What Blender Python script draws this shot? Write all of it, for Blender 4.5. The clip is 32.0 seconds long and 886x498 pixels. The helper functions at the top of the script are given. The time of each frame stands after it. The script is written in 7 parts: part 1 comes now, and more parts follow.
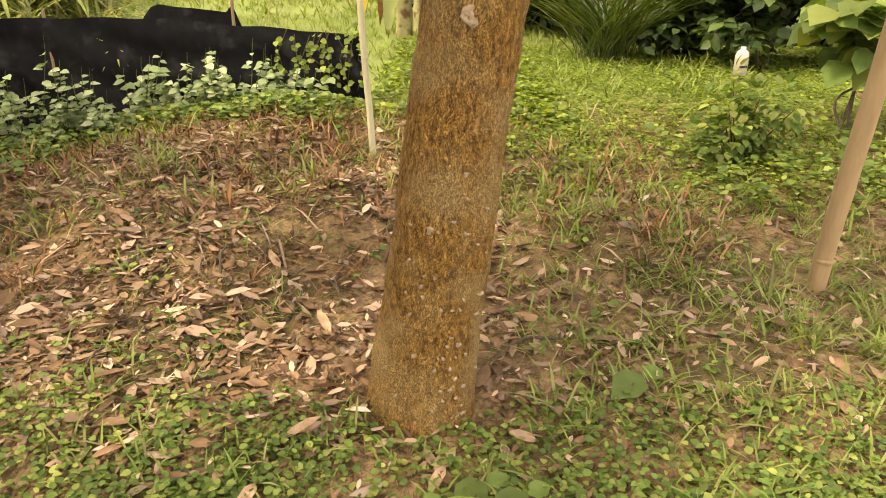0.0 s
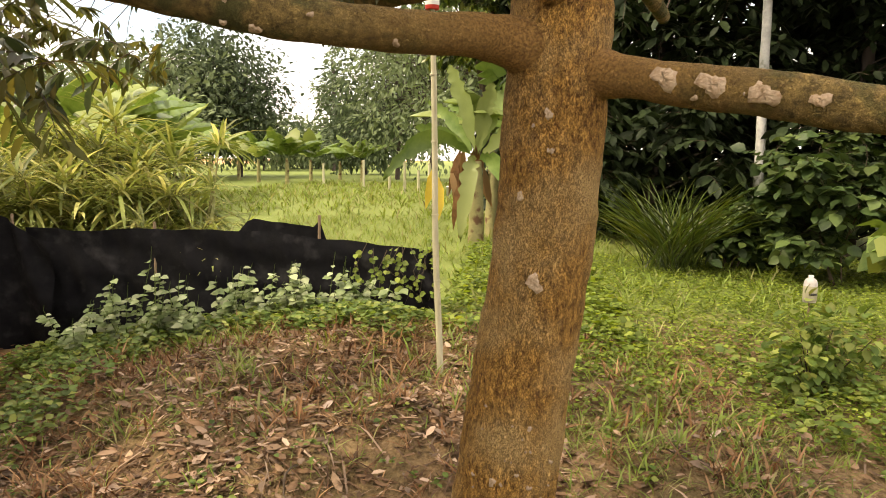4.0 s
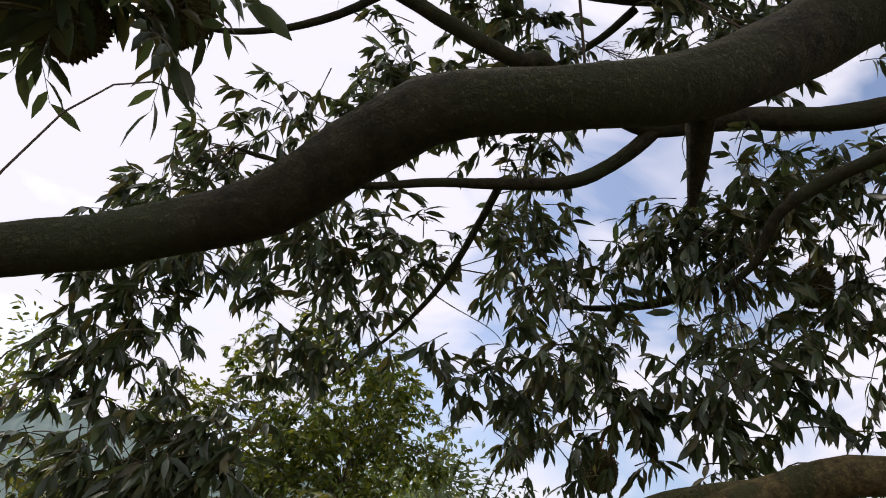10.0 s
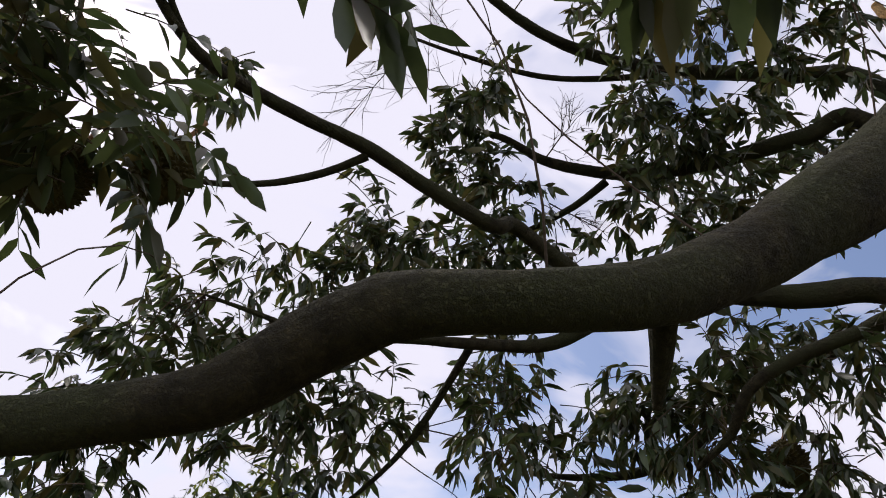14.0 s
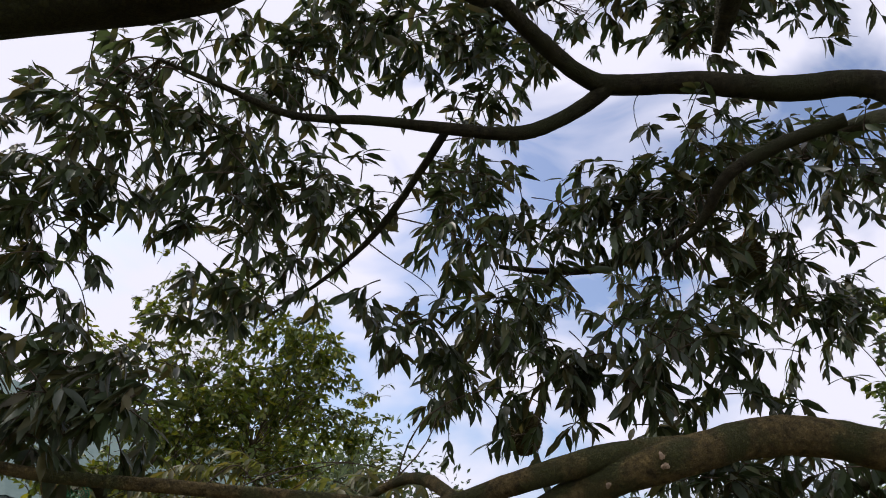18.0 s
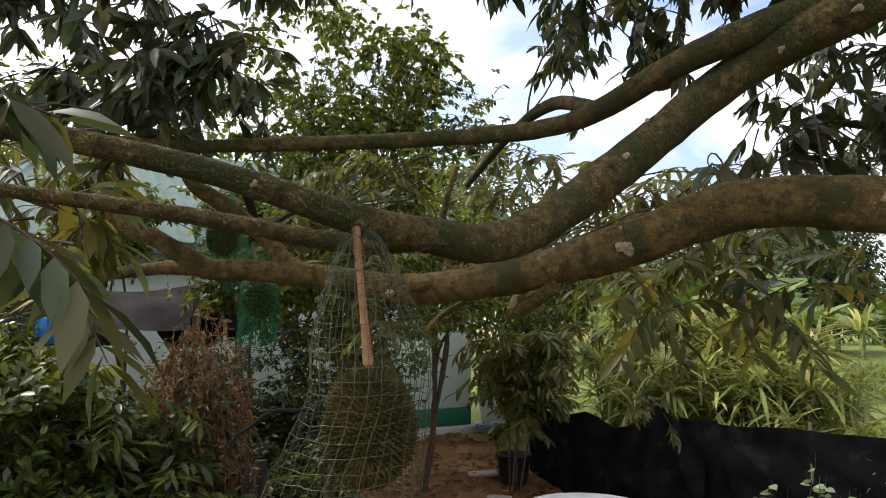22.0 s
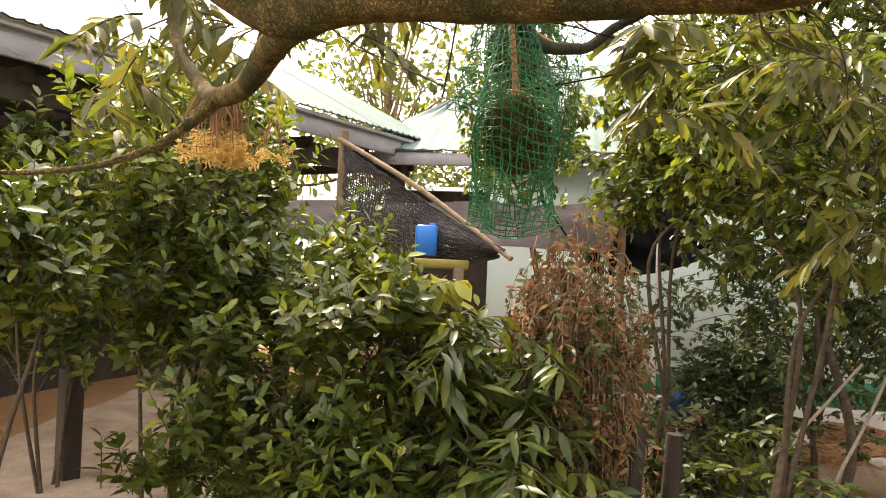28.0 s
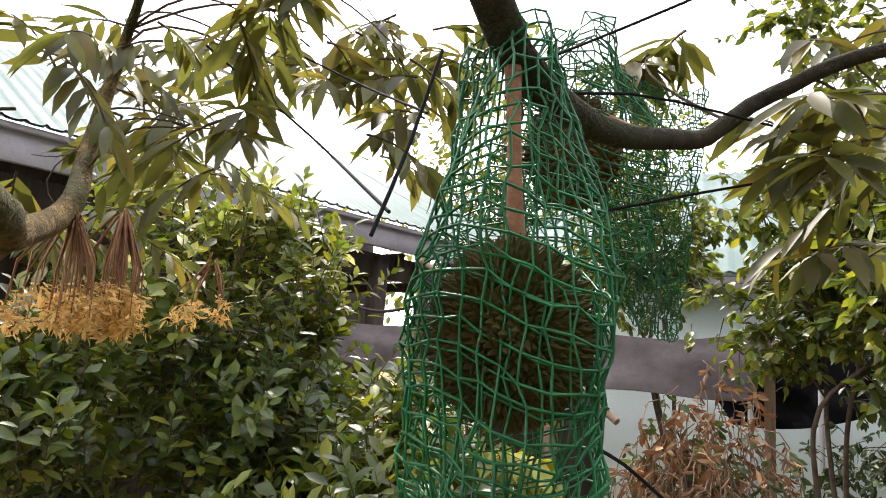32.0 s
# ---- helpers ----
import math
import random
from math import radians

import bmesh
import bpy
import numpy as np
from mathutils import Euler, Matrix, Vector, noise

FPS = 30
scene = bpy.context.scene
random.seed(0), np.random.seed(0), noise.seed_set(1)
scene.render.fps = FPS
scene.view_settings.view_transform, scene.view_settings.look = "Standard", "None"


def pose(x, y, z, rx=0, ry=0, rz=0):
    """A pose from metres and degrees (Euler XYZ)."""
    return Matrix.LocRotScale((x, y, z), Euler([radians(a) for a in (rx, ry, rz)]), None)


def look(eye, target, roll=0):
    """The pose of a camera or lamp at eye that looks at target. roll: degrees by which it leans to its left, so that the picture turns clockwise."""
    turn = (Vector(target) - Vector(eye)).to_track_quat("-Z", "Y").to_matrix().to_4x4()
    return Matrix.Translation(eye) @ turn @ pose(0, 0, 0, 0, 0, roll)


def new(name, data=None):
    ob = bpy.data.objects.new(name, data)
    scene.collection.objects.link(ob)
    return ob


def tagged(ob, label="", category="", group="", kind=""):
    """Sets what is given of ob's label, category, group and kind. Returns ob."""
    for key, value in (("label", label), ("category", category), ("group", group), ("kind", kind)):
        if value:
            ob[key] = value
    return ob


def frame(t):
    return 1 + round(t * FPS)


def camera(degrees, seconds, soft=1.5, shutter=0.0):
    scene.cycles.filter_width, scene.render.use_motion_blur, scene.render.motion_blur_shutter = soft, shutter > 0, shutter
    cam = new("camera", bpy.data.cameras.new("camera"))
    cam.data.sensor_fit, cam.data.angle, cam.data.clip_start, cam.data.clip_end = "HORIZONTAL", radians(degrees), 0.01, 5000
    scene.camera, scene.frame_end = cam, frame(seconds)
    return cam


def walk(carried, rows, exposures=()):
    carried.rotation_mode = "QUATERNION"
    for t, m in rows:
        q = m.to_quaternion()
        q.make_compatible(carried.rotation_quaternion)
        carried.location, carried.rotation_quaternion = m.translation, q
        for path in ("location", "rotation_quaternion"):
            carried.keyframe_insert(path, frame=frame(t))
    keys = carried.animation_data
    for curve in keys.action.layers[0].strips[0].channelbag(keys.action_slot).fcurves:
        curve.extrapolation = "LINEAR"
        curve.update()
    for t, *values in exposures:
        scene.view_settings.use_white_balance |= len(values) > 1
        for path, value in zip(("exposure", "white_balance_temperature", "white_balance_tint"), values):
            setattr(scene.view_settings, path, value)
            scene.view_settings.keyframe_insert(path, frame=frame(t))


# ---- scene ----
cam = camera(66.0, 32.0, soft=1.0)
PATH = [
    (0, (0.003, 0.000, 1.404), (0.003, 1.841, 0.622), 0.0),
    (0.5, (0.007, -0.009, 1.422), (-0.042, 1.844, 0.673), -1.0),
    (1, (0.011, -0.017, 1.447), (-0.109, 1.857, 0.758), -1.2),
    (1.5, (0.006, -0.019, 1.472), (-0.162, 1.871, 0.839), -0.0),
    (2, (0.002, -0.027, 1.505), (-0.189, 1.889, 0.965), -0.0),
    (2.5, (0.003, -0.030, 1.531), (-0.181, 1.898, 1.033), -0.2),
    (3, (0.006, -0.030, 1.552), (-0.205, 1.912, 1.120), 0.3),
    (3.5, (0.004, -0.035, 1.572), (-0.187, 1.927, 1.234), 0.8),
    (5.5, (0.024, -0.036, 1.622), (-0.292, 1.935, 1.501), -1.2),
    (6, (0.020, -0.032, 1.628), (-0.348, 1.933, 1.553), -1.1),
    (6.5, (0.033, -0.038, 1.648), (-0.352, 1.924, 1.653), -1.8),
    (7, (0.032, -0.051, 1.680), (-0.440, 1.889, 1.796), -1.8),
    (7.5, (0.026, -0.090, 1.731), (-0.591, 1.791, 2.016), -1.7),
    (8, (0.010, -0.126, 1.755), (-0.794, 1.663, 2.145), -0.7),
    (8.5, (-0.025, -0.160, 1.792), (-1.038, 1.493, 2.285), 1.6),
    (9, (-0.088, -0.226, 1.850), (-1.276, 1.254, 2.482), 3.3),
    (9.5, (-0.148, -0.325, 1.931), (-1.412, 0.994, 2.746), 4.9),
    (10, (-0.189, -0.426, 1.995), (-1.521, 0.679, 2.998), 6.2),
    (10.5, (-0.170, -0.432, 2.025), (-1.438, 0.590, 3.186), 7.0),
    (11, (-0.168, -0.459, 2.032), (-1.331, 0.444, 3.386), 7.9),
    (11.5, (-0.170, -0.464, 2.032), (-1.303, 0.383, 3.447), 9.4),
    (12, (-0.171, -0.461, 2.038), (-1.274, 0.387, 3.475), 10.5),
    (12.5, (-0.174, -0.457, 2.038), (-1.280, 0.396, 3.470), 9.7),
    (13, (-0.176, -0.455, 2.040), (-1.272, 0.407, 3.474), 9.8),
    (13.5, (-0.179, -0.451, 2.041), (-1.253, 0.453, 3.465), 9.7),
    (14, (-0.174, -0.429, 2.034), (-1.300, 0.523, 3.385), 8.7),
    (14.5, (-0.180, -0.412, 2.028), (-1.336, 0.594, 3.314), 8.6),
    (16.5, (-0.274, -0.370, 1.992), (-1.446, 0.757, 3.157), 9.0),
    (17, (-0.297, -0.357, 1.981), (-1.489, 0.831, 3.061), 7.8),
    (17.5, (-0.304, -0.350, 1.969), (-1.490, 0.879, 3.009), 7.4),
    (18, (-0.316, -0.341, 1.954), (-1.511, 0.935, 2.925), 6.7),
    (18.5, (-0.332, -0.331, 1.940), (-1.549, 0.988, 2.824), 7.1),
    (19, (-0.339, -0.328, 1.935), (-1.583, 0.995, 2.773), 7.6),
    (19.5, (-0.355, -0.308, 1.925), (-1.618, 1.015, 2.734), 5.9),
    (20, (-0.353, -0.298, 1.918), (-1.636, 1.042, 2.663), 4.0),
    (20.5, (-0.376, -0.286, 1.884), (-1.718, 1.043, 2.542), 2.4),
    (21, (-0.423, -0.271, 1.832), (-1.885, 1.003, 2.322), 1.0),
    (21.5, (-0.462, -0.251, 1.799), (-1.942, 1.033, 2.198), 0.9),
    (22, (-0.506, -0.161, 1.761), (-2.062, 1.075, 1.988), 0.1),
    (22.5, (-0.530, -0.053, 1.698), (-2.161, 1.103, 1.764), 0.9),
    (23, (-0.636, 0.026, 1.663), (-2.308, 1.123, 1.643), -0.3),
    (23.5, (-0.817, 0.079, 1.648), (-2.433, 1.255, 1.584), -1.4),
    (24, (-0.947, 0.159, 1.638), (-2.620, 1.254, 1.703), 1.9),
    (24.5, (-0.946, 0.227, 1.644), (-2.764, 1.062, 1.645), -1.3),
    (26.5, (-1.059, 0.420, 1.659), (-3.003, 0.888, 1.720), 0.3),
    (27, (-1.202, 0.480, 1.649), (-3.153, 0.917, 1.719), 0.8),
    (27.5, (-1.426, 0.558, 1.651), (-3.381, 0.979, 1.691), 0.7),
    (28, (-1.623, 0.707, 1.657), (-3.622, 0.649, 1.680), 2.5),
    (28.5, (-1.679, 0.688, 1.671), (-3.673, 0.568, 1.776), -0.0),
    (29, (-1.747, 0.723, 1.668), (-3.746, 0.713, 1.738), -1.6),
    (29.5, (-1.911, 0.787, 1.674), (-3.907, 0.763, 1.542), 0.0),
    (30, (-2.055, 0.793, 1.720), (-4.053, 0.868, 1.695), 2.6),
    (30.5, (-2.137, 0.805, 1.735), (-4.134, 0.773, 1.841), 3.5),
    (31, (-2.237, 0.843, 1.770), (-4.193, 0.514, 2.029), 7.3),
    (31.5, (-2.250, 0.840, 1.807), (-4.170, 0.359, 2.090), 6.2),
    (32, (-2.246, 0.832, 1.830), (-4.172, 0.398, 2.148), 4.3),
]
# the phone's own exposure and white balance along the walk
EXPOSURES = [(0.0, 0.58, 8300, 10), (3.0, 0.42, 8200, 11), (6.0, 0.03, 7700, 13), (7.5, -0.06, 7450, 14), (9.0, -0.7, 6800, 13), (10.0, -1.0, 6300, 13),
             (13.0, -1.12, 6150, 16), (19.0, -1.05, 6000, 14), (20.5, -1.0, 5850, 12), (22.0, -0.48, 6350, 8), (23.0, 0.35, 7300, 8), (24.5, 0.45, 7400, 9),
             (27.0, 1.05, 7500, 12), (28.0, 0.98, 7500, 12), (30.0, 0.86, 7300, 10), (31.0, 0.98, 6700, 16), (32.0, 0.62, 6400, 15)]
walk(cam, [(t, look(eye, target, roll)) for t, eye, target, roll in PATH], EXPOSURES)

# ---- sky, sun ----
world = bpy.data.worlds.new("sky")
scene.world = world
world.use_nodes = True
wn, wl = world.node_tree.nodes, world.node_tree.links
wbg = wn["Background"]
SUN_DIR = Vector((-0.78, -0.35, 0.95)).normalized()
sky = wn.new("ShaderNodeTexSky")
sky.sky_type = "NISHITA"
sky.sun_disc = False
sky.sun_elevation = math.asin(SUN_DIR.z)
sky.sun_rotation = math.atan2(SUN_DIR.x, SUN_DIR.y)
sky.dust_density = 3.0
wtc = wn.new("ShaderNodeTexCoord")
wmap = wn.new("ShaderNodeMapping")
wmap.inputs["Scale"].default_value = (1.0, 1.0, 2.2)
wno = wn.new("ShaderNodeTexNoise")
wno.inputs["Scale"].default_value = 3.4
wno.inputs["Detail"].default_value = 6
wno.inputs["Distortion"].default_value = 0.6
wramp = wn.new("ShaderNodeValToRGB")
wramp.color_ramp.elements[0].position, wramp.color_ramp.elements[1].position = 0.40, 0.58
wgain = wn.new("ShaderNodeMix")
wgain.data_type, wgain.blend_type = "RGBA", "MULTIPLY"
wgain.inputs[0].default_value = 1.0
wgain.inputs[7].default_value = (0.42, 0.40, 0.39, 1)
wmix = wn.new("ShaderNodeMix")
wmix.data_type = "RGBA"
wmix.inputs[7].default_value = (1.92, 1.86, 1.98, 1)
wl.new(wtc.outputs["Generated"], wmap.inputs["Vector"])
wl.new(wmap.outputs["Vector"], wno.inputs["Vector"])
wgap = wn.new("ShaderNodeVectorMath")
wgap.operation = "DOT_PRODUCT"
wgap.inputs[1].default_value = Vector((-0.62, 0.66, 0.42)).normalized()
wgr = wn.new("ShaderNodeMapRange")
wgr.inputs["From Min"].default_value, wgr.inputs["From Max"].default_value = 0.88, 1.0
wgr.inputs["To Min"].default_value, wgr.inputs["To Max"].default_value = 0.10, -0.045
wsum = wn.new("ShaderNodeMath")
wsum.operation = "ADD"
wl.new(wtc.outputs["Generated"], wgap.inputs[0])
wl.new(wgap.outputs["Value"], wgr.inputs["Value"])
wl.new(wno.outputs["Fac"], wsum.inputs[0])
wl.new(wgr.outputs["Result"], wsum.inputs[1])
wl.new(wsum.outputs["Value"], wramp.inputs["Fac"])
wl.new(sky.outputs["Color"], wgain.inputs[6])
wl.new(wramp.outputs["Color"], wmix.inputs[0])
wl.new(wgain.outputs[2], wmix.inputs[6])
wl.new(wmix.outputs[2], wbg.inputs["Color"])
wbg.inputs["Strength"].default_value = 1.0
sun = new("sun", bpy.data.lights.new("sun", "SUN"))
sun.data.energy, sun.data.angle, sun.data.color = 4.2, radians(6), (1.0, 0.93, 0.80)
sun.matrix_world = look((0, 0, 0), -SUN_DIR)

# ---- materials ----
def shade(name, a, b, scale=6.0, rough=0.8, bump=0.3, bscale=60.0, island=0.0, glow=0.0, spec=0.3, metal=0.0, c=None, cscale=2.0, cpos=(0.55, 0.65), stretch=(1, 1, 1), tone=None, rand=0.0, crack=0.0, deep=0.45, edge=(0.32, 0.68)):
    """Two base colours mixed by noise, an optional third in patches, relief, variation by island or object, light through thin leaves."""
    m = bpy.data.materials.new(name)
    m.use_nodes = True
    n, l = m.node_tree.nodes, m.node_tree.links
    p = n["Principled BSDF"]
    tc, mp = n.new("ShaderNodeTexCoord"), n.new("ShaderNodeMapping")
    mp.inputs["Scale"].default_value = stretch
    l.new(tc.outputs["Object"], mp.inputs["Vector"])
    no = n.new("ShaderNodeTexNoise")
    no.inputs["Scale"].default_value, no.inputs["Detail"].default_value, no.inputs["Roughness"].default_value = scale, 8, 0.65
    l.new(mp.outputs["Vector"], no.inputs["Vector"])
    ra = n.new("ShaderNodeValToRGB")
    ra.color_ramp.elements[0].position, ra.color_ramp.elements[1].position = edge
    ra.color_ramp.elements[0].color, ra.color_ramp.elements[1].color = (*a, 1), (*b, 1)
    l.new(no.outputs["Fac"], ra.inputs["Fac"])
    col = ra.outputs["Color"]
    if c:
        n2 = n.new("ShaderNodeTexNoise")
        n2.inputs["Scale"].default_value, n2.inputs["Detail"].default_value = cscale, 6
        l.new(tc.outputs["Object"], n2.inputs["Vector"])
        r2 = n.new("ShaderNodeValToRGB")
        r2.color_ramp.elements[0].position, r2.color_ramp.elements[1].position = cpos
        l.new(n2.outputs["Fac"], r2.inputs["Fac"])
        mx = n.new("ShaderNodeMix")
        mx.data_type = "RGBA"
        mx.inputs[7].default_value = (*c, 1)
        l.new(r2.outputs["Color"], mx.inputs[0])
        l.new(col, mx.inputs[6])
        col = mx.outputs[2]
    if island or rand:
        if island:
            g = n.new("ShaderNodeNewGeometry")
            src = g.outputs["Random Per Island"]
        else:
            g = n.new("ShaderNodeObjectInfo")
            src = g.outputs["Random"]
        if tone:
            r3 = n.new("ShaderNodeValToRGB")
            r3.color_ramp.elements[0].position, r3.color_ramp.elements[1].position = 0.55, 1.0
            r3.color_ramp.elements[0].color = (0, 0, 0, 1)
            l.new(src, r3.inputs["Fac"])
            m3 = n.new("ShaderNodeMix")
            m3.data_type = "RGBA"
            m3.inputs[7].default_value = (*tone, 1)
            l.new(r3.outputs["Color"], m3.inputs[0])
            l.new(col, m3.inputs[6])
            col = m3.outputs[2]
        hs = n.new("ShaderNodeHueSaturation")
        mr = n.new("ShaderNodeMapRange")
        amt = island or rand
        mr.inputs["To Min"].default_value, mr.inputs["To Max"].default_value = 1 - amt, 1 + amt
        wn_ = n.new("ShaderNodeTexWhiteNoise")
        wn_.noise_dimensions = "1D"
        l.new(src, wn_.inputs["W"])
        l.new(wn_.outputs["Value"], mr.inputs["Value"])
        l.new(mr.outputs["Result"], hs.inputs["Value"])
        l.new(col, hs.inputs["Color"])
        col = hs.outputs["Color"]
    if crack:
        wv, wm = n.new("ShaderNodeTexNoise"), n.new("ShaderNodeMix")
        wv.inputs["Scale"].default_value, wv.inputs["Detail"].default_value = crack * 0.7, 4
        l.new(mp.outputs["Vector"], wv.inputs["Vector"])
        wm.data_type = "RGBA"
        wm.inputs[0].default_value = 0.035
        l.new(mp.outputs["Vector"], wm.inputs[6])
        l.new(wv.outputs["Color"], wm.inputs[7])
        vo = n.new("ShaderNodeTexVoronoi")
        vo.feature = "DISTANCE_TO_EDGE"
        vo.inputs["Scale"].default_value = crack
        l.new(wm.outputs[2], vo.inputs["Vector"])
        cr = n.new("ShaderNodeValToRGB")
        cr.color_ramp.elements[0].position, cr.color_ramp.elements[1].position = 0.0, 0.16
        cr.color_ramp.elements[0].color = (deep, deep, deep, 1)
        l.new(vo.outputs["Distance"], cr.inputs["Fac"])
        mc = n.new("ShaderNodeMix")
        mc.data_type, mc.blend_type = "RGBA", "MULTIPLY"
        mc.inputs[0].default_value = 1.0
        l.new(col, mc.inputs[6])
        l.new(cr.outputs["Color"], mc.inputs[7])
        col = mc.outputs[2]
    l.new(col, p.inputs["Base Color"])
    p.inputs["Roughness"].default_value = rough
    p.inputs["Metallic"].default_value = metal
    p.inputs["Specular IOR Level"].default_value = spec
    if bump:
        nb = n.new("ShaderNodeTexNoise")
        nb.inputs["Scale"].default_value, nb.inputs["Detail"].default_value = bscale, 5
        l.new(mp.outputs["Vector"], nb.inputs["Vector"])
        bp = n.new("ShaderNodeBump")
        bp.inputs["Strength"].default_value, bp.inputs["Distance"].default_value = bump, 0.02
        if crack:
            ad = n.new("ShaderNodeMath")
            ad.operation = "ADD"
            l.new(nb.outputs["Fac"], ad.inputs[0])
            l.new(cr.outputs["Color"], ad.inputs[1])
            l.new(ad.outputs["Value"], bp.inputs["Height"])
        else:
            l.new(nb.outputs["Fac"], bp.inputs["Height"])
        l.new(bp.outputs["Normal"], p.inputs["Normal"])
    if glow:
        tr, ms = n.new("ShaderNodeBsdfTranslucent"), n.new("ShaderNodeMixShader")
        ms.inputs[0].default_value = glow
        br = n.new("ShaderNodeHueSaturation")
        br.inputs["Saturation"].default_value, br.inputs["Value"].default_value, br.inputs["Hue"].default_value = 1.15, 1.5, 0.485
        l.new(col, br.inputs["Color"])
        l.new(br.outputs["Color"], tr.inputs["Color"])
        l.new(p.outputs["BSDF"], ms.inputs[1])
        l.new(tr.outputs["BSDF"], ms.inputs[2])
        l.new(ms.outputs["Shader"], n["Material Output"].inputs["Surface"])
    return m


BARK = shade("bark", (0.22, 0.104, 0.025), (0.64, 0.352, 0.085), 70, 0.95, 1.0, 150, c=(0.60, 0.40, 0.165), cscale=5, cpos=(0.42, 0.66), stretch=(1, 1, 0.5), crack=150, deep=0.36, edge=(0.36, 0.60))
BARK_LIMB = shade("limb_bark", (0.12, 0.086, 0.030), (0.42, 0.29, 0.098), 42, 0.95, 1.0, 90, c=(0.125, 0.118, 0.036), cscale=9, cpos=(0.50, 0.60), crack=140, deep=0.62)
# moss, plus the shade of limbs backlit by the sky put into the colour
MOSSY_BACKLIT_BARK = shade("mossy_backlit_limb_bark", (0.022, 0.021, 0.010), (0.085, 0.072, 0.034), 34, 0.95, 0.8, 110, c=(0.060, 0.066, 0.024), cscale=5, cpos=(0.45, 0.65), crack=170, deep=0.66)
# darker, greener limb bark with mossy patches, for the high limb and its arms
OLIVE_BARK = shade("olive_limb_bark", (0.070, 0.056, 0.022), (0.31, 0.225, 0.080), 42, 0.95, 1.0, 90, c=(0.10, 0.102, 0.032), cscale=9, cpos=(0.46, 0.58), crack=140, deep=0.62)


def warm_joint(m):
    """The limbs take on the trunk's warm brown where they leave it."""
    n, l = m.node_tree.nodes, m.node_tree.links
    base = n["Principled BSDF"].inputs["Base Color"]
    old = base.links[0].from_socket
    geo, dis, far, mix = n.new("ShaderNodeNewGeometry"), n.new("ShaderNodeVectorMath"), n.new("ShaderNodeMapRange"), n.new("ShaderNodeMix")
    dis.operation = "DISTANCE"
    dis.inputs[1].default_value = (0.11, 1.82, 1.95)
    l.new(geo.outputs["Position"], dis.inputs[0])
    far.inputs["From Min"].default_value, far.inputs["From Max"].default_value = 0.62, 0.2
    l.new(dis.outputs["Value"], far.inputs["Value"])
    noi, ram = n.new("ShaderNodeTexNoise"), n.new("ShaderNodeValToRGB")
    noi.inputs["Scale"].default_value, noi.inputs["Detail"].default_value = 150, 8
    ram.color_ramp.elements[0].position, ram.color_ramp.elements[1].position = 0.36, 0.62
    ram.color_ramp.elements[0].color, ram.color_ramp.elements[1].color = (0.22, 0.115, 0.034, 1), (0.42, 0.235, 0.068, 1)
    l.new(geo.outputs["Position"], noi.inputs["Vector"])
    l.new(noi.outputs["Fac"], ram.inputs["Fac"])
    mix.data_type = "RGBA"
    l.new(far.outputs["Result"], mix.inputs[0])
    l.new(old, mix.inputs[6])
    l.new(ram.outputs["Color"], mix.inputs[7])
    l.new(mix.outputs[2], base)


warm_joint(BARK_LIMB)
warm_joint(OLIVE_BARK)
TWIG = shade("twig_bark", (0.05, 0.035, 0.022), (0.12, 0.09, 0.06), 30, 0.9, 0.3, 120)
LICHEN = shade("lichen", (0.30, 0.205, 0.12), (0.50, 0.39, 0.27), 60, 0.95, 0.5, 150)
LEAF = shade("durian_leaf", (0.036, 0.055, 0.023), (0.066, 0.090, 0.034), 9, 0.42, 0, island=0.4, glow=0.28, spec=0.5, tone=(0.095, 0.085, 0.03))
# paler copy of the durian leaf with sunlight put into its colour
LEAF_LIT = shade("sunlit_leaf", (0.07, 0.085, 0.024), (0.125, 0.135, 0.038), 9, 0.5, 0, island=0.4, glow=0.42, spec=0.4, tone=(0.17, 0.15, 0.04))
CITRUS = shade("citrus_leaf", (0.035, 0.060, 0.015), (0.085, 0.125, 0.024), 9, 0.36, 0, island=0.5, glow=0.30, spec=0.5, tone=(0.17, 0.19, 0.03))
CITRUS_LIGHT = shade("light_citrus_leaf", (0.058, 0.095, 0.022), (0.135, 0.175, 0.034), 9, 0.42, 0, island=0.55, glow=0.38, spec=0.4, tone=(0.23, 0.235, 0.04))
# near-black leaf: backlit shade of the thicket is put into the colour
SHADED_LEAF = shade("shaded_thicket_leaf", (0.010, 0.018, 0.007), (0.026, 0.04, 0.013), 9, 0.6, 0, island=0.4, glow=0.10, spec=0.2)
SHRUB = shade("shrub_leaf", (0.024, 0.046, 0.015), (0.055, 0.09, 0.024), 9, 0.5, 0, island=0.45, glow=0.25, spec=0.35, tone=(0.10, 0.14, 0.04))
WEED = shade("weed_leaf", (0.07, 0.125, 0.027), (0.155, 0.22, 0.05), 9, 0.6, 0, island=0.4, glow=0.35, tone=(0.28, 0.31, 0.08))
PALE_WEED = shade("pale_weed_leaf", (0.15, 0.21, 0.085), (0.28, 0.34, 0.16), 9, 0.6, 0, island=0.4, glow=0.3, tone=(0.40, 0.44, 0.26))
COVER = shade("cover_leaf", (0.082, 0.130, 0.023), (0.175, 0.235, 0.040), 6, 0.6, 0, island=0.45, glow=0.4, tone=(0.26, 0.31, 0.06))
GRASS = shade("grass_blade", (0.11, 0.17, 0.03), (0.22, 0.28, 0.058), 9, 0.6, 0, island=0.35, glow=0.3, tone=(0.26, 0.24, 0.10))
YELLOW_LEAF = shade("yellow_leaf", (0.15, 0.18, 0.035), (0.29, 0.30, 0.06), 7, 0.5, 0, island=0.3, glow=0.4, tone=(0.35, 0.33, 0.06))
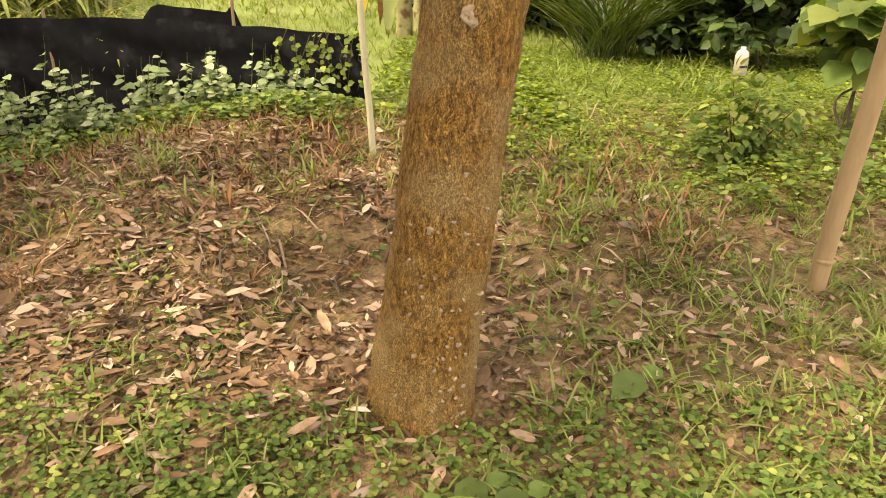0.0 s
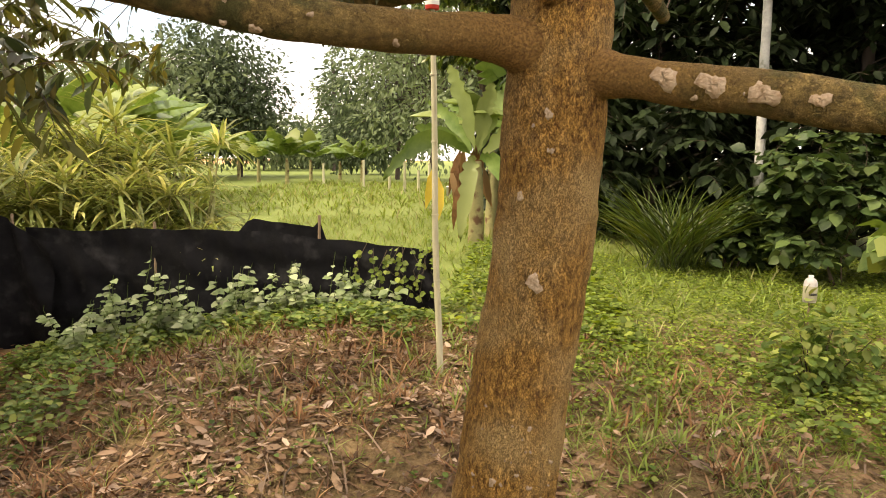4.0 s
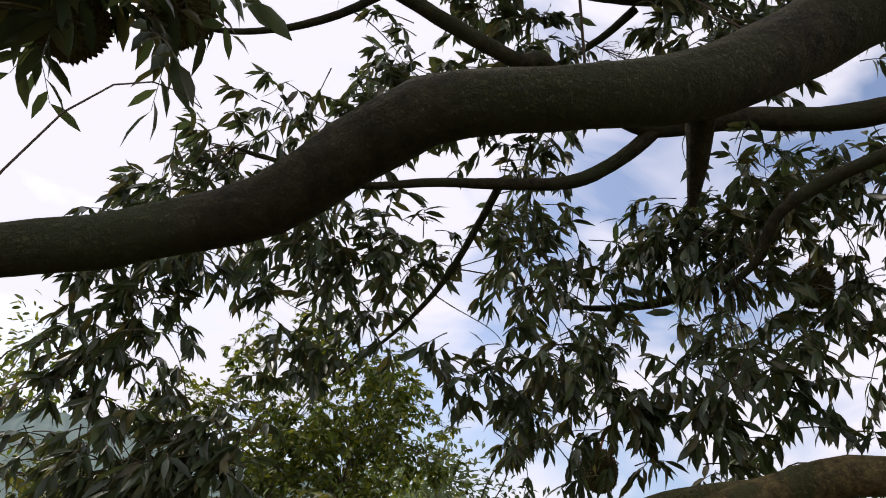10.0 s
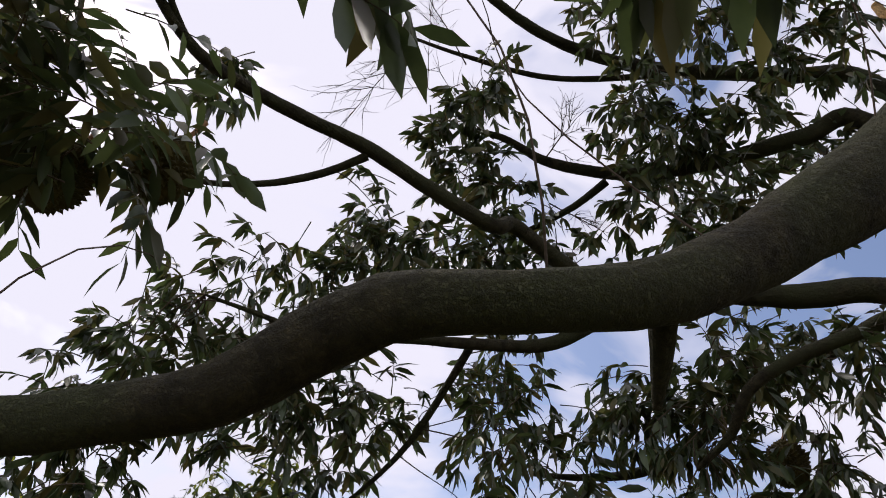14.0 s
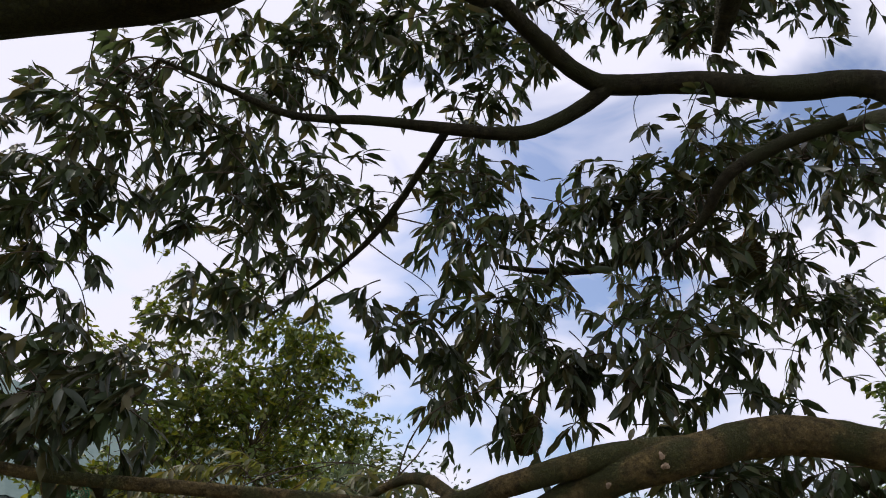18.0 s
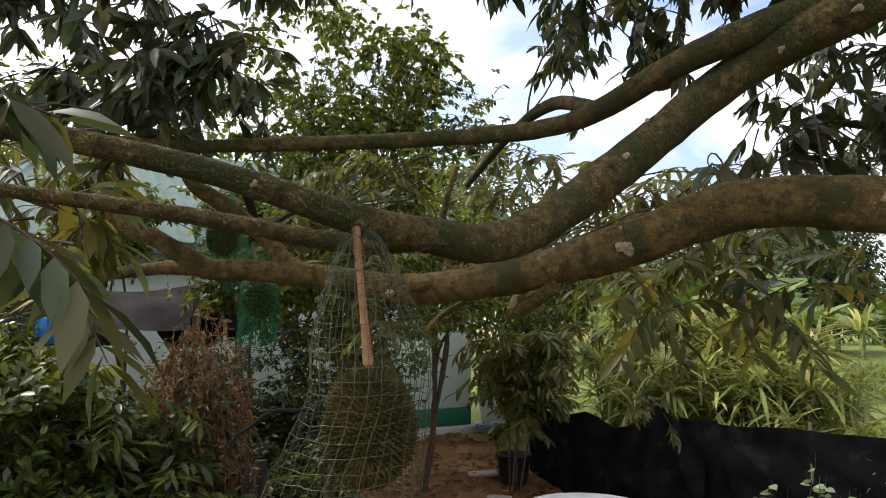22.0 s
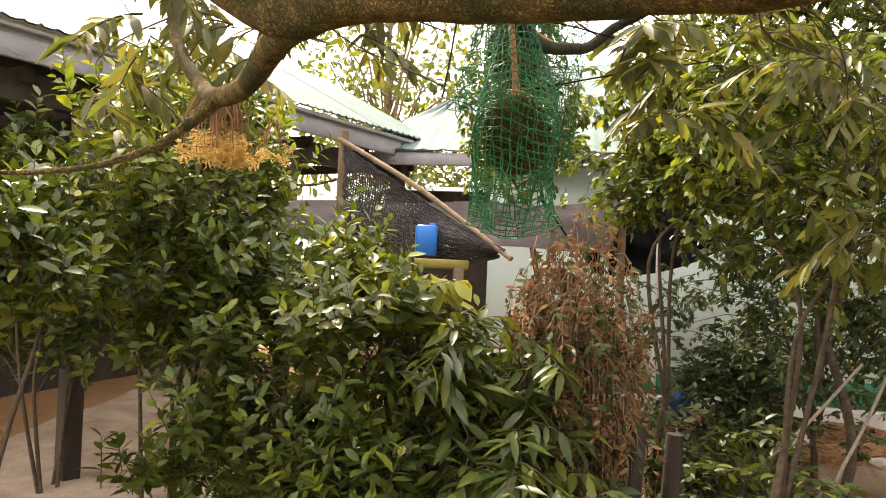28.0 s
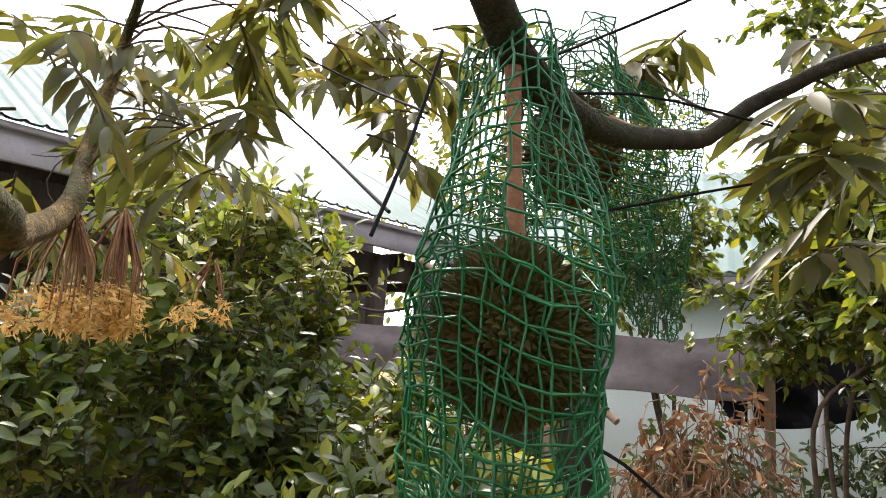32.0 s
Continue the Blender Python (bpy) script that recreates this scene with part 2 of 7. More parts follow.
YELLOW_PALM = shade("yellow_palm_leaf", (0.12, 0.165, 0.045), (0.26, 0.29, 0.09), 5, 0.5, 0, island=0.5, glow=0.4, tone=(0.46, 0.44, 0.17))
BANANA = shade("banana_leaf", (0.085, 0.145, 0.032), (0.17, 0.24, 0.065), 5, 0.45, 0.15, 30, rand=0.3, glow=0.22, tone=(0.26, 0.30, 0.10))
BANANA_STEM = shade("banana_stem", (0.20, 0.19, 0.08), (0.34, 0.30, 0.14), 6, 0.7, 0.3, 20, c=(0.12, 0.06, 0.03), cscale=5)
DRY_LEAF = shade("dry_leaf", (0.075, 0.041, 0.019), (0.25, 0.150, 0.080), 8, 0.75, 0, island=0.5, glow=0.06, tone=(0.44, 0.32, 0.225))
LOOSE_LEAF = shade("loose_dry_leaf", (0.22, 0.135, 0.075), (0.42, 0.29, 0.18), 30, 0.75, 0.2, 120, rand=0.45, glow=0.06, tone=(0.62, 0.48, 0.38))
DRY_BROWN = shade("withered_leaf", (0.10, 0.050, 0.022), (0.24, 0.125, 0.055), 8, 0.85, 0, island=0.45, glow=0.15, tone=(0.35, 0.22, 0.11))
FAR_LEAF = shade("distant_leaf", (0.10, 0.14, 0.07), (0.18, 0.22, 0.11), 3, 0.8, 0, island=0.4, glow=0.2)
FAR_DARK = shade("distant_dark_leaf", (0.05, 0.075, 0.04), (0.09, 0.12, 0.06), 3, 0.8, 0, island=0.4, glow=0.15)
SHADE_NET = shade("black_shade_net", (0.006, 0.006, 0.007), (0.014, 0.014, 0.015), 8, 0.95, 0.5, 300, spec=0.08, c=(0.040, 0.039, 0.040), cscale=7, cpos=(0.56, 0.8))
GREY_NET = shade("grey_shade_net", (0.075, 0.062, 0.057), (0.15, 0.128, 0.12), 5, 0.9, 0.4, 250)
NET_DARK = shade("weathered_shade_net", (0.035, 0.032, 0.032), (0.085, 0.078, 0.078), 6, 0.9, 0)
CONCRETE = shade("concrete_ring", (0.24, 0.18, 0.12), (0.40, 0.31, 0.22), 5, 0.9, 0.4, 90, c=(0.46, 0.40, 0.33), cscale=3)
LID = shade("concrete_lid", (0.60, 0.59, 0.60), (0.74, 0.73, 0.74), 7, 0.85, 0.25, 120)
MINT = shade("mint_paint", (0.70, 0.84, 0.78), (0.78, 0.90, 0.85), 2, 0.7, 0.1, 60)
GREEN_PAINT = shade("green_paint", (0.02, 0.15, 0.09), (0.03, 0.20, 0.12), 3, 0.6, 0.1, 60)
PLINTH = shade("plinth_cement", (0.45, 0.42, 0.38), (0.62, 0.58, 0.53), 6, 0.9, 0.3, 80)
ROOF_SHEET = shade("pale_green_roofing", (0.115, 0.175, 0.155), (0.165, 0.225, 0.205), 3, 0.7, 0.1, 30, spec=0.15)
ROOF_GREY = shade("grey_fascia", (0.24, 0.23, 0.24), (0.36, 0.35, 0.36), 4, 0.7, 0.2, 60)
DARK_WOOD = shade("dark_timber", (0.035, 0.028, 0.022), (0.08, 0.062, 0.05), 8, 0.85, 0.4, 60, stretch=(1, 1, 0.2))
WOOD = shade("weathered_wood", (0.16, 0.11, 0.07), (0.30, 0.22, 0.14), 8, 0.9, 0.5, 60, stretch=(1, 1, 0.2))
BAMBOO = shade("pale_bamboo", (0.34, 0.32, 0.20), (0.50, 0.47, 0.32), 9, 0.6, 0.2, 40, stretch=(1, 1, 0.25))
BAMBOO_TAN = shade("tan_bamboo", (0.26, 0.17, 0.085), (0.42, 0.30, 0.16), 9, 0.7, 0.3, 40, stretch=(1, 1, 0.2))
FRUIT = shade("durian_husk", (0.032, 0.027, 0.006), (0.094, 0.072, 0.015), 18, 0.75, 0.3, 60, c=(0.064, 0.062, 0.016), cscale=8)
STALK = shade("fruit_stalk", (0.20, 0.10, 0.05), (0.36, 0.19, 0.09), 20, 0.8, 0.3, 80)
NET_PALE = shade("pale_green_netting", (0.028, 0.045, 0.017), (0.105, 0.11, 0.05), 10, 0.5, 0, spec=0.5)
NET_GREEN = shade("green_netting", (0.003, 0.085, 0.022), (0.010, 0.20, 0.058), 8, 0.45, 0, spec=0.5, glow=0.15)
FLOWER = shade("withered_flower", (0.52, 0.37, 0.13), (0.74, 0.56, 0.24), 15, 0.8, 0, island=0.3, glow=0.3)
BLUE = shade("blue_plastic", (0.01, 0.15, 0.55), (0.015, 0.19, 0.65), 4, 0.4, 0, spec=0.5)
DARK_BLUE = shade("faded_blue_plastic", (0.012, 0.035, 0.12), (0.03, 0.07, 0.20), 9, 0.5, 0.3, 40, spec=0.4)
PALE_BLUE = shade("pale_blue_plastic", (0.36, 0.52, 0.62), (0.46, 0.62, 0.70), 5, 0.4, 0, spec=0.5)
BLACK_PLASTIC = shade("black_plastic", (0.015, 0.016, 0.02), (0.03, 0.03, 0.036), 6, 0.5, 0.1, 60)
ROPE = shade("pale_rope", (0.24, 0.20, 0.155), (0.36, 0.31, 0.25), 50, 0.9, 0.4, 200)
PVC = shade("white_pipe", (0.62, 0.62, 0.60), (0.74, 0.74, 0.72), 6, 0.5, 0.1, 60)
WHITE = shade("white_label", (0.70, 0.70, 0.64), (0.80, 0.80, 0.74), 9, 0.6, 0)
YELLOW = shade("yellow_plastic", (0.60, 0.42, 0.05), (0.72, 0.52, 0.08), 6, 0.5, 0)
FADED = shade("faded_yellow_paint", (0.24, 0.19, 0.05), (0.38, 0.32, 0.09), 6, 0.8, 0.2, 60)
RED = shade("red_tin", (0.42, 0.03, 0.02), (0.55, 0.05, 0.03), 6, 0.5, 0)
INK = shade("dark_print", (0.03, 0.03, 0.03), (0.05, 0.05, 0.05), 6, 0.7, 0)
PALE_BARK = shade("pale_tree_bark", (0.34, 0.34, 0.31), (0.55, 0.55, 0.50), 12, 0.9, 0.4, 60, c=(0.16, 0.17, 0.13), cscale=6)
CABLE = shade("black_cable", (0.010, 0.010, 0.010), (0.02, 0.02, 0.02), 6, 0.85, 0, spec=0.1)
# tan with sunlight put into the colour, for the slab by the shed
SUNLIT_TAN = shade("sunlit_tan_ground", (0.34, 0.25, 0.17), (0.56, 0.44, 0.33), 4, 0.95, 0.4, 60, c=(0.20, 0.13, 0.08), cscale=1.8, cpos=(0.55, 0.7))
STONE = shade("slab_stone", (0.42, 0.36, 0.30), (0.58, 0.52, 0.45), 8, 0.9, 0.5, 50)

# ground: soil, litter stain and green patches on one sheet
GROUND = shade("earth", (0.050, 0.031, 0.014), (0.36, 0.24, 0.12), 16, 1.0, 1.0, 55, c=(0.10, 0.085, 0.032), cscale=1.3, cpos=(0.5, 0.66))
gn, gl = GROUND.node_tree.nodes, GROUND.node_tree.links
gp = gn["Principled BSDF"]
gold = gp.inputs["Base Color"].links[0].from_socket
ggeo, gsep = gn.new("ShaderNodeNewGeometry"), gn.new("ShaderNodeSeparateXYZ")
gl.new(ggeo.outputs["Position"], gsep.inputs["Vector"])
gy = gn.new("ShaderNodeMapRange")
gy.inputs["From Min"].default_value, gy.inputs["From Max"].default_value = 5.0, 6.0
gl.new(gsep.outputs["Y"], gy.inputs["Value"])
gx = gn.new("ShaderNodeMapRange")
gx.inputs["From Min"].default_value, gx.inputs["From Max"].default_value = -60.0, -50.0
gl.new(gsep.outputs["X"], gx.inputs["Value"])
gm = gn.new("ShaderNodeMath")
gm.operation = "MULTIPLY"
gl.new(gy.outputs["Result"], gm.inputs[0])
gl.new(gx.outputs["Result"], gm.inputs[1])
gno = gn.new("ShaderNodeTexNoise")
gno.inputs["Scale"].default_value, gno.inputs["Detail"].default_value = 0.9, 14
gra = gn.new("ShaderNodeValToRGB")
gra.color_ramp.elements[0].color, gra.color_ramp.elements[1].color = (0.105, 0.165, 0.030, 1), (0.27, 0.30, 0.085, 1)
gra.color_ramp.elements[0].position, gra.color_ramp.elements[1].position = 0.35, 0.65
gl.new(gno.outputs["Fac"], gra.inputs["Fac"])
gmx = gn.new("ShaderNodeMix")
gmx.data_type = "RGBA"
gl.new(gm.outputs["Value"], gmx.inputs[0])
gyd = gn.new("ShaderNodeMapRange")
gyd.inputs["From Min"].default_value, gyd.inputs["From Max"].default_value = -3.4, -4.6
gl.new(gsep.outputs["X"], gyd.inputs["Value"])
gyn = gn.new("ShaderNodeTexNoise")
gyn.inputs["Scale"].default_value, gyn.inputs["Detail"].default_value = 2.6, 12
gyr = gn.new("ShaderNodeValToRGB")
gyr.color_ramp.elements[0].color, gyr.color_ramp.elements[1].color = (0.17, 0.086, 0.037, 1), (0.68, 0.40, 0.185, 1)
gyr.color_ramp.elements[0].position, gyr.color_ramp.elements[1].position = 0.35, 0.65
gl.new(gyn.outputs["Fac"], gyr.inputs["Fac"])
gym = gn.new("ShaderNodeMix")
gym.data_type = "RGBA"
gl.new(gyd.outputs["Result"], gym.inputs[0])
gl.new(gold, gym.inputs[6])
gl.new(gyr.outputs["Color"], gym.inputs[7])
gl.new(gym.outputs[2], gmx.inputs[6])
gl.new(gra.outputs["Color"], gmx.inputs[7])
# unseen ground behind the start darkened in colour to cut bounced light
gwav, gwob, gsp2 = gn.new("ShaderNodeTexNoise"), gn.new("ShaderNodeVectorMath"), gn.new("ShaderNodeSeparateXYZ")
gwav.inputs["Scale"].default_value, gwav.inputs["Detail"].default_value = 1.1, 6
gl.new(ggeo.outputs["Position"], gwav.inputs["Vector"])
gwob.operation = "MULTIPLY_ADD"
gwob.inputs[1].default_value = (2.4, 2.4, 0)
gl.new(gwav.outputs["Color"], gwob.inputs[0])
gl.new(ggeo.outputs["Position"], gwob.inputs[2])
gl.new(gwob.outputs["Vector"], gsp2.inputs["Vector"])
gback = gn.new("ShaderNodeMapRange")
gback.inputs["From Min"].default_value, gback.inputs["From Max"].default_value = 1.75, 1.2
gl.new(gsp2.outputs["Y"], gback.inputs["Value"])
gside = gn.new("ShaderNodeMapRange")
gside.inputs["From Min"].default_value, gside.inputs["From Max"].default_value = -1.6, -0.6
gl.new(gsp2.outputs["X"], gside.inputs["Value"])
gboth = gn.new("ShaderNodeMath")
gboth.operation = "MULTIPLY"
gl.new(gback.outputs["Result"], gboth.inputs[0])
gl.new(gside.outputs["Result"], gboth.inputs[1])
gdim = gn.new("ShaderNodeValToRGB")
gdim.color_ramp.elements[0].color, gdim.color_ramp.elements[1].color = (0.03, 0.035, 0.014, 1), (0.085, 0.075, 0.032, 1)
gdim.color_ramp.elements[0].position, gdim.color_ramp.elements[1].position = 0.35, 0.65
gl.new(gyn.outputs["Fac"], gdim.inputs["Fac"])
gfin = gn.new("ShaderNodeMix")
gfin.data_type = "RGBA"
gl.new(gboth.outputs["Value"], gfin.inputs[0])
gl.new(gmx.outputs[2], gfin.inputs[6])
gl.new(gdim.outputs["Color"], gfin.inputs[7])
gl.new(gfin.outputs[2], gp.inputs["Base Color"])

# ---- mesh tools ----
rng = np.random.default_rng(7)


def tri_mesh(name, V, T, smooth=True):
    V, T = np.asarray(V, np.float32).reshape(-1, 3), np.asarray(T, np.int32).reshape(-1, 3)
    me = bpy.data.meshes.new(name)
    me.vertices.add(len(V))
    me.vertices.foreach_set("co", V.ravel())
    me.loops.add(T.size)
    me.loops.foreach_set("vertex_index", T.ravel())
    me.polygons.add(len(T))
    me.polygons.foreach_set("loop_start", np.arange(len(T), dtype=np.int32) * 3)
    me.update(calc_edges=True)
    me.polygons.foreach_set("use_smooth", np.full(len(T), smooth))
    me.validate()
    return me


class Geo:
    """Collects triangles for one mesh."""

    def __init__(self):
        self.v, self.t, self.n = [], [], 0

    def add(self, V, T):
        V, T = np.asarray(V, float).reshape(-1, 3), np.asarray(T, int).reshape(-1, 3)
        self.v.append(V)
        self.t.append(T + self.n)
        self.n += len(V)
        return self

    def quads(self, V, Q):
        Q = np.asarray(Q, int).reshape(-1, 4)
        return self.add(V, np.concatenate([Q[:, [0, 1, 2]], Q[:, [0, 2, 3]]]))

    def make(self, name, mat, parent=None, label="", kind="", smooth=True, category="", group=""):
        ob = new(name, tri_mesh(name, np.concatenate(self.v), np.concatenate(self.t), smooth))
        ob.data.materials.append(mat)
        if parent:
            ob.parent = parent
            if kind or label:
                tagged(ob, label, kind=kind)
        else:
            tagged(ob, label, category, group, kind)
        return ob


def thing(name, label, category, at=(0, 0, 0), group="", kind=""):
    ob = new(name)
    ob.location = at
    ob.empty_display_size = 0.1
    return tagged(ob, label, category, group, kind)


def part(name, geo, mat, parent, label="", kind="", smooth=True):
    """One mesh under a thing; its geometry is given in world coordinates, or round the parent's base."""
    ob = geo.make(name, mat, parent, label, kind, smooth)
    return ob


def local(ob, at):
    """Moves the mesh's own origin to a place."""
    ob.data.transform(Matrix.Translation(-Vector(at)))
    ob.location = at
    return ob


def smooth_line(rows, step=0.05):
    """Catmull-Rom through rows of x, y, z, radius."""
    R = np.asarray(rows, float)
    R = np.vstack([2 * R[0] - R[1], R, 2 * R[-1] - R[-2]])
    out = []
    for i in range(1, len(R) - 2):
        n = max(2, int(np.linalg.norm(R[i + 1, :3] - R[i, :3]) / step))
        t = np.linspace(0, 1, n, endpoint=False)[:, None]
        a, b, c, d = R[i - 1], R[i], R[i + 1], R[i + 2]
        out.append(0.5 * (2 * b + (c - a) * t + (2 * a - 5 * b + 4 * c - d) * t**2 + (3 * b - 3 * c + d - a) * t**3))
    out.append(R[-2:-1])
    out = np.vstack(out)
    out[:, 3:] = np.maximum(out[:, 3:], 0.0008)
    return out


def tube(geo, rows, seg=10, step=0.05, wobble=0.0, raw=False):
    L = np.asarray(rows, float) if raw else smooth_line(rows, step)
    P3, R = L[:, :3], L[:, 3]
    n = len(P3)
    T = np.gradient(P3, axis=0)
    T /= np.linalg.norm(T, axis=1)[:, None] + 1e-9
    u = np.cross(T[0], (0.3, 0.2, 1.0) if abs(T[0][2]) < 0.9 else (1.0, 0.2, 0.0))
    u /= np.linalg.norm(u)
    ang = np.linspace(0, 2 * math.pi, seg, endpoint=False)
    V = np.empty((n, seg, 3))
    ph = rng.uniform(0, 6, 6)
    dist = np.concatenate([[0], np.cumsum(np.linalg.norm(np.diff(P3, axis=0), axis=1))])
    for i in range(n):
        u = u - T[i] * (u @ T[i])
        u /= np.linalg.norm(u)
        w = np.cross(T[i], u)
        s = dist[i]
        r = R[i] * (1 + wobble * (0.5 * np.sin(9 * s + ph[0] + ang) + 0.4 * np.sin(23 * s + 2 * ang + ph[1]) + 0.35 * np.sin(51 * s + 3 * ang + ph[2]) + 0.25 * np.sin(97 * s + 5 * ang + ph[3])))
        V[i] = P3[i] + np.outer(np.cos(ang) * r, u) + np.outer(np.sin(ang) * r, w)
    a = np.arange(n - 1)[:, None] * seg + np.arange(seg)[None]
    b = np.arange(n - 1)[:, None] * seg + (np.arange(seg)[None] + 1) % seg
    Q = np.stack([a, b, b + seg, a + seg], -1).reshape(-1, 4)
    base = V.reshape(-1, 3)
    geo.quads(base, Q)
    for ring, flip in ((V[0], True), (V[-1], False)):
        idx = np.arange(seg)
        tr = np.stack([np.full(seg, seg), idx, (idx + 1) % seg], 1)
        geo.add(np.vstack([ring, ring.mean(0)]), tr[:, ::-1] if flip else tr)
    return L


def box(geo, c, s, rz=0.0, rx=0.0, ry=0.0, bev=0.0):
    """A box with its edges taken off."""
    bm = bmesh.new()
    bmesh.ops.create_cube(bm, size=1.0)
    bmesh.ops.scale(bm, vec=s, verts=bm.verts)
    if bev:
        bmesh.ops.bevel(bm, geom=bm.edges, offset=bev, segments=1, affect="EDGES")
    bmesh.ops.triangulate(bm, faces=bm.faces)
    bm.transform(pose(*c, rx, ry, rz))
    bm.verts.index_update()
    geo.add([v.co[:] for v in bm.verts], [[v.index for v in f.verts] for f in bm.faces])
    bm.free()
    return geo


def lathe(geo, prof, at=(0, 0, 0), seg=32, wob=0.0):
    """Turns a profile of (radius, height) round an upright axis."""
    prof = np.asarray(prof, float)
    ang = np.linspace(0, 2 * math.pi, seg, endpoint=False)
    k = 1 + wob * np.sin(3 * ang + 1.0)
    V = np.stack([prof[:, :1] * np.cos(ang) * k, prof[:, :1] * np.sin(ang) * k, np.repeat(prof[:, 1:], seg, 1)], -1).reshape(-1, 3) + np.asarray(at)
    n = len(prof)
    a = np.arange(n - 1)[:, None] * seg + np.arange(seg)[None]
    b = np.arange(n - 1)[:, None] * seg + (np.arange(seg)[None] + 1) % seg
    geo.quads(V, np.stack([a, b, b + seg, a + seg], -1).reshape(-1, 4))
    return geo


def unit(a):
    a = np.asarray(a, float)
    return a / (np.linalg.norm(a, axis=-1, keepdims=True) + 1e-9)


def blade(rows, fold, bend):
    """A leaf's template along x: rows of (x, half width)."""
    V, T = [(0, 0, 0)], []
    for x, w in rows:
        z = -bend * x * x
        V += [(x, w, z + fold * w), (x, 0, z), (x, -w, z + fold * w)]
    V.append((1, 0, -bend))
    T += [(0, 2, 1), (0, 3, 2)]
    for k in range(len(rows) - 1):
        a, b = 1 + 3 * k, 4 + 3 * k
        T += [(a, a + 1, b + 1), (a, b + 1, b), (a + 1, a + 2, b + 2), (a + 1, b + 2, b + 1)]
    e, t = 1 + 3 * (len(rows) - 1), len(V) - 1
    T += [(e, e + 1, t), (e + 1, e + 2, t)]
    return np.array(V, float), np.array(T)


LANCE = blade([(0.3, 0.115), (0.65, 0.115)], 0.35, 0.18)
OVAL = blade([(0.3, 0.2), (0.68, 0.21)], 0.3, 0.12)
ROUND = blade([(0.25, 0.34), (0.6, 0.36)], 0.25, 0.15)
LEAFLET = blade([(0.28, 0.12), (0.62, 0.125)], 0.3, 0.2)
STRAP = blade([(0.3, 0.035), (0.7, 0.03)], 0.3, 0.45)
LITTER = blade([(0.3, 0.15), (0.7, 0.15)], 0.55, -0.12)
CHIP = (np.array([(0, 0, 0), (0.5, 0.22, 0.03), (1, 0, -0.1), (0.5, -0.22, 0.03)], float), np.array([(0, 2, 1), (0, 3, 2)]))


def leaves(geo, tpl, pos, axis, up, size, wide=1.0):
    """Places a leaf at each position, along axis, with its face towards up."""
    pos, axis = np.asarray(pos, float), unit(axis)
    up = np.broadcast_to(np.asarray(up, float), pos.shape)
    y = unit(np.cross(up, axis))
    z = np.cross(axis, y)
    size = np.broadcast_to(np.asarray(size, float), (len(pos),))[:, None, None]
    tv, tt = tpl
    V = pos[:, None] + size * (tv[None, :, :1] * axis[:, None] + wide * tv[None, :, 1:2] * y[:, None] + tv[None, :, 2:] * z[:, None])
    T = tt[None] + (np.arange(len(pos)) * len(tv))[:, None, None]
    geo.add(V.reshape(-1, 3), T.reshape(-1, 3))
    return geo


def rand_dir(n, zlo=-1.0, zhi=1.0):
    z, a = rng.uniform(zlo, zhi, n), rng.uniform(0, 2 * math.pi, n)
    s = np.sqrt(np.maximum(0, 1 - z * z))
    return np.stack([s * np.cos(a), s * np.sin(a), z], 1)


def thin(geo, pts, r, seg=3):
    """A thin twig through points, tapered."""
    pts = np.asarray(pts, float)
    rr = np.linspace(r, r * 0.35, len(pts))[:, None]
    tube(geo, np.hstack([pts, rr]), seg=seg, raw=True)


def sprays(wood, green, c, r, twigs, tpl, leaf, droop=0.6, per=12, spread=(-0.5, 0.7), stalk=0.0035):
    """Twigs out of a place, with leaves on both sides that hang."""
    c = np.asarray(c, float)
    for d in rand_dir(twigs, *spread):
        length = r * rng.uniform(0.8, 1.5)
        t = np.linspace(0, 1, 6)[:, None]
        start = c + rng.normal(0, r * 0.28, 3)
        pts = start + d * length * t + np.array([0, 0, -0.35 * length]) * t**2
        thin(wood, pts, stalk)
        n = rng.integers(per - 3, per + 4)
        k = np.linspace(0.12, 1, n)
        pos = np.stack([np.interp(k, t[:, 0], pts[:, i]) for i in range(3)], 1)
        side = unit(np.cross(d, (0, 0, 1)))
        sg = np.where(np.arange(n) % 2 == 0, 1, -1)[:, None]
        ax = d * 0.55 + side * sg * rng.uniform(0.4, 0.9, (n, 1)) + np.array([0, 0, -droop]) * rng.uniform(0.5, 1.5, (n, 1)) + rng.normal(0, 0.18, (n, 3))
        up = np.array([0, 0, 1.0]) + rng.normal(0, 0.35, (n, 3))
        leaves(green, tpl, pos, ax, up, rng.uniform(0.75, 1.2, n) * leaf)


def clusters(wood, green, c, r, shoots, leaf, per=10, tpl=None, droop=0.5):
    """A dense bunch of short shoots, each ending in a fan of leaves."""
    c = np.asarray(c, float)
    for d in rand_dir(shoots, -0.75, 0.8):
        length = r * rng.uniform(0.35, 0.8)
        start = c + rng.normal(0, r * 0.26, 3)
        t = np.linspace(0, 1, 5)[:, None]
        pts = start + d * length * t + np.array([0, 0, -0.25 * length]) * t**2
        thin(wood, pts, 0.0028)
        n = int(rng.integers(per - 2, per + 3))
        k = rng.uniform(0.25, 1.0, n) ** 0.7
        pos = np.stack([np.interp(k, t[:, 0], pts[:, i]) for i in range(3)], 1)
        ax = d * rng.uniform(0.3, 0.9, (n, 1)) + rand_dir(n, -0.8, 0.3) * 0.7 + np.array([0, 0, -droop])
        leaves(green, tpl or LEAFLET, pos, ax, np.array([0, 0, 1.0]) + rng.normal(0, 0.45, (n, 3)), rng.uniform(0.65, 1.15, n) * leaf)


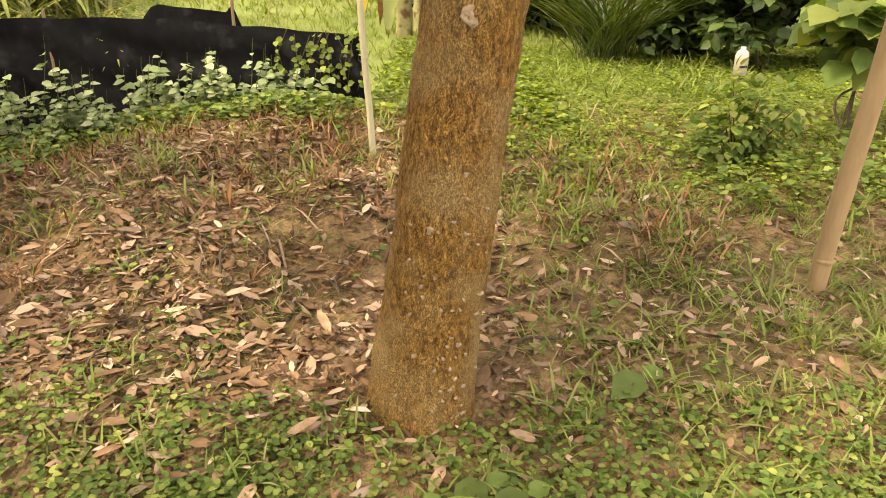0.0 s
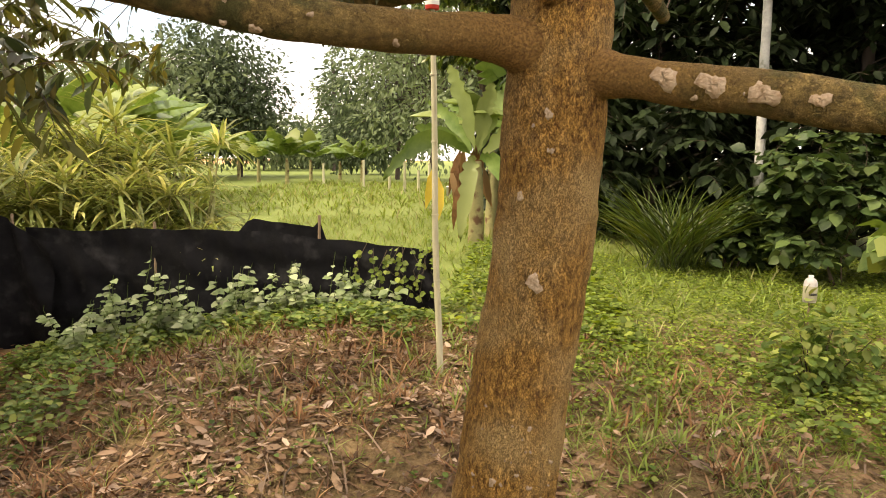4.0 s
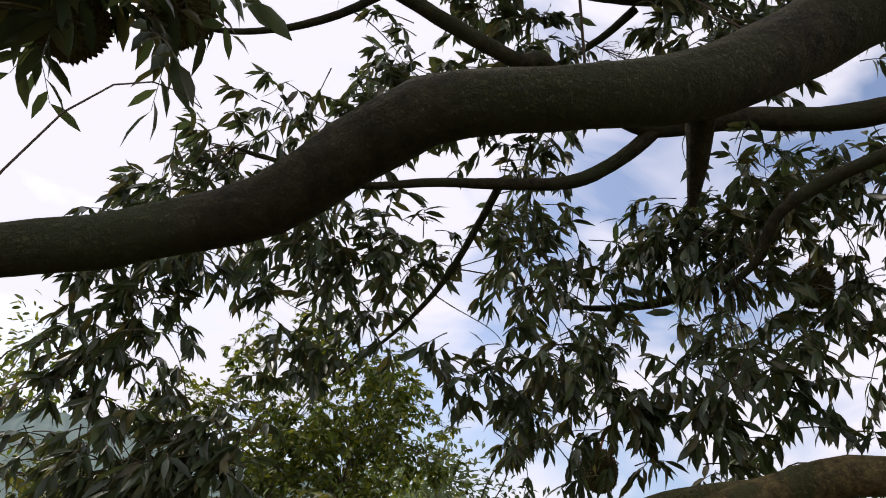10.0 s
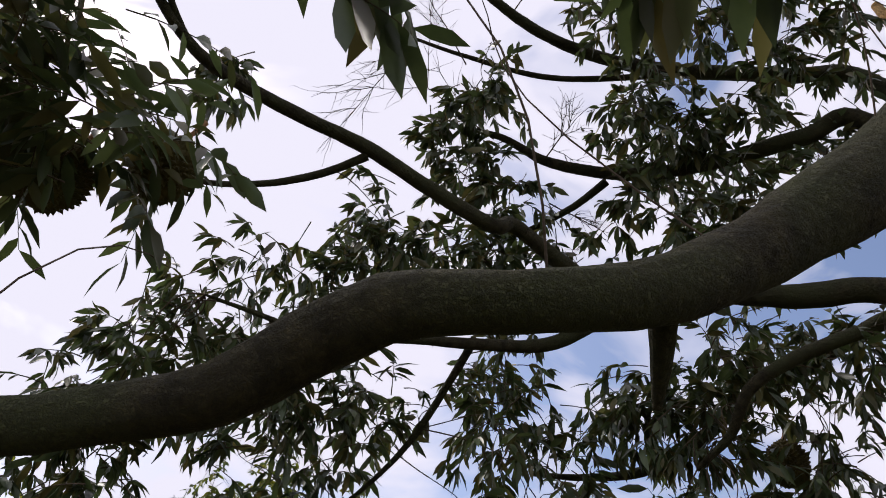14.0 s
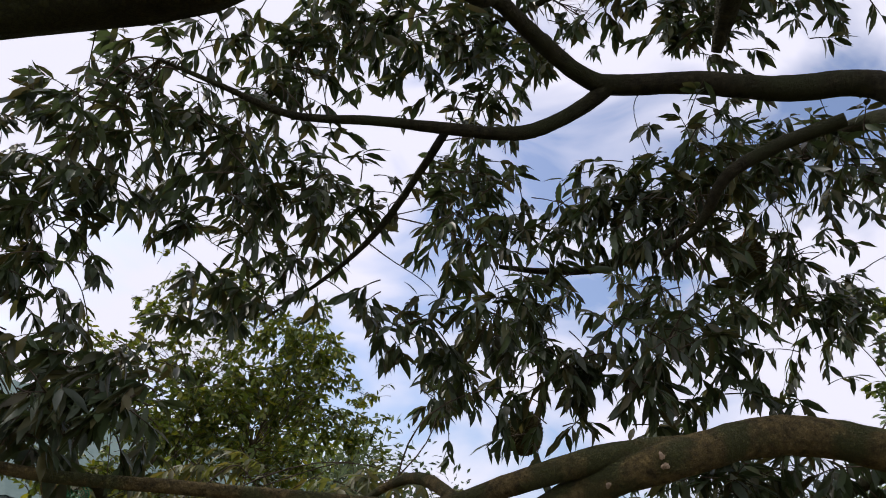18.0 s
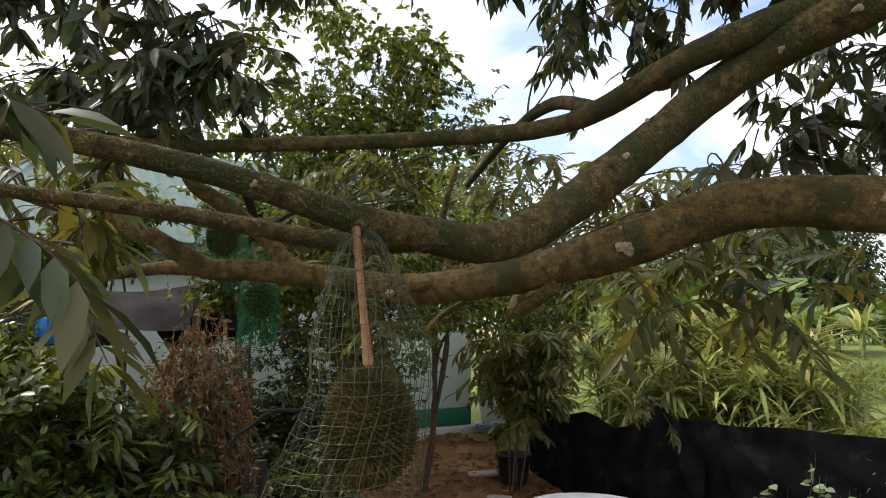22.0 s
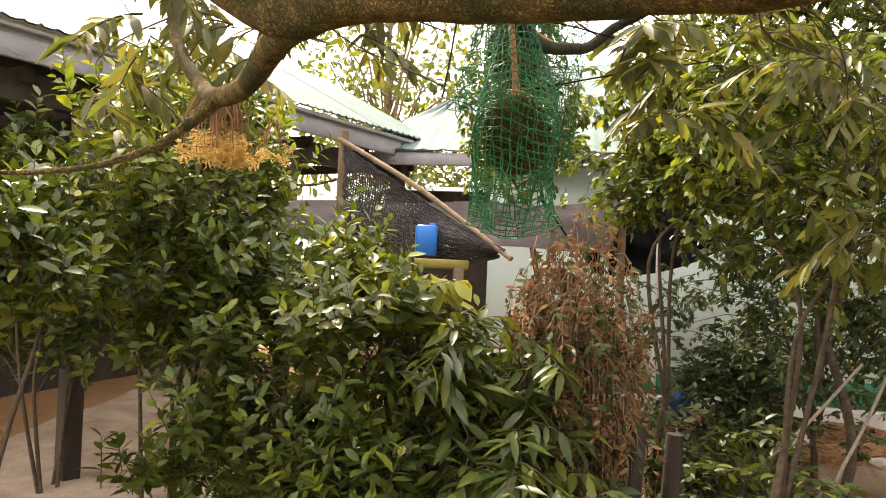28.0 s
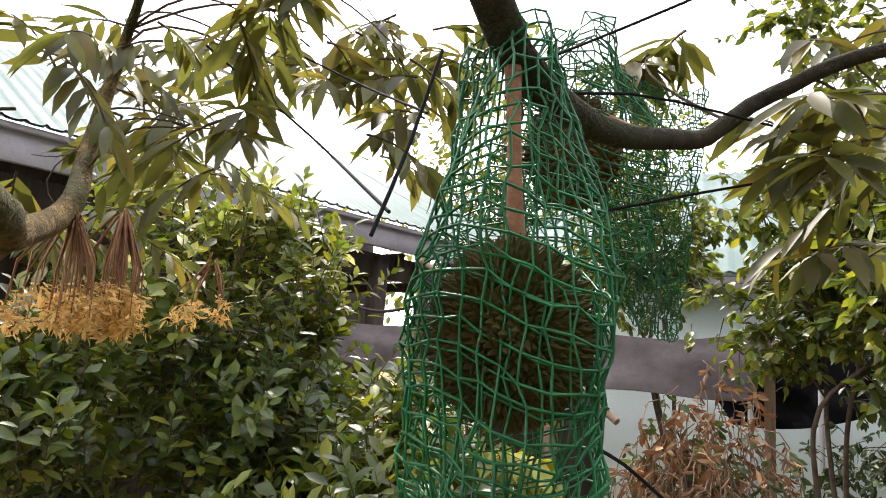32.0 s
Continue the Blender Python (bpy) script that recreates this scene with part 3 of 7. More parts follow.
def whorls(wood, green, young, c, r, shoots, leaf, per=9):
    """Upright leafy shoots, the leaves standing round the stem; some shoots are young and pale."""
    c = np.asarray(c, float)
    for _ in range(shoots):
        out = rand_dir(1, -0.5, 0.9)[0]
        start = c + out * r * rng.uniform(0.2, 1.0)
        d = unit(out * 0.55 + np.array([0, 0, 0.75]) + rng.normal(0, 0.25, 3))
        length = r * rng.uniform(0.6, 1.2)
        t = np.linspace(0, 1, 4)[:, None]
        pts = start + d * length * (t - 0.5)
        thin(wood, pts, 0.0028)
        n = int(rng.integers(per - 2, per + 3))
        k = np.linspace(0.1, 1, n)
        a = np.arange(n) * 2.4 + rng.uniform(0, 6)
        u = unit(np.cross(d, (0.3, 0.8, 0.2)))
        v = np.cross(d, u)
        rad = np.outer(np.cos(a), u) + np.outer(np.sin(a), v)
        lift = (0.25 + 0.9 * k**2)[:, None]
        leaves(young if rng.uniform() < 0.2 else green, OVAL, start + d * length * (k - 0.5)[:, None], rad + d * lift + rng.normal(0, 0.15, (n, 3)), d - rad * 0.3, rng.uniform(0.6, 1.1, n) * leaf * (1.1 - 0.35 * k))


HP = np.array([(0, 0, 0), (-0.05, 1.7, 0.06), (-0.45, 1.95, 0.2), (0.5, 2.2, 0.2), (0.8, 2.8, 0.37), (-1, 3.2, 0.4), (-0.37, 3.52, 0.41), (-0.9, 4.05, 0.56), (-1.6, 4.0, 0.44), (-0.35, 4.15, 0.46), (-0.6, 5.05, 0.34), (1.54, 2.5, 0.15), (1.7, 3.8, 0.3), (2, 8, 0.32),
               (-3.45, 3.4, -0.12), (-3.7, 4.8, 0.08), (-5, 4, 0.06), (-5.8, 4.1, 0.26), (-7, 5.4, 0.5), (-7.3, 3.3, 0.5), (-6.3, 2.7, 0.38), (-4.3, 1, 0.2), (-6, -1, 0.3), (-2, 1, 0.0), (-2.2, 2.6, 0.1)])
HP = np.vstack([HP, [(-2.4, 4.1, 0.24), (-1, -2, 0), (3, 0, 0), (3, 3, 0.22), (-8.5, 1, 0.5), (0, 10, 0.38), (-4, 8, 0.35), (6, 6, 0.35)], [(14 * math.cos(a), 4 + 14 * math.sin(a), 0.4) for a in np.linspace(0, 6, 14)]])


def ground_z(x, y):
    x, y = np.asarray(x, float), np.asarray(y, float)
    d2 = (x[..., None] - HP[:, 0]) ** 2 + (y[..., None] - HP[:, 1]) ** 2
    w = 1 / (d2 + 0.12) ** 2
    z = (w * HP[:, 2]).sum(-1) / w.sum(-1)
    near = np.exp(-((x + 2) ** 2 + (y - 3) ** 2) / 60)
    return z + near * (0.018 * np.sin(5.1 * x + 1.3 * y) * np.sin(4.3 * y - 0.7 * x) + 0.012 * np.sin(11 * x + 2) * np.sin(9 * y) + 0.006 * np.sin(23 * x - 7 * y))


# ---- plan of the trees and hanging things ----
BOUGHS = {
    'trunk': [(-0.09, 1.84, -0.1, 0.2), (-0.07, 1.82, 0.08, 0.178), (-0.035, 1.82, 0.4, 0.155), (0.03, 1.82, 0.9, 0.14), (0.09, 1.82, 1.4, 0.135), (0.115, 1.82, 1.85, 0.135), (0.115, 1.82, 2.3, 0.12), (0.112, 1.8, 2.8, 0.105), (0.09, 1.8, 3.3, 0.09), (0.05, 1.8, 3.9, 0.07), (0, 1.85, 4.6, 0.045), (-0.05, 1.9, 5.3, 0.02)],
    'limb_low': [(0.07, 1.79, 1.86, 0.088), (0.02, 1.75, 1.873, 0.073), (-0.04, 1.705, 1.884, 0.058), (-0.12, 1.65, 1.888, 0.053), (-0.26, 1.58, 1.885, 0.049), (-0.55, 1.43, 1.90, 0.051), (-0.9, 1.35, 1.98, 0.055), (-1.22, 1.25, 2.022, 0.055), (-1.45, 1.13, 1.95, 0.053), (-1.72, 1.04, 1.889, 0.046), (-2, 0.94, 1.863, 0.042), (-2.17, 0.82, 1.892, 0.036), (-2.24, 0.7, 1.905, 0.033), (-2.3, 0.58, 1.915, 0.030), (-2.37, 0.49, 1.92, 0.03), (-2.39, 0.368, 1.99, 0.024), (-2.45, 0.268, 2.03, 0.022), (-2.53, 0.109, 2.09, 0.018), (-2.62, -0.064, 2.14, 0.014), (-2.72, -0.3, 2.21, 0.007)],
    'limb_low_arm': [(-2.2, 0.78, 1.89, 0.03), (-2.26, 0.68, 1.93, 0.028), (-2.33, 0.647, 2.01, 0.026), (-2.42, 0.556, 2.11, 0.024), (-2.53, 0.475, 2.23, 0.02), (-3.1, 0.7, 2.7, 0.012)],
    'limb_low_knee': [(-2.34, 0.53, 1.91, 0.022), (-2.53, 0.439, 1.93, 0.02), (-2.72, 0.341, 1.92, 0.018), (-2.81, 0.262, 1.92, 0.017), (-3, 0.155, 1.99, 0.016), (-3.15, 0.037, 2.12, 0.013), (-3.25, -0.023, 2.29, 0.011), (-3.17, 0.073, 2.39, 0.007)],
    'limb_high': [(0.06, 1.775, 2.105, 0.072), (0.015, 1.74, 2.135, 0.06), (-0.04, 1.697, 2.17, 0.05), (-0.11, 1.65, 2.20, 0.047), (-0.3, 1.55, 2.29, 0.047), (-0.55, 1.42, 2.385, 0.046), (-0.75, 1.3, 2.41, 0.044), (-0.93, 1.14, 2.335, 0.042), (-1.15, 1.08, 2.25, 0.038), (-1.25, 0.92, 2.1, 0.038), (-1.32, 0.74, 1.96, 0.037), (-1.33, 0.6, 1.9, 0.033), (-1.33, 0.46, 1.9, 0.028), (-1.32, 0.33, 1.91, 0.022), (-1.36, 0.12, 1.96, 0.017), (-1.45, -0.15, 2, 0.013), (-1.6, -0.5, 2.05, 0.009)],
    'limb_high_arm': [(-0.88, 1.18, 2.36, 0.034), (-1.06, 1.1, 2.34, 0.03), (-1.22, 0.99, 2.27, 0.027), (-1.48, 0.97, 2.21, 0.022), (-1.75, 0.83, 2.21, 0.019), (-1.95, 0.55, 2.19, 0.017), (-2.1, 0.25, 2.17, 0.014), (-2.25, -0.1, 2.2, 0.009)],
    'limb_high_twin': [(-1.4, 0.98, 2.22, 0.018), (-1.6, 1.05, 2.3, 0.016), (-1.85, 1.15, 2.3, 0.013), (-2.1, 1.2, 2.2, 0.009)],
    'limb_high_split': [(-1.33, 0.52, 1.91, 0.018), (-1.42, 0.4, 1.89, 0.016), (-1.55, 0.15, 1.93, 0.013), (-1.72, -0.2, 1.97, 0.009)],
    'limb_back': [(0.03, 1.85, 2.1, 0.05), (-0.1, 1.93, 2.1, 0.045), (-0.25, 2.05, 2.1, 0.04), (-0.6, 2.4, 2.13, 0.036), (-1, 2.8, 2.28, 0.03), (-1.4, 3.2, 2.45, 0.02), (-1.8, 3.6, 2.6, 0.01)],
    'limb_right': [(0.165, 1.79, 1.812, 0.078), (0.205, 1.76, 1.808, 0.066), (0.255, 1.72, 1.80, 0.055), (0.32, 1.675, 1.785, 0.05), (0.4, 1.62, 1.765, 0.05), (0.55, 1.56, 1.74, 0.053), (0.75, 1.48, 1.7, 0.05), (1.1, 1.35, 1.66, 0.04), (1.6, 1.2, 1.7, 0.02)],
    'limb_right_back': [(0.15, 1.84, 2.4, 0.035), (0.22, 1.92, 2.27, 0.033), (0.33, 2.15, 2.18, 0.03), (0.48, 2.5, 2.14, 0.028), (0.56, 2.75, 2.14, 0.026)],
    'limb_over': [(0.118, 1.82, 2.40, 0.055), (0.112, 1.735, 2.48, 0.054), (0.104, 1.64, 2.545, 0.054), (0.085, 1.5, 2.62, 0.056), (0.02, 1.05, 2.85, 0.058), (-0.1, 0.352, 2.78, 0.05), (-0.238, 0.154, 2.59, 0.045), (-0.316, 0.064, 2.485, 0.036), (-0.365, -0.02, 2.405, 0.029), (-0.404, -0.087, 2.367, 0.025), (-0.452, -0.159, 2.34, 0.0245), (-0.498, -0.199, 2.33, 0.026), (-0.56, -0.221, 2.31, 0.026), (-0.625, -0.245, 2.28, 0.025), (-0.717, -0.305, 2.26, 0.023), (-0.769, -0.361, 2.24, 0.022), (-0.95, -0.55, 2.2, 0.018), (-1.2, -0.75, 2.25, 0.01)],
    'limb_over_spur': [(-0.378, -0.012, 2.42, 0.02), (-0.39, 0.004, 2.39, 0.012), (-0.41, 0.03, 2.37, 0.009), (-0.429, 0.051, 2.35, 0.004)],
    'limb_mid': [(0.06, 1.78, 3, 0.05), (-0.25, 1.6, 3.25, 0.046), (-0.426, 1.56, 3.49, 0.042), (-0.655, 1.45, 3.51, 0.04), (-0.875, 1.34, 3.56, 0.037), (-1.11, 1.22, 3.58, 0.034), (-1.17, 1.11, 3.58, 0.03), (-1.22, 0.949, 3.62, 0.028), (-1.26, 0.775, 3.66, 0.026), (-1.26, 0.676, 3.58, 0.026), (-1.36, 0.456, 3.65, 0.025), (-1.43, 0.262, 3.7, 0.024), (-1.51, 0.039, 3.71, 0.022), (-1.57, -0.185, 3.72, 0.021), (-1.57, -0.331, 3.73, 0.017), (-1.52, -0.501, 3.78, 0.013), (-1.42, -0.64, 3.84, 0.008)],
    'limb_mid_arm': [(-1.11, 1.22, 3.58, 0.028), (-1.21, 1.18, 3.49, 0.026), (-1.36, 1.09, 3.4, 0.024), (-1.52, 0.908, 3.36, 0.02), (-1.68, 0.745, 3.35, 0.016), (-1.82, 0.52, 3.28, 0.012), (-1.91, 0.32, 3.29, 0.009), (-1.97, 0.152, 3.29, 0.004)],
    'limb_mid_drop': [(-1.56, 0.948, 3.42, 0.015), (-1.7, 0.99, 3.33, 0.014), (-1.91, 1.02, 3.16, 0.012), (-2.1, 0.99, 3.01, 0.008), (-2.32, 0.902, 2.84, 0.004)],
    'limb_mid_side': [(-1.44, 0.274, 3.68, 0.015), (-1.56, 0.203, 3.62, 0.013), (-1.68, 0.084, 3.55, 0.011), (-1.78, -0.079, 3.49, 0.008), (-1.76, -0.304, 3.41, 0.004)],
    'limb_mid_fork': [(-1.58, -0.215, 3.71, 0.013), (-1.57, -0.336, 3.74, 0.011), (-1.49, -0.482, 3.8, 0.009), (-1.36, -0.615, 3.88, 0.004)],
    'limb_tip': [(0.05, 1.8, 3.35, 0.042), (-0.2, 1.85, 3.5, 0.038), (-0.493, 2.06, 3.74, 0.034), (-0.724, 2.02, 3.66, 0.03), (-1.04, 1.96, 3.54, 0.028), (-1.26, 1.91, 3.38, 0.024), (-1.46, 1.82, 3.27, 0.02), (-1.65, 1.72, 3.25, 0.014), (-1.78, 1.56, 3.23, 0.009)],
    'limb_top_a': [(0.03, 1.8, 3.6, 0.045), (-0.203, 1.75, 4.62, 0.036), (-0.477, 1.52, 4.67, 0.033), (-0.859, 1.18, 4.7, 0.03), (-1.06, 0.925, 4.73, 0.026), (-1.18, 0.642, 4.76, 0.022), (-1.24, 0.332, 4.84, 0.018), (-1.17, 0.079, 4.92, 0.008)],
    'limb_top_b': [(0.04, 1.8, 3.4, 0.045), (-0.271, 1.59, 4.23, 0.036), (-0.47, 1.5, 4.23, 0.034), (-0.758, 1.39, 4.2, 0.03), (-1.03, 1.23, 4.17, 0.027), (-1.28, 1.01, 4.22, 0.021), (-1.39, 0.811, 4.28, 0.014), (-1.55, 0.601, 4.3, 0.006)],
    'limb_top_c': [(-0.833, 1.23, 4.68, 0.015), (-1.21, 0.925, 4.67, 0.013), (-1.45, 0.615, 4.71, 0.01), (-1.6, 0.363, 4.73, 0.006)],
    'limb_top_d': [(-1.14, 1.19, 4.17, 0.017), (-1.29, 1.17, 4.1, 0.015), (-1.48, 1.11, 4.03, 0.011), (-1.66, 1.03, 3.97, 0.006)],
    'limb_corner': [(-0.499, 1.36, 3.25, 0.02), (-0.675, 1.34, 3.22, 0.02), (-0.816, 1.33, 3.16, 0.018), (-0.919, 1.4, 3.08, 0.014), (-1.05, 1.43, 3.02, 0.008)],
    'limb_behind': [(0.04, 1.74, 2.62, 0.035), (-0.113, 1.78, 2.63, 0.03), (-0.438, 2.18, 2.62, 0.028), (-0.891, 2.57, 2.54, 0.022), (-1.11, 2.79, 2.43, 0.014), (-1.32, 2.95, 2.34, 0.006)],
    'limb_twig_low': [(-1.6, 1.05, 1.86, 0.018), (-1.8, 1.1, 1.8, 0.016), (-1.96, 1.37, 1.99, 0.014), (-2.15, 1.35, 1.89, 0.012), (-2.29, 1.27, 1.81, 0.01), (-2.33, 1.21, 1.74, 0.007)],
    'limb_twig_up': [(-1.95, 0.84, 1.85, 0.014), (-1.92, 0.974, 1.9, 0.012), (-1.9, 0.957, 1.98, 0.011), (-1.89, 0.938, 2.05, 0.009), (-1.86, 0.962, 2.18, 0.005)],
    'limb_low_tail': [(-2.8, 0.28, 1.925, 0.015), (-2.794, 0.207, 1.856, 0.0085), (-2.793, 0.159, 1.823, 0.007), (-2.79, 0.083, 1.794, 0.006), (-2.787, 0.016, 1.78, 0.005), (-2.78, -0.107, 1.77, 0.004), (-2.75, -0.25, 1.79, 0.002)],
    'limb_hook': [(-2.52, 0.45, 2.24, 0.017), (-2.53, 0.6, 2.24, 0.016), (-2.58, 0.69, 2.17, 0.015), (-2.66, 0.745, 2.10, 0.0148), (-2.72, 0.768, 2.058, 0.0145), (-2.80, 0.80, 2.048, 0.0138), (-2.9, 0.846, 2.058, 0.013), (-3.01, 0.905, 2.09, 0.012), (-3.117, 0.965, 2.13, 0.0115), (-3.14, 1.02, 2.18, 0.011), (-3.15, 1.07, 2.21, 0.0105), (-3.16, 1.12, 2.24, 0.010), (-3.17, 1.2, 2.27, 0.009), (-3.18, 1.35, 2.30, 0.006)],
}
CLUMPS = {}
CLUMPS['north'] = [(-2.02, 0.29, 3.52, 0.26), (-2.27, 0.163, 3.46, 0.26), (-2.17, 0.588, 3.58, 0.26), (-2.29, 0.069, 3.22, 0.26), (-2.53, 0.012, 3.04, 0.26), (-2.34, 0.441, 3.43, 0.26), (-1.86, 0.504, 3.59, 0.26), (-1.76, 0.583, 3.82, 0.26), (-1.74, 0.865, 3.84, 0.26)]
CLUMPS['crown_top'] = [(-1.52, 0.765, 4.14, 0.26), (-1.6, 1.03, 4.08, 0.26), (-1.44, 0.705, 4.52, 0.26), (-1.53, 1.14, 3.87, 0.26), (-1.43, 1.24, 4.03, 0.26)]
CLUMPS['crown_east'] = [(-0.916, 1.28, 4.34, 0.26), (-0.932, 1.55, 4.28, 0.26), (-0.766, 1.7, 4.36, 0.26), (-0.951, 1.15, 4.43, 0.26), (-0.515, 1.64, 4.3, 0.26), (-0.285, 1.54, 4.56, 0.26), (-0.525, 1.03, 4.6, 0.26), (-0.37, 1.27, 4.61, 0.26), (-0.082, 1.36, 4.7, 0.26), (-0.855, 0.835, 4.64, 0.26)]
CLUMPS['crown_low'] = [(-1.61, 1.25, 3.34, 0.26), (-1.45, 1.53, 3.35, 0.26), (-1.91, 1.26, 3.46, 0.26), (-1.1, 1.54, 3.4, 0.26), (-0.882, 1.73, 3.47, 0.26), (-0.902, 1.92, 3.37, 0.26), (-1.24, 1.55, 3.28, 0.26), (-2.09, 0.939, 3.34, 0.26), (-0.656, 1.88, 3.55, 0.26)]
CLUMPS['near_dark'] = [(-0.975, -0.56, 2.83, 0.16), (-1.09, -0.468, 2.89, 0.16), (-1.27, -0.501, 2.87, 0.16), (-1.02, -0.381, 2.79, 0.16), (-0.997, -0.565, 2.97, 0.16), (-1.14, -0.371, 3.01, 0.16), (-0.953, -0.61, 2.84, 0.16), (-1.14, -0.468, 2.84, 0.16), (-1.32, -0.465, 2.79, 0.16)]
CLUMPS['near_high'] = [(-0.611, -0.34, 2.91, 0.11), (-0.629, -0.268, 3.02, 0.11), (-0.36, -0.01, 3.16, 0.11), (-0.262, -0.055, 2.93, 0.11)]
CLUMPS['west'] = [(-2.02, 0.509, 3.23, 0.26), (-2.17, 0.358, 3.34, 0.26), (-2.41, 0.331, 3.22, 0.26), (-2.31, 0.187, 2.96, 0.26), (-2.44, 0.104, 3.02, 0.26), (-2.25, 0.671, 3.24, 0.26), (-1.97, 0.708, 3.16, 0.26), (-2.26, 0.566, 3.06, 0.26), (-2.23, 0.865, 3.1, 0.26), (-2.39, 0.125, 2.82, 0.26), (-1.97, 0.878, 3.22, 0.26), (-1.99, 0.646, 3.58, 0.26), (-2.2, 0.116, 3.17, 0.26)]
CLUMPS['west_low'] = [(-1.47, 1.17, 2.83, 0.24), (-1.69, 1.17, 2.81, 0.24), (-1.55, 1.44, 2.83, 0.24), (-1.29, 1.36, 2.69, 0.24), (-1.43, 1.44, 2.64, 0.24), (-1.75, 1.34, 2.71, 0.24), (-1.15, 1.44, 2.66, 0.24), (-1.01, 1.54, 2.88, 0.24), (-1.01, 1.74, 2.75, 0.24), (-1.07, 1.45, 2.73, 0.24), (-1.83, 1.05, 2.79, 0.24)]
CLUMPS['mid'] = [(-1.62, 1.16, 3.19, 0.25), (-1.55, 1.4, 3.19, 0.25), (-1.21, 1.58, 3.42, 0.25), (-0.986, 1.5, 3.23, 0.25), (-1.12, 1.61, 3.21, 0.25), (-1.32, 1.58, 3.36, 0.25), (-0.874, 1.45, 3.35, 0.25)]
CLUMPS['mid_east'] = [(-0.836, 1.93, 3.07, 0.26), (-0.735, 2.09, 3.08, 0.26), (-0.712, 2.01, 3.46, 0.26), (-0.562, 1.76, 3.43, 0.26), (-0.857, 1.72, 3.62, 0.26), (-0.811, 2.12, 3.26, 0.26), (-1.59, 1.15, 3.64, 0.26), (-1.74, 1.32, 3.56, 0.26)]
CLUMPS['under'] = [(-1.02, 1.7, 2.33, 0.24), (-1.36, 1.69, 2.34, 0.24), (-0.861, 1.98, 2.41, 0.24), (-0.705, 1.75, 2.46, 0.24), (-1.12, 1.78, 2.41, 0.24), (-0.978, 1.97, 2.31, 0.24), (-0.941, 1.71, 2.39, 0.24)]
CLUMPS['near_left'] = [(-2.09, 0.242, 2.31, 0.17), (-2.17, 0.293, 2.46, 0.17), (-2.33, 0.299, 2.27, 0.17), (-2.01, 0.401, 2.37, 0.17), (-2.23, 0.17, 2.37, 0.17)]
CLUMPS['behind'] = [(-1.39, 2.48, 2.63, 0.27), (-1.35, 2.68, 2.49, 0.27), (-1.6, 2.59, 2.77, 0.27), (-1.11, 2.61, 2.63, 0.27), (-1.48, 2.64, 2.38, 0.27), (-1.53, 2.31, 3.41, 0.27), (-1.28, 2.27, 3.19, 0.27), (-2.08, 1.89, 3.09, 0.27), (-2.3, 1.96, 2.9, 0.27), (-1.8, 1.91, 3.19, 0.27), (-0.906, 2.53, 3.29, 0.27), (-0.864, 2.72, 3.23, 0.27), (-0.557, 2.81, 2.48, 0.27), (-0.738, 2.91, 2.42, 0.27)]
CLUMPS['side_a'] = [(-1.59, 2.34, 1.88, 0.17), (-1.85, 2.29, 1.93, 0.17), (-1.55, 2.63, 2.02, 0.17)]
CLUMPS['side_b'] = [(-0.845, 1.89, 2.2, 0.165), (-1, 1.92, 2.29, 0.165), (-0.797, 2.14, 2.32, 0.165), (-1.32, 1.6, 2.17, 0.165), (-1.48, 1.63, 2.17, 0.165), (-0.552, 2.23, 2.27, 0.165), (-0.357, 2.02, 2.27, 0.165)]
CLUMPS['low_right'] = [(-1.77, 1.87, 1.93, 0.24), (-1.71, 2.05, 1.87, 0.24), (-2.03, 2, 1.84, 0.24), (-1.7, 1.89, 2.02, 0.24), (-1.62, 2.07, 2.04, 0.24), (-1.63, 2.22, 1.88, 0.24), (-1.77, 1.81, 2.18, 0.24), (-1.54, 2.06, 2.23, 0.24)]
CLUMPS['hang'] = [(-2.51, 2.45, 2.02, 0.22), (-2.4, 2.68, 1.97, 0.22)]
CLUMPS['left_high'] = [(-2.48, 0.035, 2.58, 0.17), (-2.53, 0.157, 2.73, 0.17), (-2.62, 0.346, 2.71, 0.17), (-2.49, 0.145, 2.49, 0.17), (-2.53, 0.472, 2.51, 0.17), (-2.55, 0.641, 2.64, 0.17), (-2.47, 0.382, 2.35, 0.17), (-2.61, 0.287, 2.43, 0.17), (-2.76, 0.102, 2.46, 0.17), (-2.36, 0.629, 2.4, 0.17), (-2.54, 0.001, 2.74, 0.17), (-2.58, 0.201, 2.87, 0.17), (-2.14, 0.686, 2.83, 0.17), (-2.32, 0.675, 2.79, 0.17)]
CLUMPS['near_over'] = [(-1.13, -0.147, 1.87, 0.07), (-1.24, -0.129, 1.96, 0.07)]
CLUMPS['yard_high'] = [(-2.95, 2.02, 2.56, 0.25), (-2.83, 2.28, 2.63, 0.25), (-2.71, 2.58, 2.52, 0.25), (-2.42, 2.53, 2.35, 0.25), (-2.33, 2.75, 2.25, 0.25), (-2.82, 2.55, 2.35, 0.25), (-2.86, 2.19, 2.34, 0.25), (-2.23, 2.75, 2.44, 0.25)]
CLUMPS['back_right'] = [(-0.38, 2.77, 3.59, 0.26), (-0.238, 2.82, 3.76, 0.26), (-0.281, 3.09, 3.52, 0.26), (-0.388, 2.91, 3.33, 0.26), (-0.485, 2.76, 3.82, 0.26), (-0.309, 3.22, 3.24, 0.26), (-0.505, 2.97, 3.16, 0.26)]
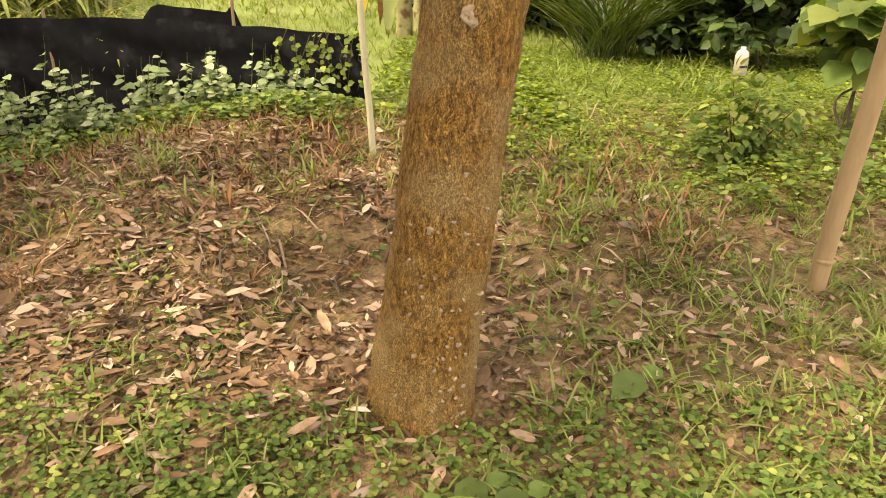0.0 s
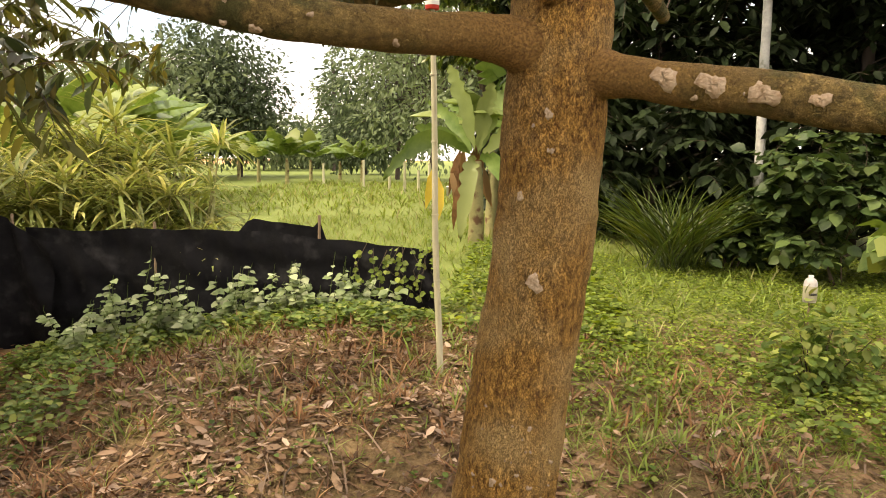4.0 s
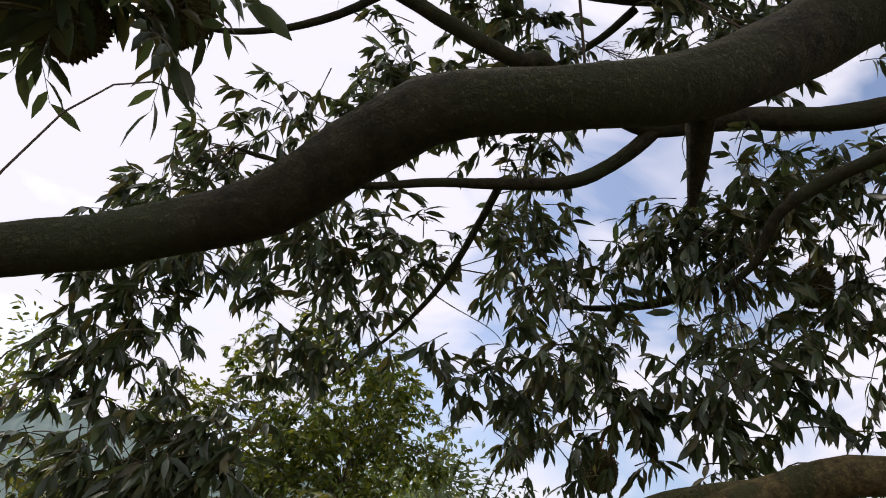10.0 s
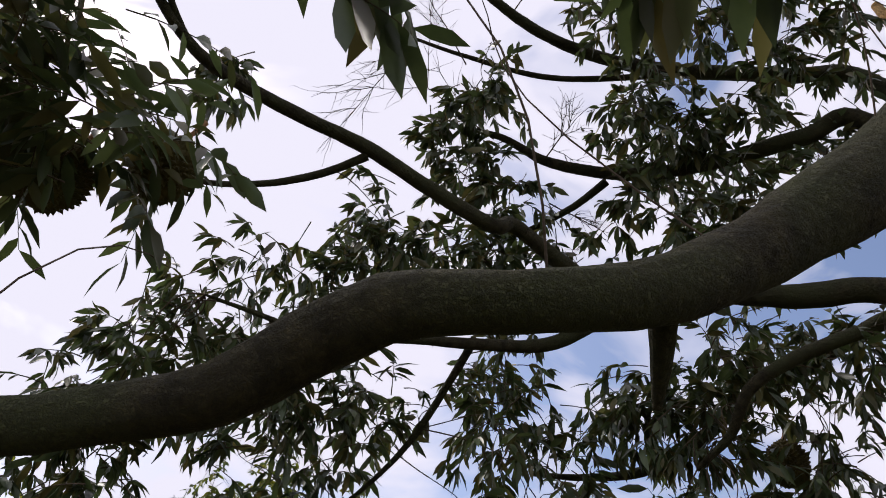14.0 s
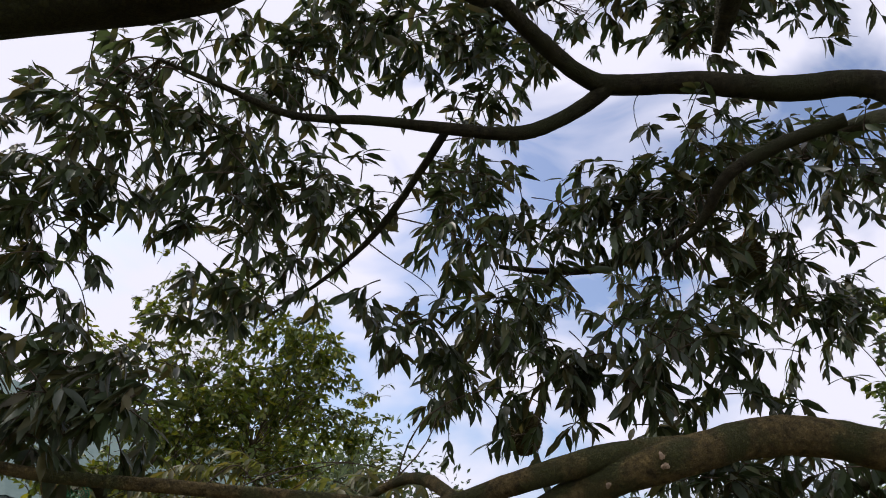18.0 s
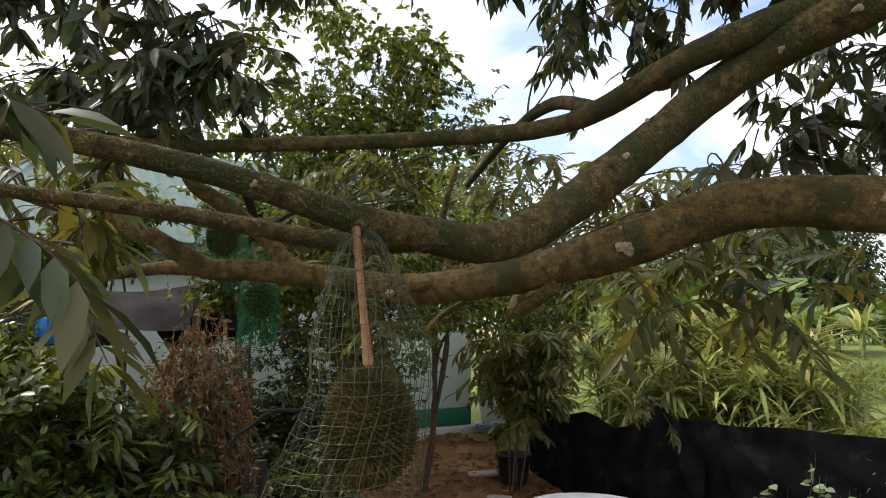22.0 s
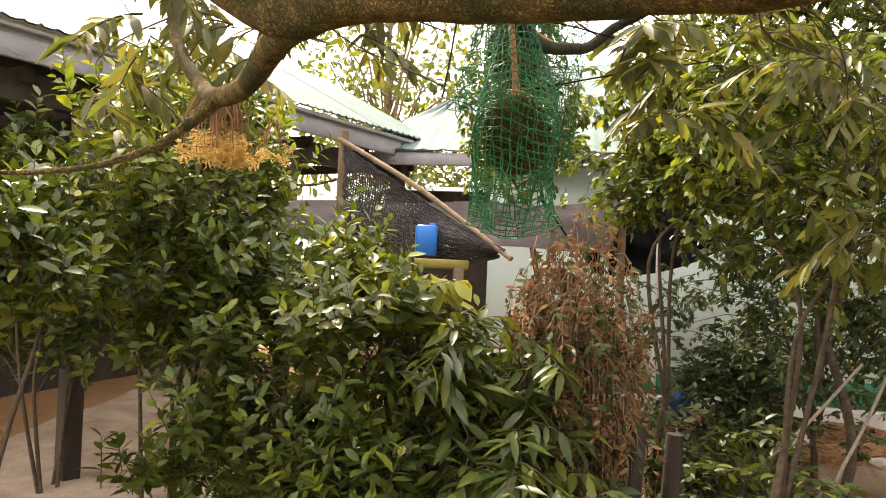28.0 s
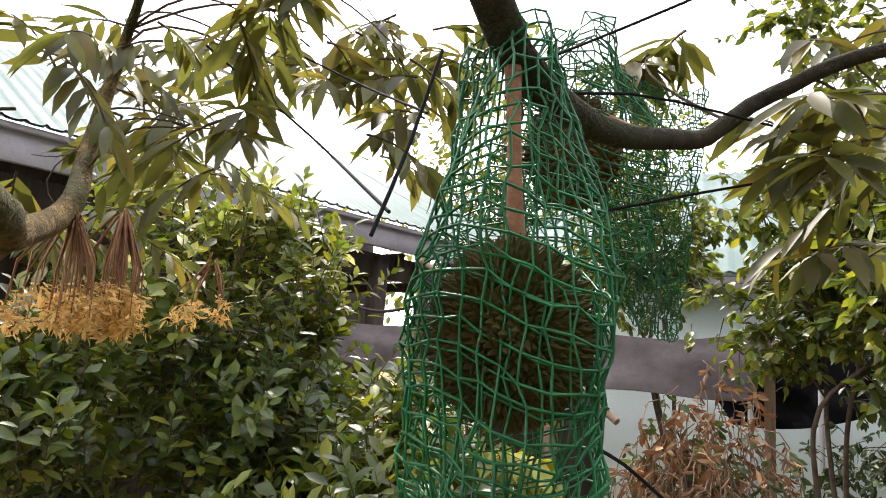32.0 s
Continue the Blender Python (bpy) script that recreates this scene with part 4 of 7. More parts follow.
CLUMPS['back_high'] = [(0.695, 3.79, 3.6, 0.3), (0.779, 3.98, 3.44, 0.3), (0.603, 3.98, 3.79, 0.3), (-0.155, 3.86, 3.56, 0.3), (-0.347, 4.05, 3.38, 0.3), (-0.07, 3.96, 3.91, 0.3)]
CLUMPS['front_left'] = [(-1.6, 0.054, 1.85, 0.1), (-1.7, 0.033, 1.94, 0.1), (-1.82, 0.076, 1.95, 0.1)]
CLUMPS['front_right'] = [(-3.59, 1.69, 2.27, 0.18), (-3.63, 1.83, 2.35, 0.18), (-3.85, 1.6, 2.46, 0.18), (-3.56, 1.81, 2.17, 0.18), (-3.75, 1.68, 2.23, 0.18), (-3.79, 2, 1.78, 0.18), (-3.62, 1.8, 1.83, 0.18)]
CLUMPS['end_left'] = [(-3.09, -0.008, 2.09, 0.13), (-3.31, 0.111, 2.2, 0.13), (-3.29, -0.008, 2.41, 0.13), (-3.23, 0.349, 2.35, 0.13), (-3.41, 0.388, 2.29, 0.13), (-3.56, 0.437, 2.3, 0.13), (-3.24, 0.246, 2.19, 0.13), (-3.15, -0.047, 2.29, 0.13)]
CLUMPS['end_right'] = [(-3.2, 1.16, 2.12, 0.12), (-3.32, 1.23, 2.05, 0.12), (-3.38, 1.2, 2.31, 0.12), (-3.18, 1.19, 2.13, 0.12), (-3.3, 0.914, 2.33, 0.12), (-3.37, 0.486, 2.36, 0.12), (-3.08, 0.372, 2.3, 0.12)]
CLUMPS['knee'] = [(-3.51, -0.159, 2.31, 0.15), (-3.67, -0.113, 2.21, 0.15), (-3.72, -0.322, 2.29, 0.15), (-3.52, -0.299, 2.07, 0.15), (-3.62, -0.038, 2.47, 0.15), (-3.74, 0.102, 2.55, 0.15), (-3.53, 0.383, 2.5, 0.15), (-3.66, 0.555, 2.5, 0.15), (-3.5, 1.62, 2.54, 0.15), (-3.22, 1.62, 2.52, 0.15), (-3.46, 1.44, 2.51, 0.15)]
CLUMPS['crown_fill'] = [(-0.80, 0.73, 4.75, 0.2), (-0.54, 0.95, 4.82, 0.2), (-0.35, 1.24, 4.93, 0.2), (-0.75, 0.93, 4.54, 0.2), (-0.53, 1.12, 4.73, 0.2), (-0.88, 0.97, 4.27, 0.2), (-0.76, 1.17, 4.24, 0.2), (-0.63, 1.28, 4.28, 0.2), (-0.85, 1.17, 4.17, 0.2), (-1.02, 1.13, 3.93, 0.2), (-0.90, 1.31, 3.92, 0.2), (-0.86, 1.43, 3.87, 0.2), (-0.72, 1.42, 3.98, 0.2), (-0.54, 1.61, 4.02, 0.2), (-0.42, 1.62, 4.10, 0.2), (-1.31, 0.58, 4.31, 0.2), (-1.43, 0.63, 4.18, 0.2), (-1.47, 0.78, 4.07, 0.2), (-1.40, 0.91, 4.04, 0.2), (-1.77, 0.80, 3.83, 0.2), (-1.81, 0.65, 3.88, 0.2), (-1.52, 0.94, 3.79, 0.2), (-1.78, -0.17, 3.98, 0.2), (-0.21, 1.27, 4.88, 0.2), (-0.48, 1.33, 4.50, 0.2)]
CLUMPS['side_left'] = [(-2.58, 2.86, 2.12, 0.24), (-2.36, 2.9, 2.09, 0.24), (-2.15, 2.94, 2.03, 0.22), (-1.67, 3.03, 2.05, 0.2), (-2.58, 2.85, 1.85, 0.24), (-2.53, 2.85, 1.54, 0.2), (-2.61, 2.83, 1.41, 0.18), (-1.99, 2.97, 2.16, 0.2), (-2.8, 2.8, 1.98, 0.24), (-2.85, 2.8, 1.66, 0.22)]
BARE = [((-1.44, 0.825, 4.32), (-1.59, 0.276, 4.46)), ((-1.45, 0.622, 4.65), (-1.39, 0.212, 4.81)), ((-1.3, 0.986, 4.23), (-1.06, 0.948, 4.36)), ((-1.55, 0.401, 4.68), (-1.95, 0.402, 4.43)), ((-1.18, 0.61, 4.77), (-0.939, 0.574, 4.86)), ((-1.36, 1.1, 4.11), (-1.22, 1.32, 4.01))]
HANG2 = (-2.72, 0.768, 2.05)
HOFF = (-0.035, -0.012)
F3 = (-3.10, 0.80, 2.10)
HANG3 = (-3.02, 0.90, 2.09)
FRUITS = [((-1.75, 1.74, 2.61), 0.065, (-1.73, 1.76, 2.77)), ((-0.966, 1.95, 3.23), 0.067, (-0.946, 1.97, 3.4)), ((-1.26, -0.401, 2.84), 0.056, (-1.24, -0.381, 2.99)), ((-1.22, -0.26, 2.96), 0.058, (-1.2, -0.24, 3.11)), ((-0.321, 2.7, 2.71), 0.062, (-0.301, 2.72, 2.86))]
FLAP = [(-3.20, 0.80, 2.27), (-3.25, 0.985, 2.24), (-3.26, 0.85, 1.96), (-3.29, 0.955, 1.885)]
flap2_a, flap2_u, flap2_v = (-2.93, 0.673, 2.02), (0, 0.097, -0.007), (-0.022, 0.009, -0.081)
FLOWERS = [((-2.97, 0.192, 1.97), 26, 0.13), ((-3.04, 0.207, 1.99), 36, 0.14), ((-3.19, 0.259, 1.95), 8, 0.09)]
ROPES = [((-4.88, 2.6, 1.24), (-4.8, 2.03, 0.689)), ((-4.8, 2.74, 1.39), (-4.73, 2.41, 0.724)), ((-4.98, -0.499, 0.791), (-4.86, -0.696, 0.545))]
PIPES = [((-6.07, 1.64, 1.74), (-6.07, 1.64, 0.25), 0.014), ((-6.17, 2, 1.82), (-6.17, 2, 0.25), 0.014)]
CABLES = [[(-3.15, 0.222, 2.29), (-3.14, 0.416, 2.14), (-2.79, 0.66, 1.95)], [(-3.23, 0.22, 2.37), (-3.17, 0.454, 2.24), (-2.9, 0.657, 2.08)], [(-2.84, 0.683, 2.12), (-2.79, 0.673, 2.01), (-2.74, 0.663, 1.92)], [(-2.94, 0.758, 2.15), (-3.02, 0.855, 2.23), (-3.07, 0.979, 2.31)], [(-2.91, 0.736, 2.1), (-3, 0.865, 2.14), (-3.13, 1.04, 2.15), (-3.37, 1.29, 2.18)], [(-3, 0.823, 2), (-3.16, 1.02, 2.08), (-3.36, 1.31, 2.18)], [(-2.83, 0.836, 1.77), (-2.89, 0.865, 1.75), (-2.97, 0.909, 1.71)]]
HOOP = [((-1.26, 0.269, 1.66), 0.0026), ((-1.27, 0.242, 1.66), 0.0027), ((-1.28, 0.221, 1.66), 0.0026), ((-1.29, 0.199, 1.66), 0.0025), ((-1.31, 0.18, 1.64), 0.0023), ((-1.32, 0.168, 1.63), 0.0019), ((-1.33, 0.162, 1.61), 0.0013)]
PALMS = [(-2.75, 6.1, 1.0), (-3.2, 6.3, 1.4), (-3.7, 6.2, 1.55), (-4.2, 6.3, 1.7), (-4.7, 6.2, 1.7), (-5.3, 6.4, 1.6), (-3.5, 7.0, 1.9), (-4.4, 7.2, 2.1), (-5.1, 7.3, 2.0), (-2.35, 6.0, 0.75), (-6, 7, 1.9)]
BANANAS = [(-0.35, 10.9, 2.7, 7, 1.2), (-0.2, 11.5, 2.9, 9, 1.3), (0.35, 10.3, 2.6, 6, 1.1), (-12.5, 27.2, 3.6, 8, 1.2), (-11.7, 23.1, 3.4, 8, 1.2), (-12.9, 33.6, 3.2, 8, 1.2), (-10.6, 31.2, 3.4, 9, 1.2), (-11.0, 36.3, 3.2, 8, 1.2), (-7.9, 35.1, 3.2, 8, 1.2), (-10.0, 38.7, 3.0, 7, 1.2), (-10.1, 17.2, 4.2, 9, 1.2), (-9.1, 14.3, 4.0, 9, 1.2), (-8.5, 12.3, 3.6, 9, 1.2), (-10.5, 19.3, 3.8, 9, 1.2), (-7.7, 10.4, 3.2, 8, 1.2), (-15.3, 36.9, 3.4, 8, 1.2)]
FAR_TREES = [(-20.0, 43.6, 10, 4.5, 1, 1700, 0.8),
    (-17.5, 42.5, 8, 4, 1, 1300, 0.7),
    (-21.0, 39.8, 8.5, 4.5, 0, 1300, 0.8),
    (-24.6, 65.5, 5, 5, 0, 900, 1.1),
    (-25.1, 75.9, 4.6, 5, 0, 900, 1.1),
    (-23.7, 81.6, 5.2, 5, 0, 900, 1.1),
    (-18.1, 67.6, 13, 2.0, 0, 500, 0.8),
    (-11.8, 53.7, 6, 4, 1, 1300, 0.9),
    (-7.1, 41.3, 9.5, 4.5, 1, 1700, 0.7)]
FAR_TREES += [(-4.1, 33.7, 9.5, 4.5, 0, 1800, 0.55),
    (-21.1, 87.4, 5.6, 6, 0, 900, 1.2),
    (-20.7, 34.2, 5.2, 4.4, 0, 1200, 0.8),
    (-21.7, 31.2, 5.2, 4.4, 0, 1200, 0.8),
    (-21.8, 27.3, 5.2, 4.4, 0, 1200, 0.8),
    (-21.5, 23.7, 5.4, 4.4, 0, 1200, 0.7),
    (-1.2, 21.9, 9.5, 2.8, 0, 1700, 0.4),
    (-22.1, 20.3, 8, 5, 1, 1200, 0.7),
    (-22.3, 16.8, 8, 5, 0, 1200, 0.7)]
THICKET = [(1.0, 11.5, 7.5, 1.3), (2.0, 10.3, 8.5, 1.4), (3.3, 10.2, 8.5, 1.5), (4.6, 9.8, 8.5, 1.6), (6.0, 9.2, 8.0, 1.6), (2.7, 11.8, 9.5, 1.6), (5.2, 11.5, 9.5, 1.8), (1.2, 13.5, 9.0, 1.5), (7.0, 7.5, 6.0, 1.6)]


def put(name, geo, mat, parent, label="", kind="", smooth=True):
    """Links a mesh under its thing without moving it."""
    ob = part(name, geo, mat, parent, label, kind, smooth)
    ob.matrix_parent_inverse = Matrix.Translation(-parent.location)
    return ob


# ---- ground ----
def spaced(lo, hi, near_lo, near_hi, step):
    near = np.arange(near_lo, near_hi + step / 2, step)
    a = [near_lo]
    while a[-1] > lo:
        a.append(a[-1] - max(step, 0.22 * (near_lo - a[-1] + step)))
    b = [near_hi]
    while b[-1] < hi:
        b.append(b[-1] + max(step, 0.22 * (b[-1] - near_hi + step)))
    return np.concatenate([a[:0:-1], near, b[1:]])


gxs, gys = spaced(-400, 400, -8.2, 3.6, 0.055), spaced(-300, 600, -1.2, 6.2, 0.055)
GX, GY = np.meshgrid(gxs, gys)
GZ = ground_z(GX, GY) + rng.normal(0, 0.004, GX.shape) * (np.abs(GX) < 8) * (np.abs(GY) < 8)
gi = np.arange(len(gys) - 1)[:, None] * len(gxs) + np.arange(len(gxs) - 1)[None]
ground = Geo().quads(np.stack([GX, GY, GZ], -1).reshape(-1, 3), np.stack([gi, gi + 1, gi + 1 + len(gxs), gi + len(gxs)], -1).reshape(-1, 4)).make("ground", GROUND, label="brown earth with a low mound, running out into a green field", kind="structure", category="ground")

# ---- durian tree ----
tree = thing("durian_tree", "old durian tree with brown bark, spreading limbs and hanging leaves", "tree", (-0.06, 1.82, 0.06))
SAMPLES, SPOTS = [], []
# limbs kept in plain brown bark; most others get the backlit dark copy
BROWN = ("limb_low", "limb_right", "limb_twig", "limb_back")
for key, rows in BOUGHS.items():
    g = Geo()
    trunk_like = key == "trunk"
    if trunk_like:
        L = tube(g, rows, seg=28, step=0.03, wobble=0.035)
    else:
        L = tube(g, rows, seg=14, step=0.03, wobble=0.07)
    SAMPLES.append(L[::2] if not trunk_like else L[70::3])
    if key in ("trunk", "limb_low", "limb_right", "limb_high"):
        SPOTS.append(L)
    put("trunk" if trunk_like else "limb", g, BARK if trunk_like else BARK_LIMB if key.startswith(BROWN) else OLIVE_BARK if key.startswith("limb_high") else MOSSY_BACKLIT_BARK, tree, "rough brown trunk with pale lichen" if trunk_like else "")
SPOTS = np.vstack(SPOTS)
SAMPLES = np.vstack(SAMPLES)[:, :3]


def lump(c, s, seed, turn=(0, 0, 0)):
    """A small uneven lump of bark or lichen."""
    bm = bmesh.new()
    bmesh.ops.create_icosphere(bm, subdivisions=3, radius=1.0)
    for v in bm.verts:
        v.co *= 1 + 0.28 * noise.noise(v.co * 2.2 + Vector((seed, seed, 0)))
    bm.transform(Matrix.LocRotScale(c, Euler([radians(a) for a in turn]), s))
    bm.verts.index_update()
    g = Geo().add([v.co[:] for v in bm.verts], [[v.index for v in f.verts] for f in bm.faces])
    bm.free()
    return g


put("bark_knot", lump((0.09, 1.695, 1.99), (0.035, 0.03, 0.028), 3), BARK, tree)
put("bark_foot", lump((-0.05, 1.72, 0.1), (0.10, 0.09, 0.10), 9), BARK, tree)


def patch(c, r):
    """A thin uneven crust that follows the bark round a limb."""
    i = int(np.argmin(np.linalg.norm(SPOTS[:, :3] - c, axis=1)))
    j = min(max(i, 1), len(SPOTS) - 2)
    q, R = SPOTS[i, :3], SPOTS[i, 3]
    t = unit(SPOTS[j + 1, :3] - SPOTS[j - 1, :3])
    w = np.asarray(c) - q
    w = unit(w - t * (w @ t))
    u = np.cross(t, w)
    V, T, seg = [], [], 18
    ph = rng.uniform(0, 6, 3)
    for ring, (k, lift) in enumerate(((0.0, 0.0035), (0.55, 0.0035), (0.85, 0.003), (1.0, -0.004))):
        for s in range(seg):
            a = 2 * math.pi * s / seg
            rr = r * k * (1 + 0.25 * math.sin(2 * a + ph[0]) + 0.18 * math.sin(3 * a + ph[1]) + 0.12 * math.sin(7 * a + ph[2]))
            al, ac = rr * math.cos(a), rr * math.sin(a) / R
            V.append(q + t * al + (w * math.cos(ac) + u * math.sin(ac)) * (R * 1.02 + lift + rng.normal(0, 0.0004)))
            if ring:
                a0, a1 = ring * seg + s, ring * seg + (s + 1) % seg
                T += [(a0 - seg, a0, a1), (a0 - seg, a1, a1 - seg)]
    return Geo().add(V, T)


for c, r in [((0.062, 1.688, 1.266), 0.022), ((0.088, 1.69, 1.71), 0.012), ((0.02, 1.70, 1.5), 0.011), ((0.36, 1.59, 1.775), 0.03), ((0.425, 1.56, 1.76), 0.03),
             ((0.53, 1.515, 1.735), 0.03), ((0.63, 1.475, 1.72), 0.018), ((-0.545, 1.375, 1.82), 0.012), ((-0.245, 1.52, 1.82), 0.009), ((-1.42, 1.05, 1.92), 0.019),
             ((-2.0, 0.775, 1.80), 0.014), ((-0.03, 1.685, 0.75), 0.011)]:
    put("lichen_patch", patch(c, r), LICHEN, tree, "pale pinkish lichen")
for _ in range(40):
    i = rng.integers(0, len(SPOTS))
    c = SPOTS[i, :3] + np.array((rng.normal(0, 0.05), -0.1, rng.normal(0, 0.06)))
    put("lichen_patch", patch(c, rng.uniform(0.003, 0.009)), LICHEN, tree, "pale pinkish lichen")

for _ in range(70):
    z = rng.uniform(0.1, 0.95)
    c = np.array((0.0 + 0.05 * z + rng.normal(0, 0.08), 1.68, z))
    put("lichen_patch", patch(c, rng.uniform(0.002, 0.006)), LICHEN, tree, "pale pinkish lichen")

# clumps that take the leaf copy coloured as sunlit
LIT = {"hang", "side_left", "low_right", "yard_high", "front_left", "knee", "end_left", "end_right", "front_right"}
SIZES = {"near_dark": 0.075, "near_high": 0.12, "front_left": 0.09, "knee": 0.088, "end_left": 0.088, "end_right": 0.088, "near_left": 0.10, "near_over": 0.075, "front_right": 0.09}
DENS = {"left_high": 3, "west_low": 5, "mid_east": 5, "west": 5, "side_a": 2, "side_b": 4, "behind": 4, "end_left": 3, "low_right": 3, "near_over": 3, "near_dark": 8, "near_high": 2}
BUNCHED = {"north", "crown_top", "crown_east", "crown_low", "west", "west_low", "mid", "mid_east", "under", "behind", "left_high", "back_right", "back_high", "near_left", "side_left", "crown_fill"}
twig_geo = Geo()
for key, rows in CLUMPS.items():
    fol = Geo()
    for x, y, z, r in rows:
        c = np.array((x, y, z))
        d = np.linalg.norm(SAMPLES - c, axis=1)
        s = SAMPLES[int(np.argmin(d + rng.uniform(0, 0.15, len(d))))]
        k = np.linspace(0, 1, 12)[:, None]
        bow = np.array([rng.normal(0, 0.1), rng.normal(0, 0.1), 0.12]) * np.linalg.norm(c - s)
        thin(twig_geo, s + (c - s) * k + bow * 1.3 * np.sin(k * math.pi) + rng.normal(0, 0.05, 3) * np.linalg.norm(c - s) * np.sin(k * 2 * math.pi), 0.0013 if key.startswith("near") else 0.0018 + 0.0022 * min(1.0, np.linalg.norm(c - s)), 5)
        if key in BUNCHED:
            clusters(twig_geo, fol, c, r, 8 if key in ("side_left", "left_high") else 15, 0.084)
            continue
        sprays(twig_geo, fol, c, r, DENS.get(key, 4 if r < 0.15 else 5 if r < 0.2 else 6), LANCE, SIZES.get(key, 0.115), stalk=0.0018 if key.startswith("near") else 0.003)
    put("foliage", fol, LEAF_LIT if key in LIT else LEAF, tree, "long hanging leaves in a paler, yellower sunlit colour" if key in LIT else "long dark hanging leaves", "stuff")
put("twigwork", twig_geo, TWIG, tree, kind="stuff")


# bare twigs against the sky
def bare(geo, a, b, r, n, depth=2):
    a, b = np.asarray(a, float), np.asarray(b, float)
    k = np.linspace(0, 1, 6)[:, None]
    pts = a + (b - a) * k + rng.normal(0, 0.03, (6, 3)) * np.linalg.norm(b - a) * k
    thin(geo, pts, r)
    if depth:
        for _ in range(n):
            q = pts[rng.integers(1, 5)]
            d = unit(unit(b - a) + rng.normal(0, 0.55, 3)) * np.linalg.norm(b - a) * rng.uniform(0.35, 0.6)
            bare(geo, q, q + d, r * 0.6, n, depth - 1)


bare_geo = Geo()
for a, b in BARE:
    bare(bare_geo, a, b, 0.004, 7, 2)
put("bare_twigwork", bare_geo, TWIG, tree, "leafless fine twigs", "stuff")


# ---- fruits ----
def spiky(c, rx, rz, n, spike):
    """An oval husk set all over with short pyramids."""
    i = np.arange(n) + 0.5
    ph, th = np.arccos(1 - 2 * i / n), math.pi * (1 + 5**0.5) * i
    N = np.stack([np.cos(th) * np.sin(ph), np.sin(th) * np.sin(ph), np.cos(ph)], 1)
    sc = np.array((rx, rx, rz))
    bulge = 1 + 0.06 * np.cos(5 * th)[:, None] * np.sin(ph)[:, None]
    P0 = N * sc * bulge * (1 - 0.12 * (N[:, 2:] < 0) * N[:, 2:] ** 2)
    nr = unit(N / sc)
    u = unit(np.cross(nr, (0.1, 0.2, 1)))
    v = np.cross(nr, u)
    w = 1.9 * math.sqrt(4 * math.pi * rx * (rx + rz) / 2 / n) / 2
    tip = P0 + nr * spike * rng.uniform(0.8, 1.15, (n, 1)) + rng.normal(0, spike * 0.18, (n, 3))
    V = np.stack([P0 + u * w, P0 + v * w, P0 - u * w, P0 - v * w, tip], 1) - np.concatenate([np.repeat((nr * w * 0.35)[:, None], 4, 1), np.zeros((n, 1, 3))], 1)
    T = np.array([(0, 1, 4), (1, 2, 4), (2, 3, 4), (3, 0, 4)])[None] + (np.arange(n) * 5)[:, None, None]
    spines = Geo().add(V.reshape(-1, 3) + np.asarray(c), T)
    g = Geo()
    bm = bmesh.new()
    bmesh.ops.create_icosphere(bm, subdivisions=3, radius=0.97)
    bm.transform(Matrix.LocRotScale(c, None, (rx, rx, rz)))
    bm.verts.index_update()
    g.add([q.co[:] for q in bm.verts], [[q.index for q in f.verts] for f in bm.faces])
    bm.free()
    return g, spines


def fruit(c, rx, rz, hang, label, n=700, spike=0.008):
    ob = thing("durian_fruit", label, "fruit", (c[0], c[1], c[2] - rz), "durian fruits on the tree")
    husk, spines = spiky(c, rx, rz, n, spike)
    husk = put("husk", husk, FRUIT, ob)
    put("spine_cover", spines, FRUIT, husk, kind="stuff", smooth=False)
    g = Geo()
    h = np.asarray(hang, float)
    top = np.array((c[0], c[1], c[2] + rz * 0.93))
    tube(g, [(*top, 0.0075), (*(top * 0.7 + h * 0.3), 0.0055), (*(top * 0.3 + h * 0.7), 0.005), (*h, 0.007)], seg=8, step=0.02, wobble=0.06)
    put("stalk", g, STALK, ob, "brown stalk")
    return ob


F1, F2 = (-1.245, 0.308, 1.634), (-2.685, 0.782, 1.847)
fruit(F1, 0.053, 0.074, (-1.315, 0.325, 1.915), "ripening durian fruit with olive spines inside a pale net bag", 1500, 0.0085)
fruit(F2, 0.0455, 0.059, HANG2, "dark green durian fruit inside a green net bag", 1300, 0.0075)
fruit(F3, 0.055, 0.075, HANG3, "dark durian fruit behind a green net", 700, 0.0065)
for c, r, h in FRUITS:
    fruit(c, r, r * 1.25, h, "small dark durian fruit hanging under a limb", 500, 0.008)


# ---- net bags ----
def net(name, shape, nu, nv, r, mat, label, at, closed=True, jig=0.0012):
    """Square netting on a surface shape(u, v); u runs round, v down."""
    U = np.linspace(0, 1, nu + 1)
    W = np.linspace(0, 1, nv + 1)
    Pn = np.array([[shape(u, w) for u in U] for w in W]) + rng.normal(0, jig, (nv + 1, nu + 1, 3))
    if closed:
        Pn[:, -1] = Pn[:, 0]
    ob = thing(name, label, "netting", at)
    for j in range(nv + 1):
        g = Geo()
        tube(g, np.hstack([Pn[j], np.full((nu + 1, 1), r)]), seg=4, raw=True)
        put("cross_strand", g, mat, ob)
    for i in range(nu if closed else nu + 1):
        g = Geo()
        tube(g, np.hstack([Pn[:, i], np.full((nv + 1, 1), r)]), seg=4, raw=True)
        put("long_strand", g, mat, ob)
    return ob


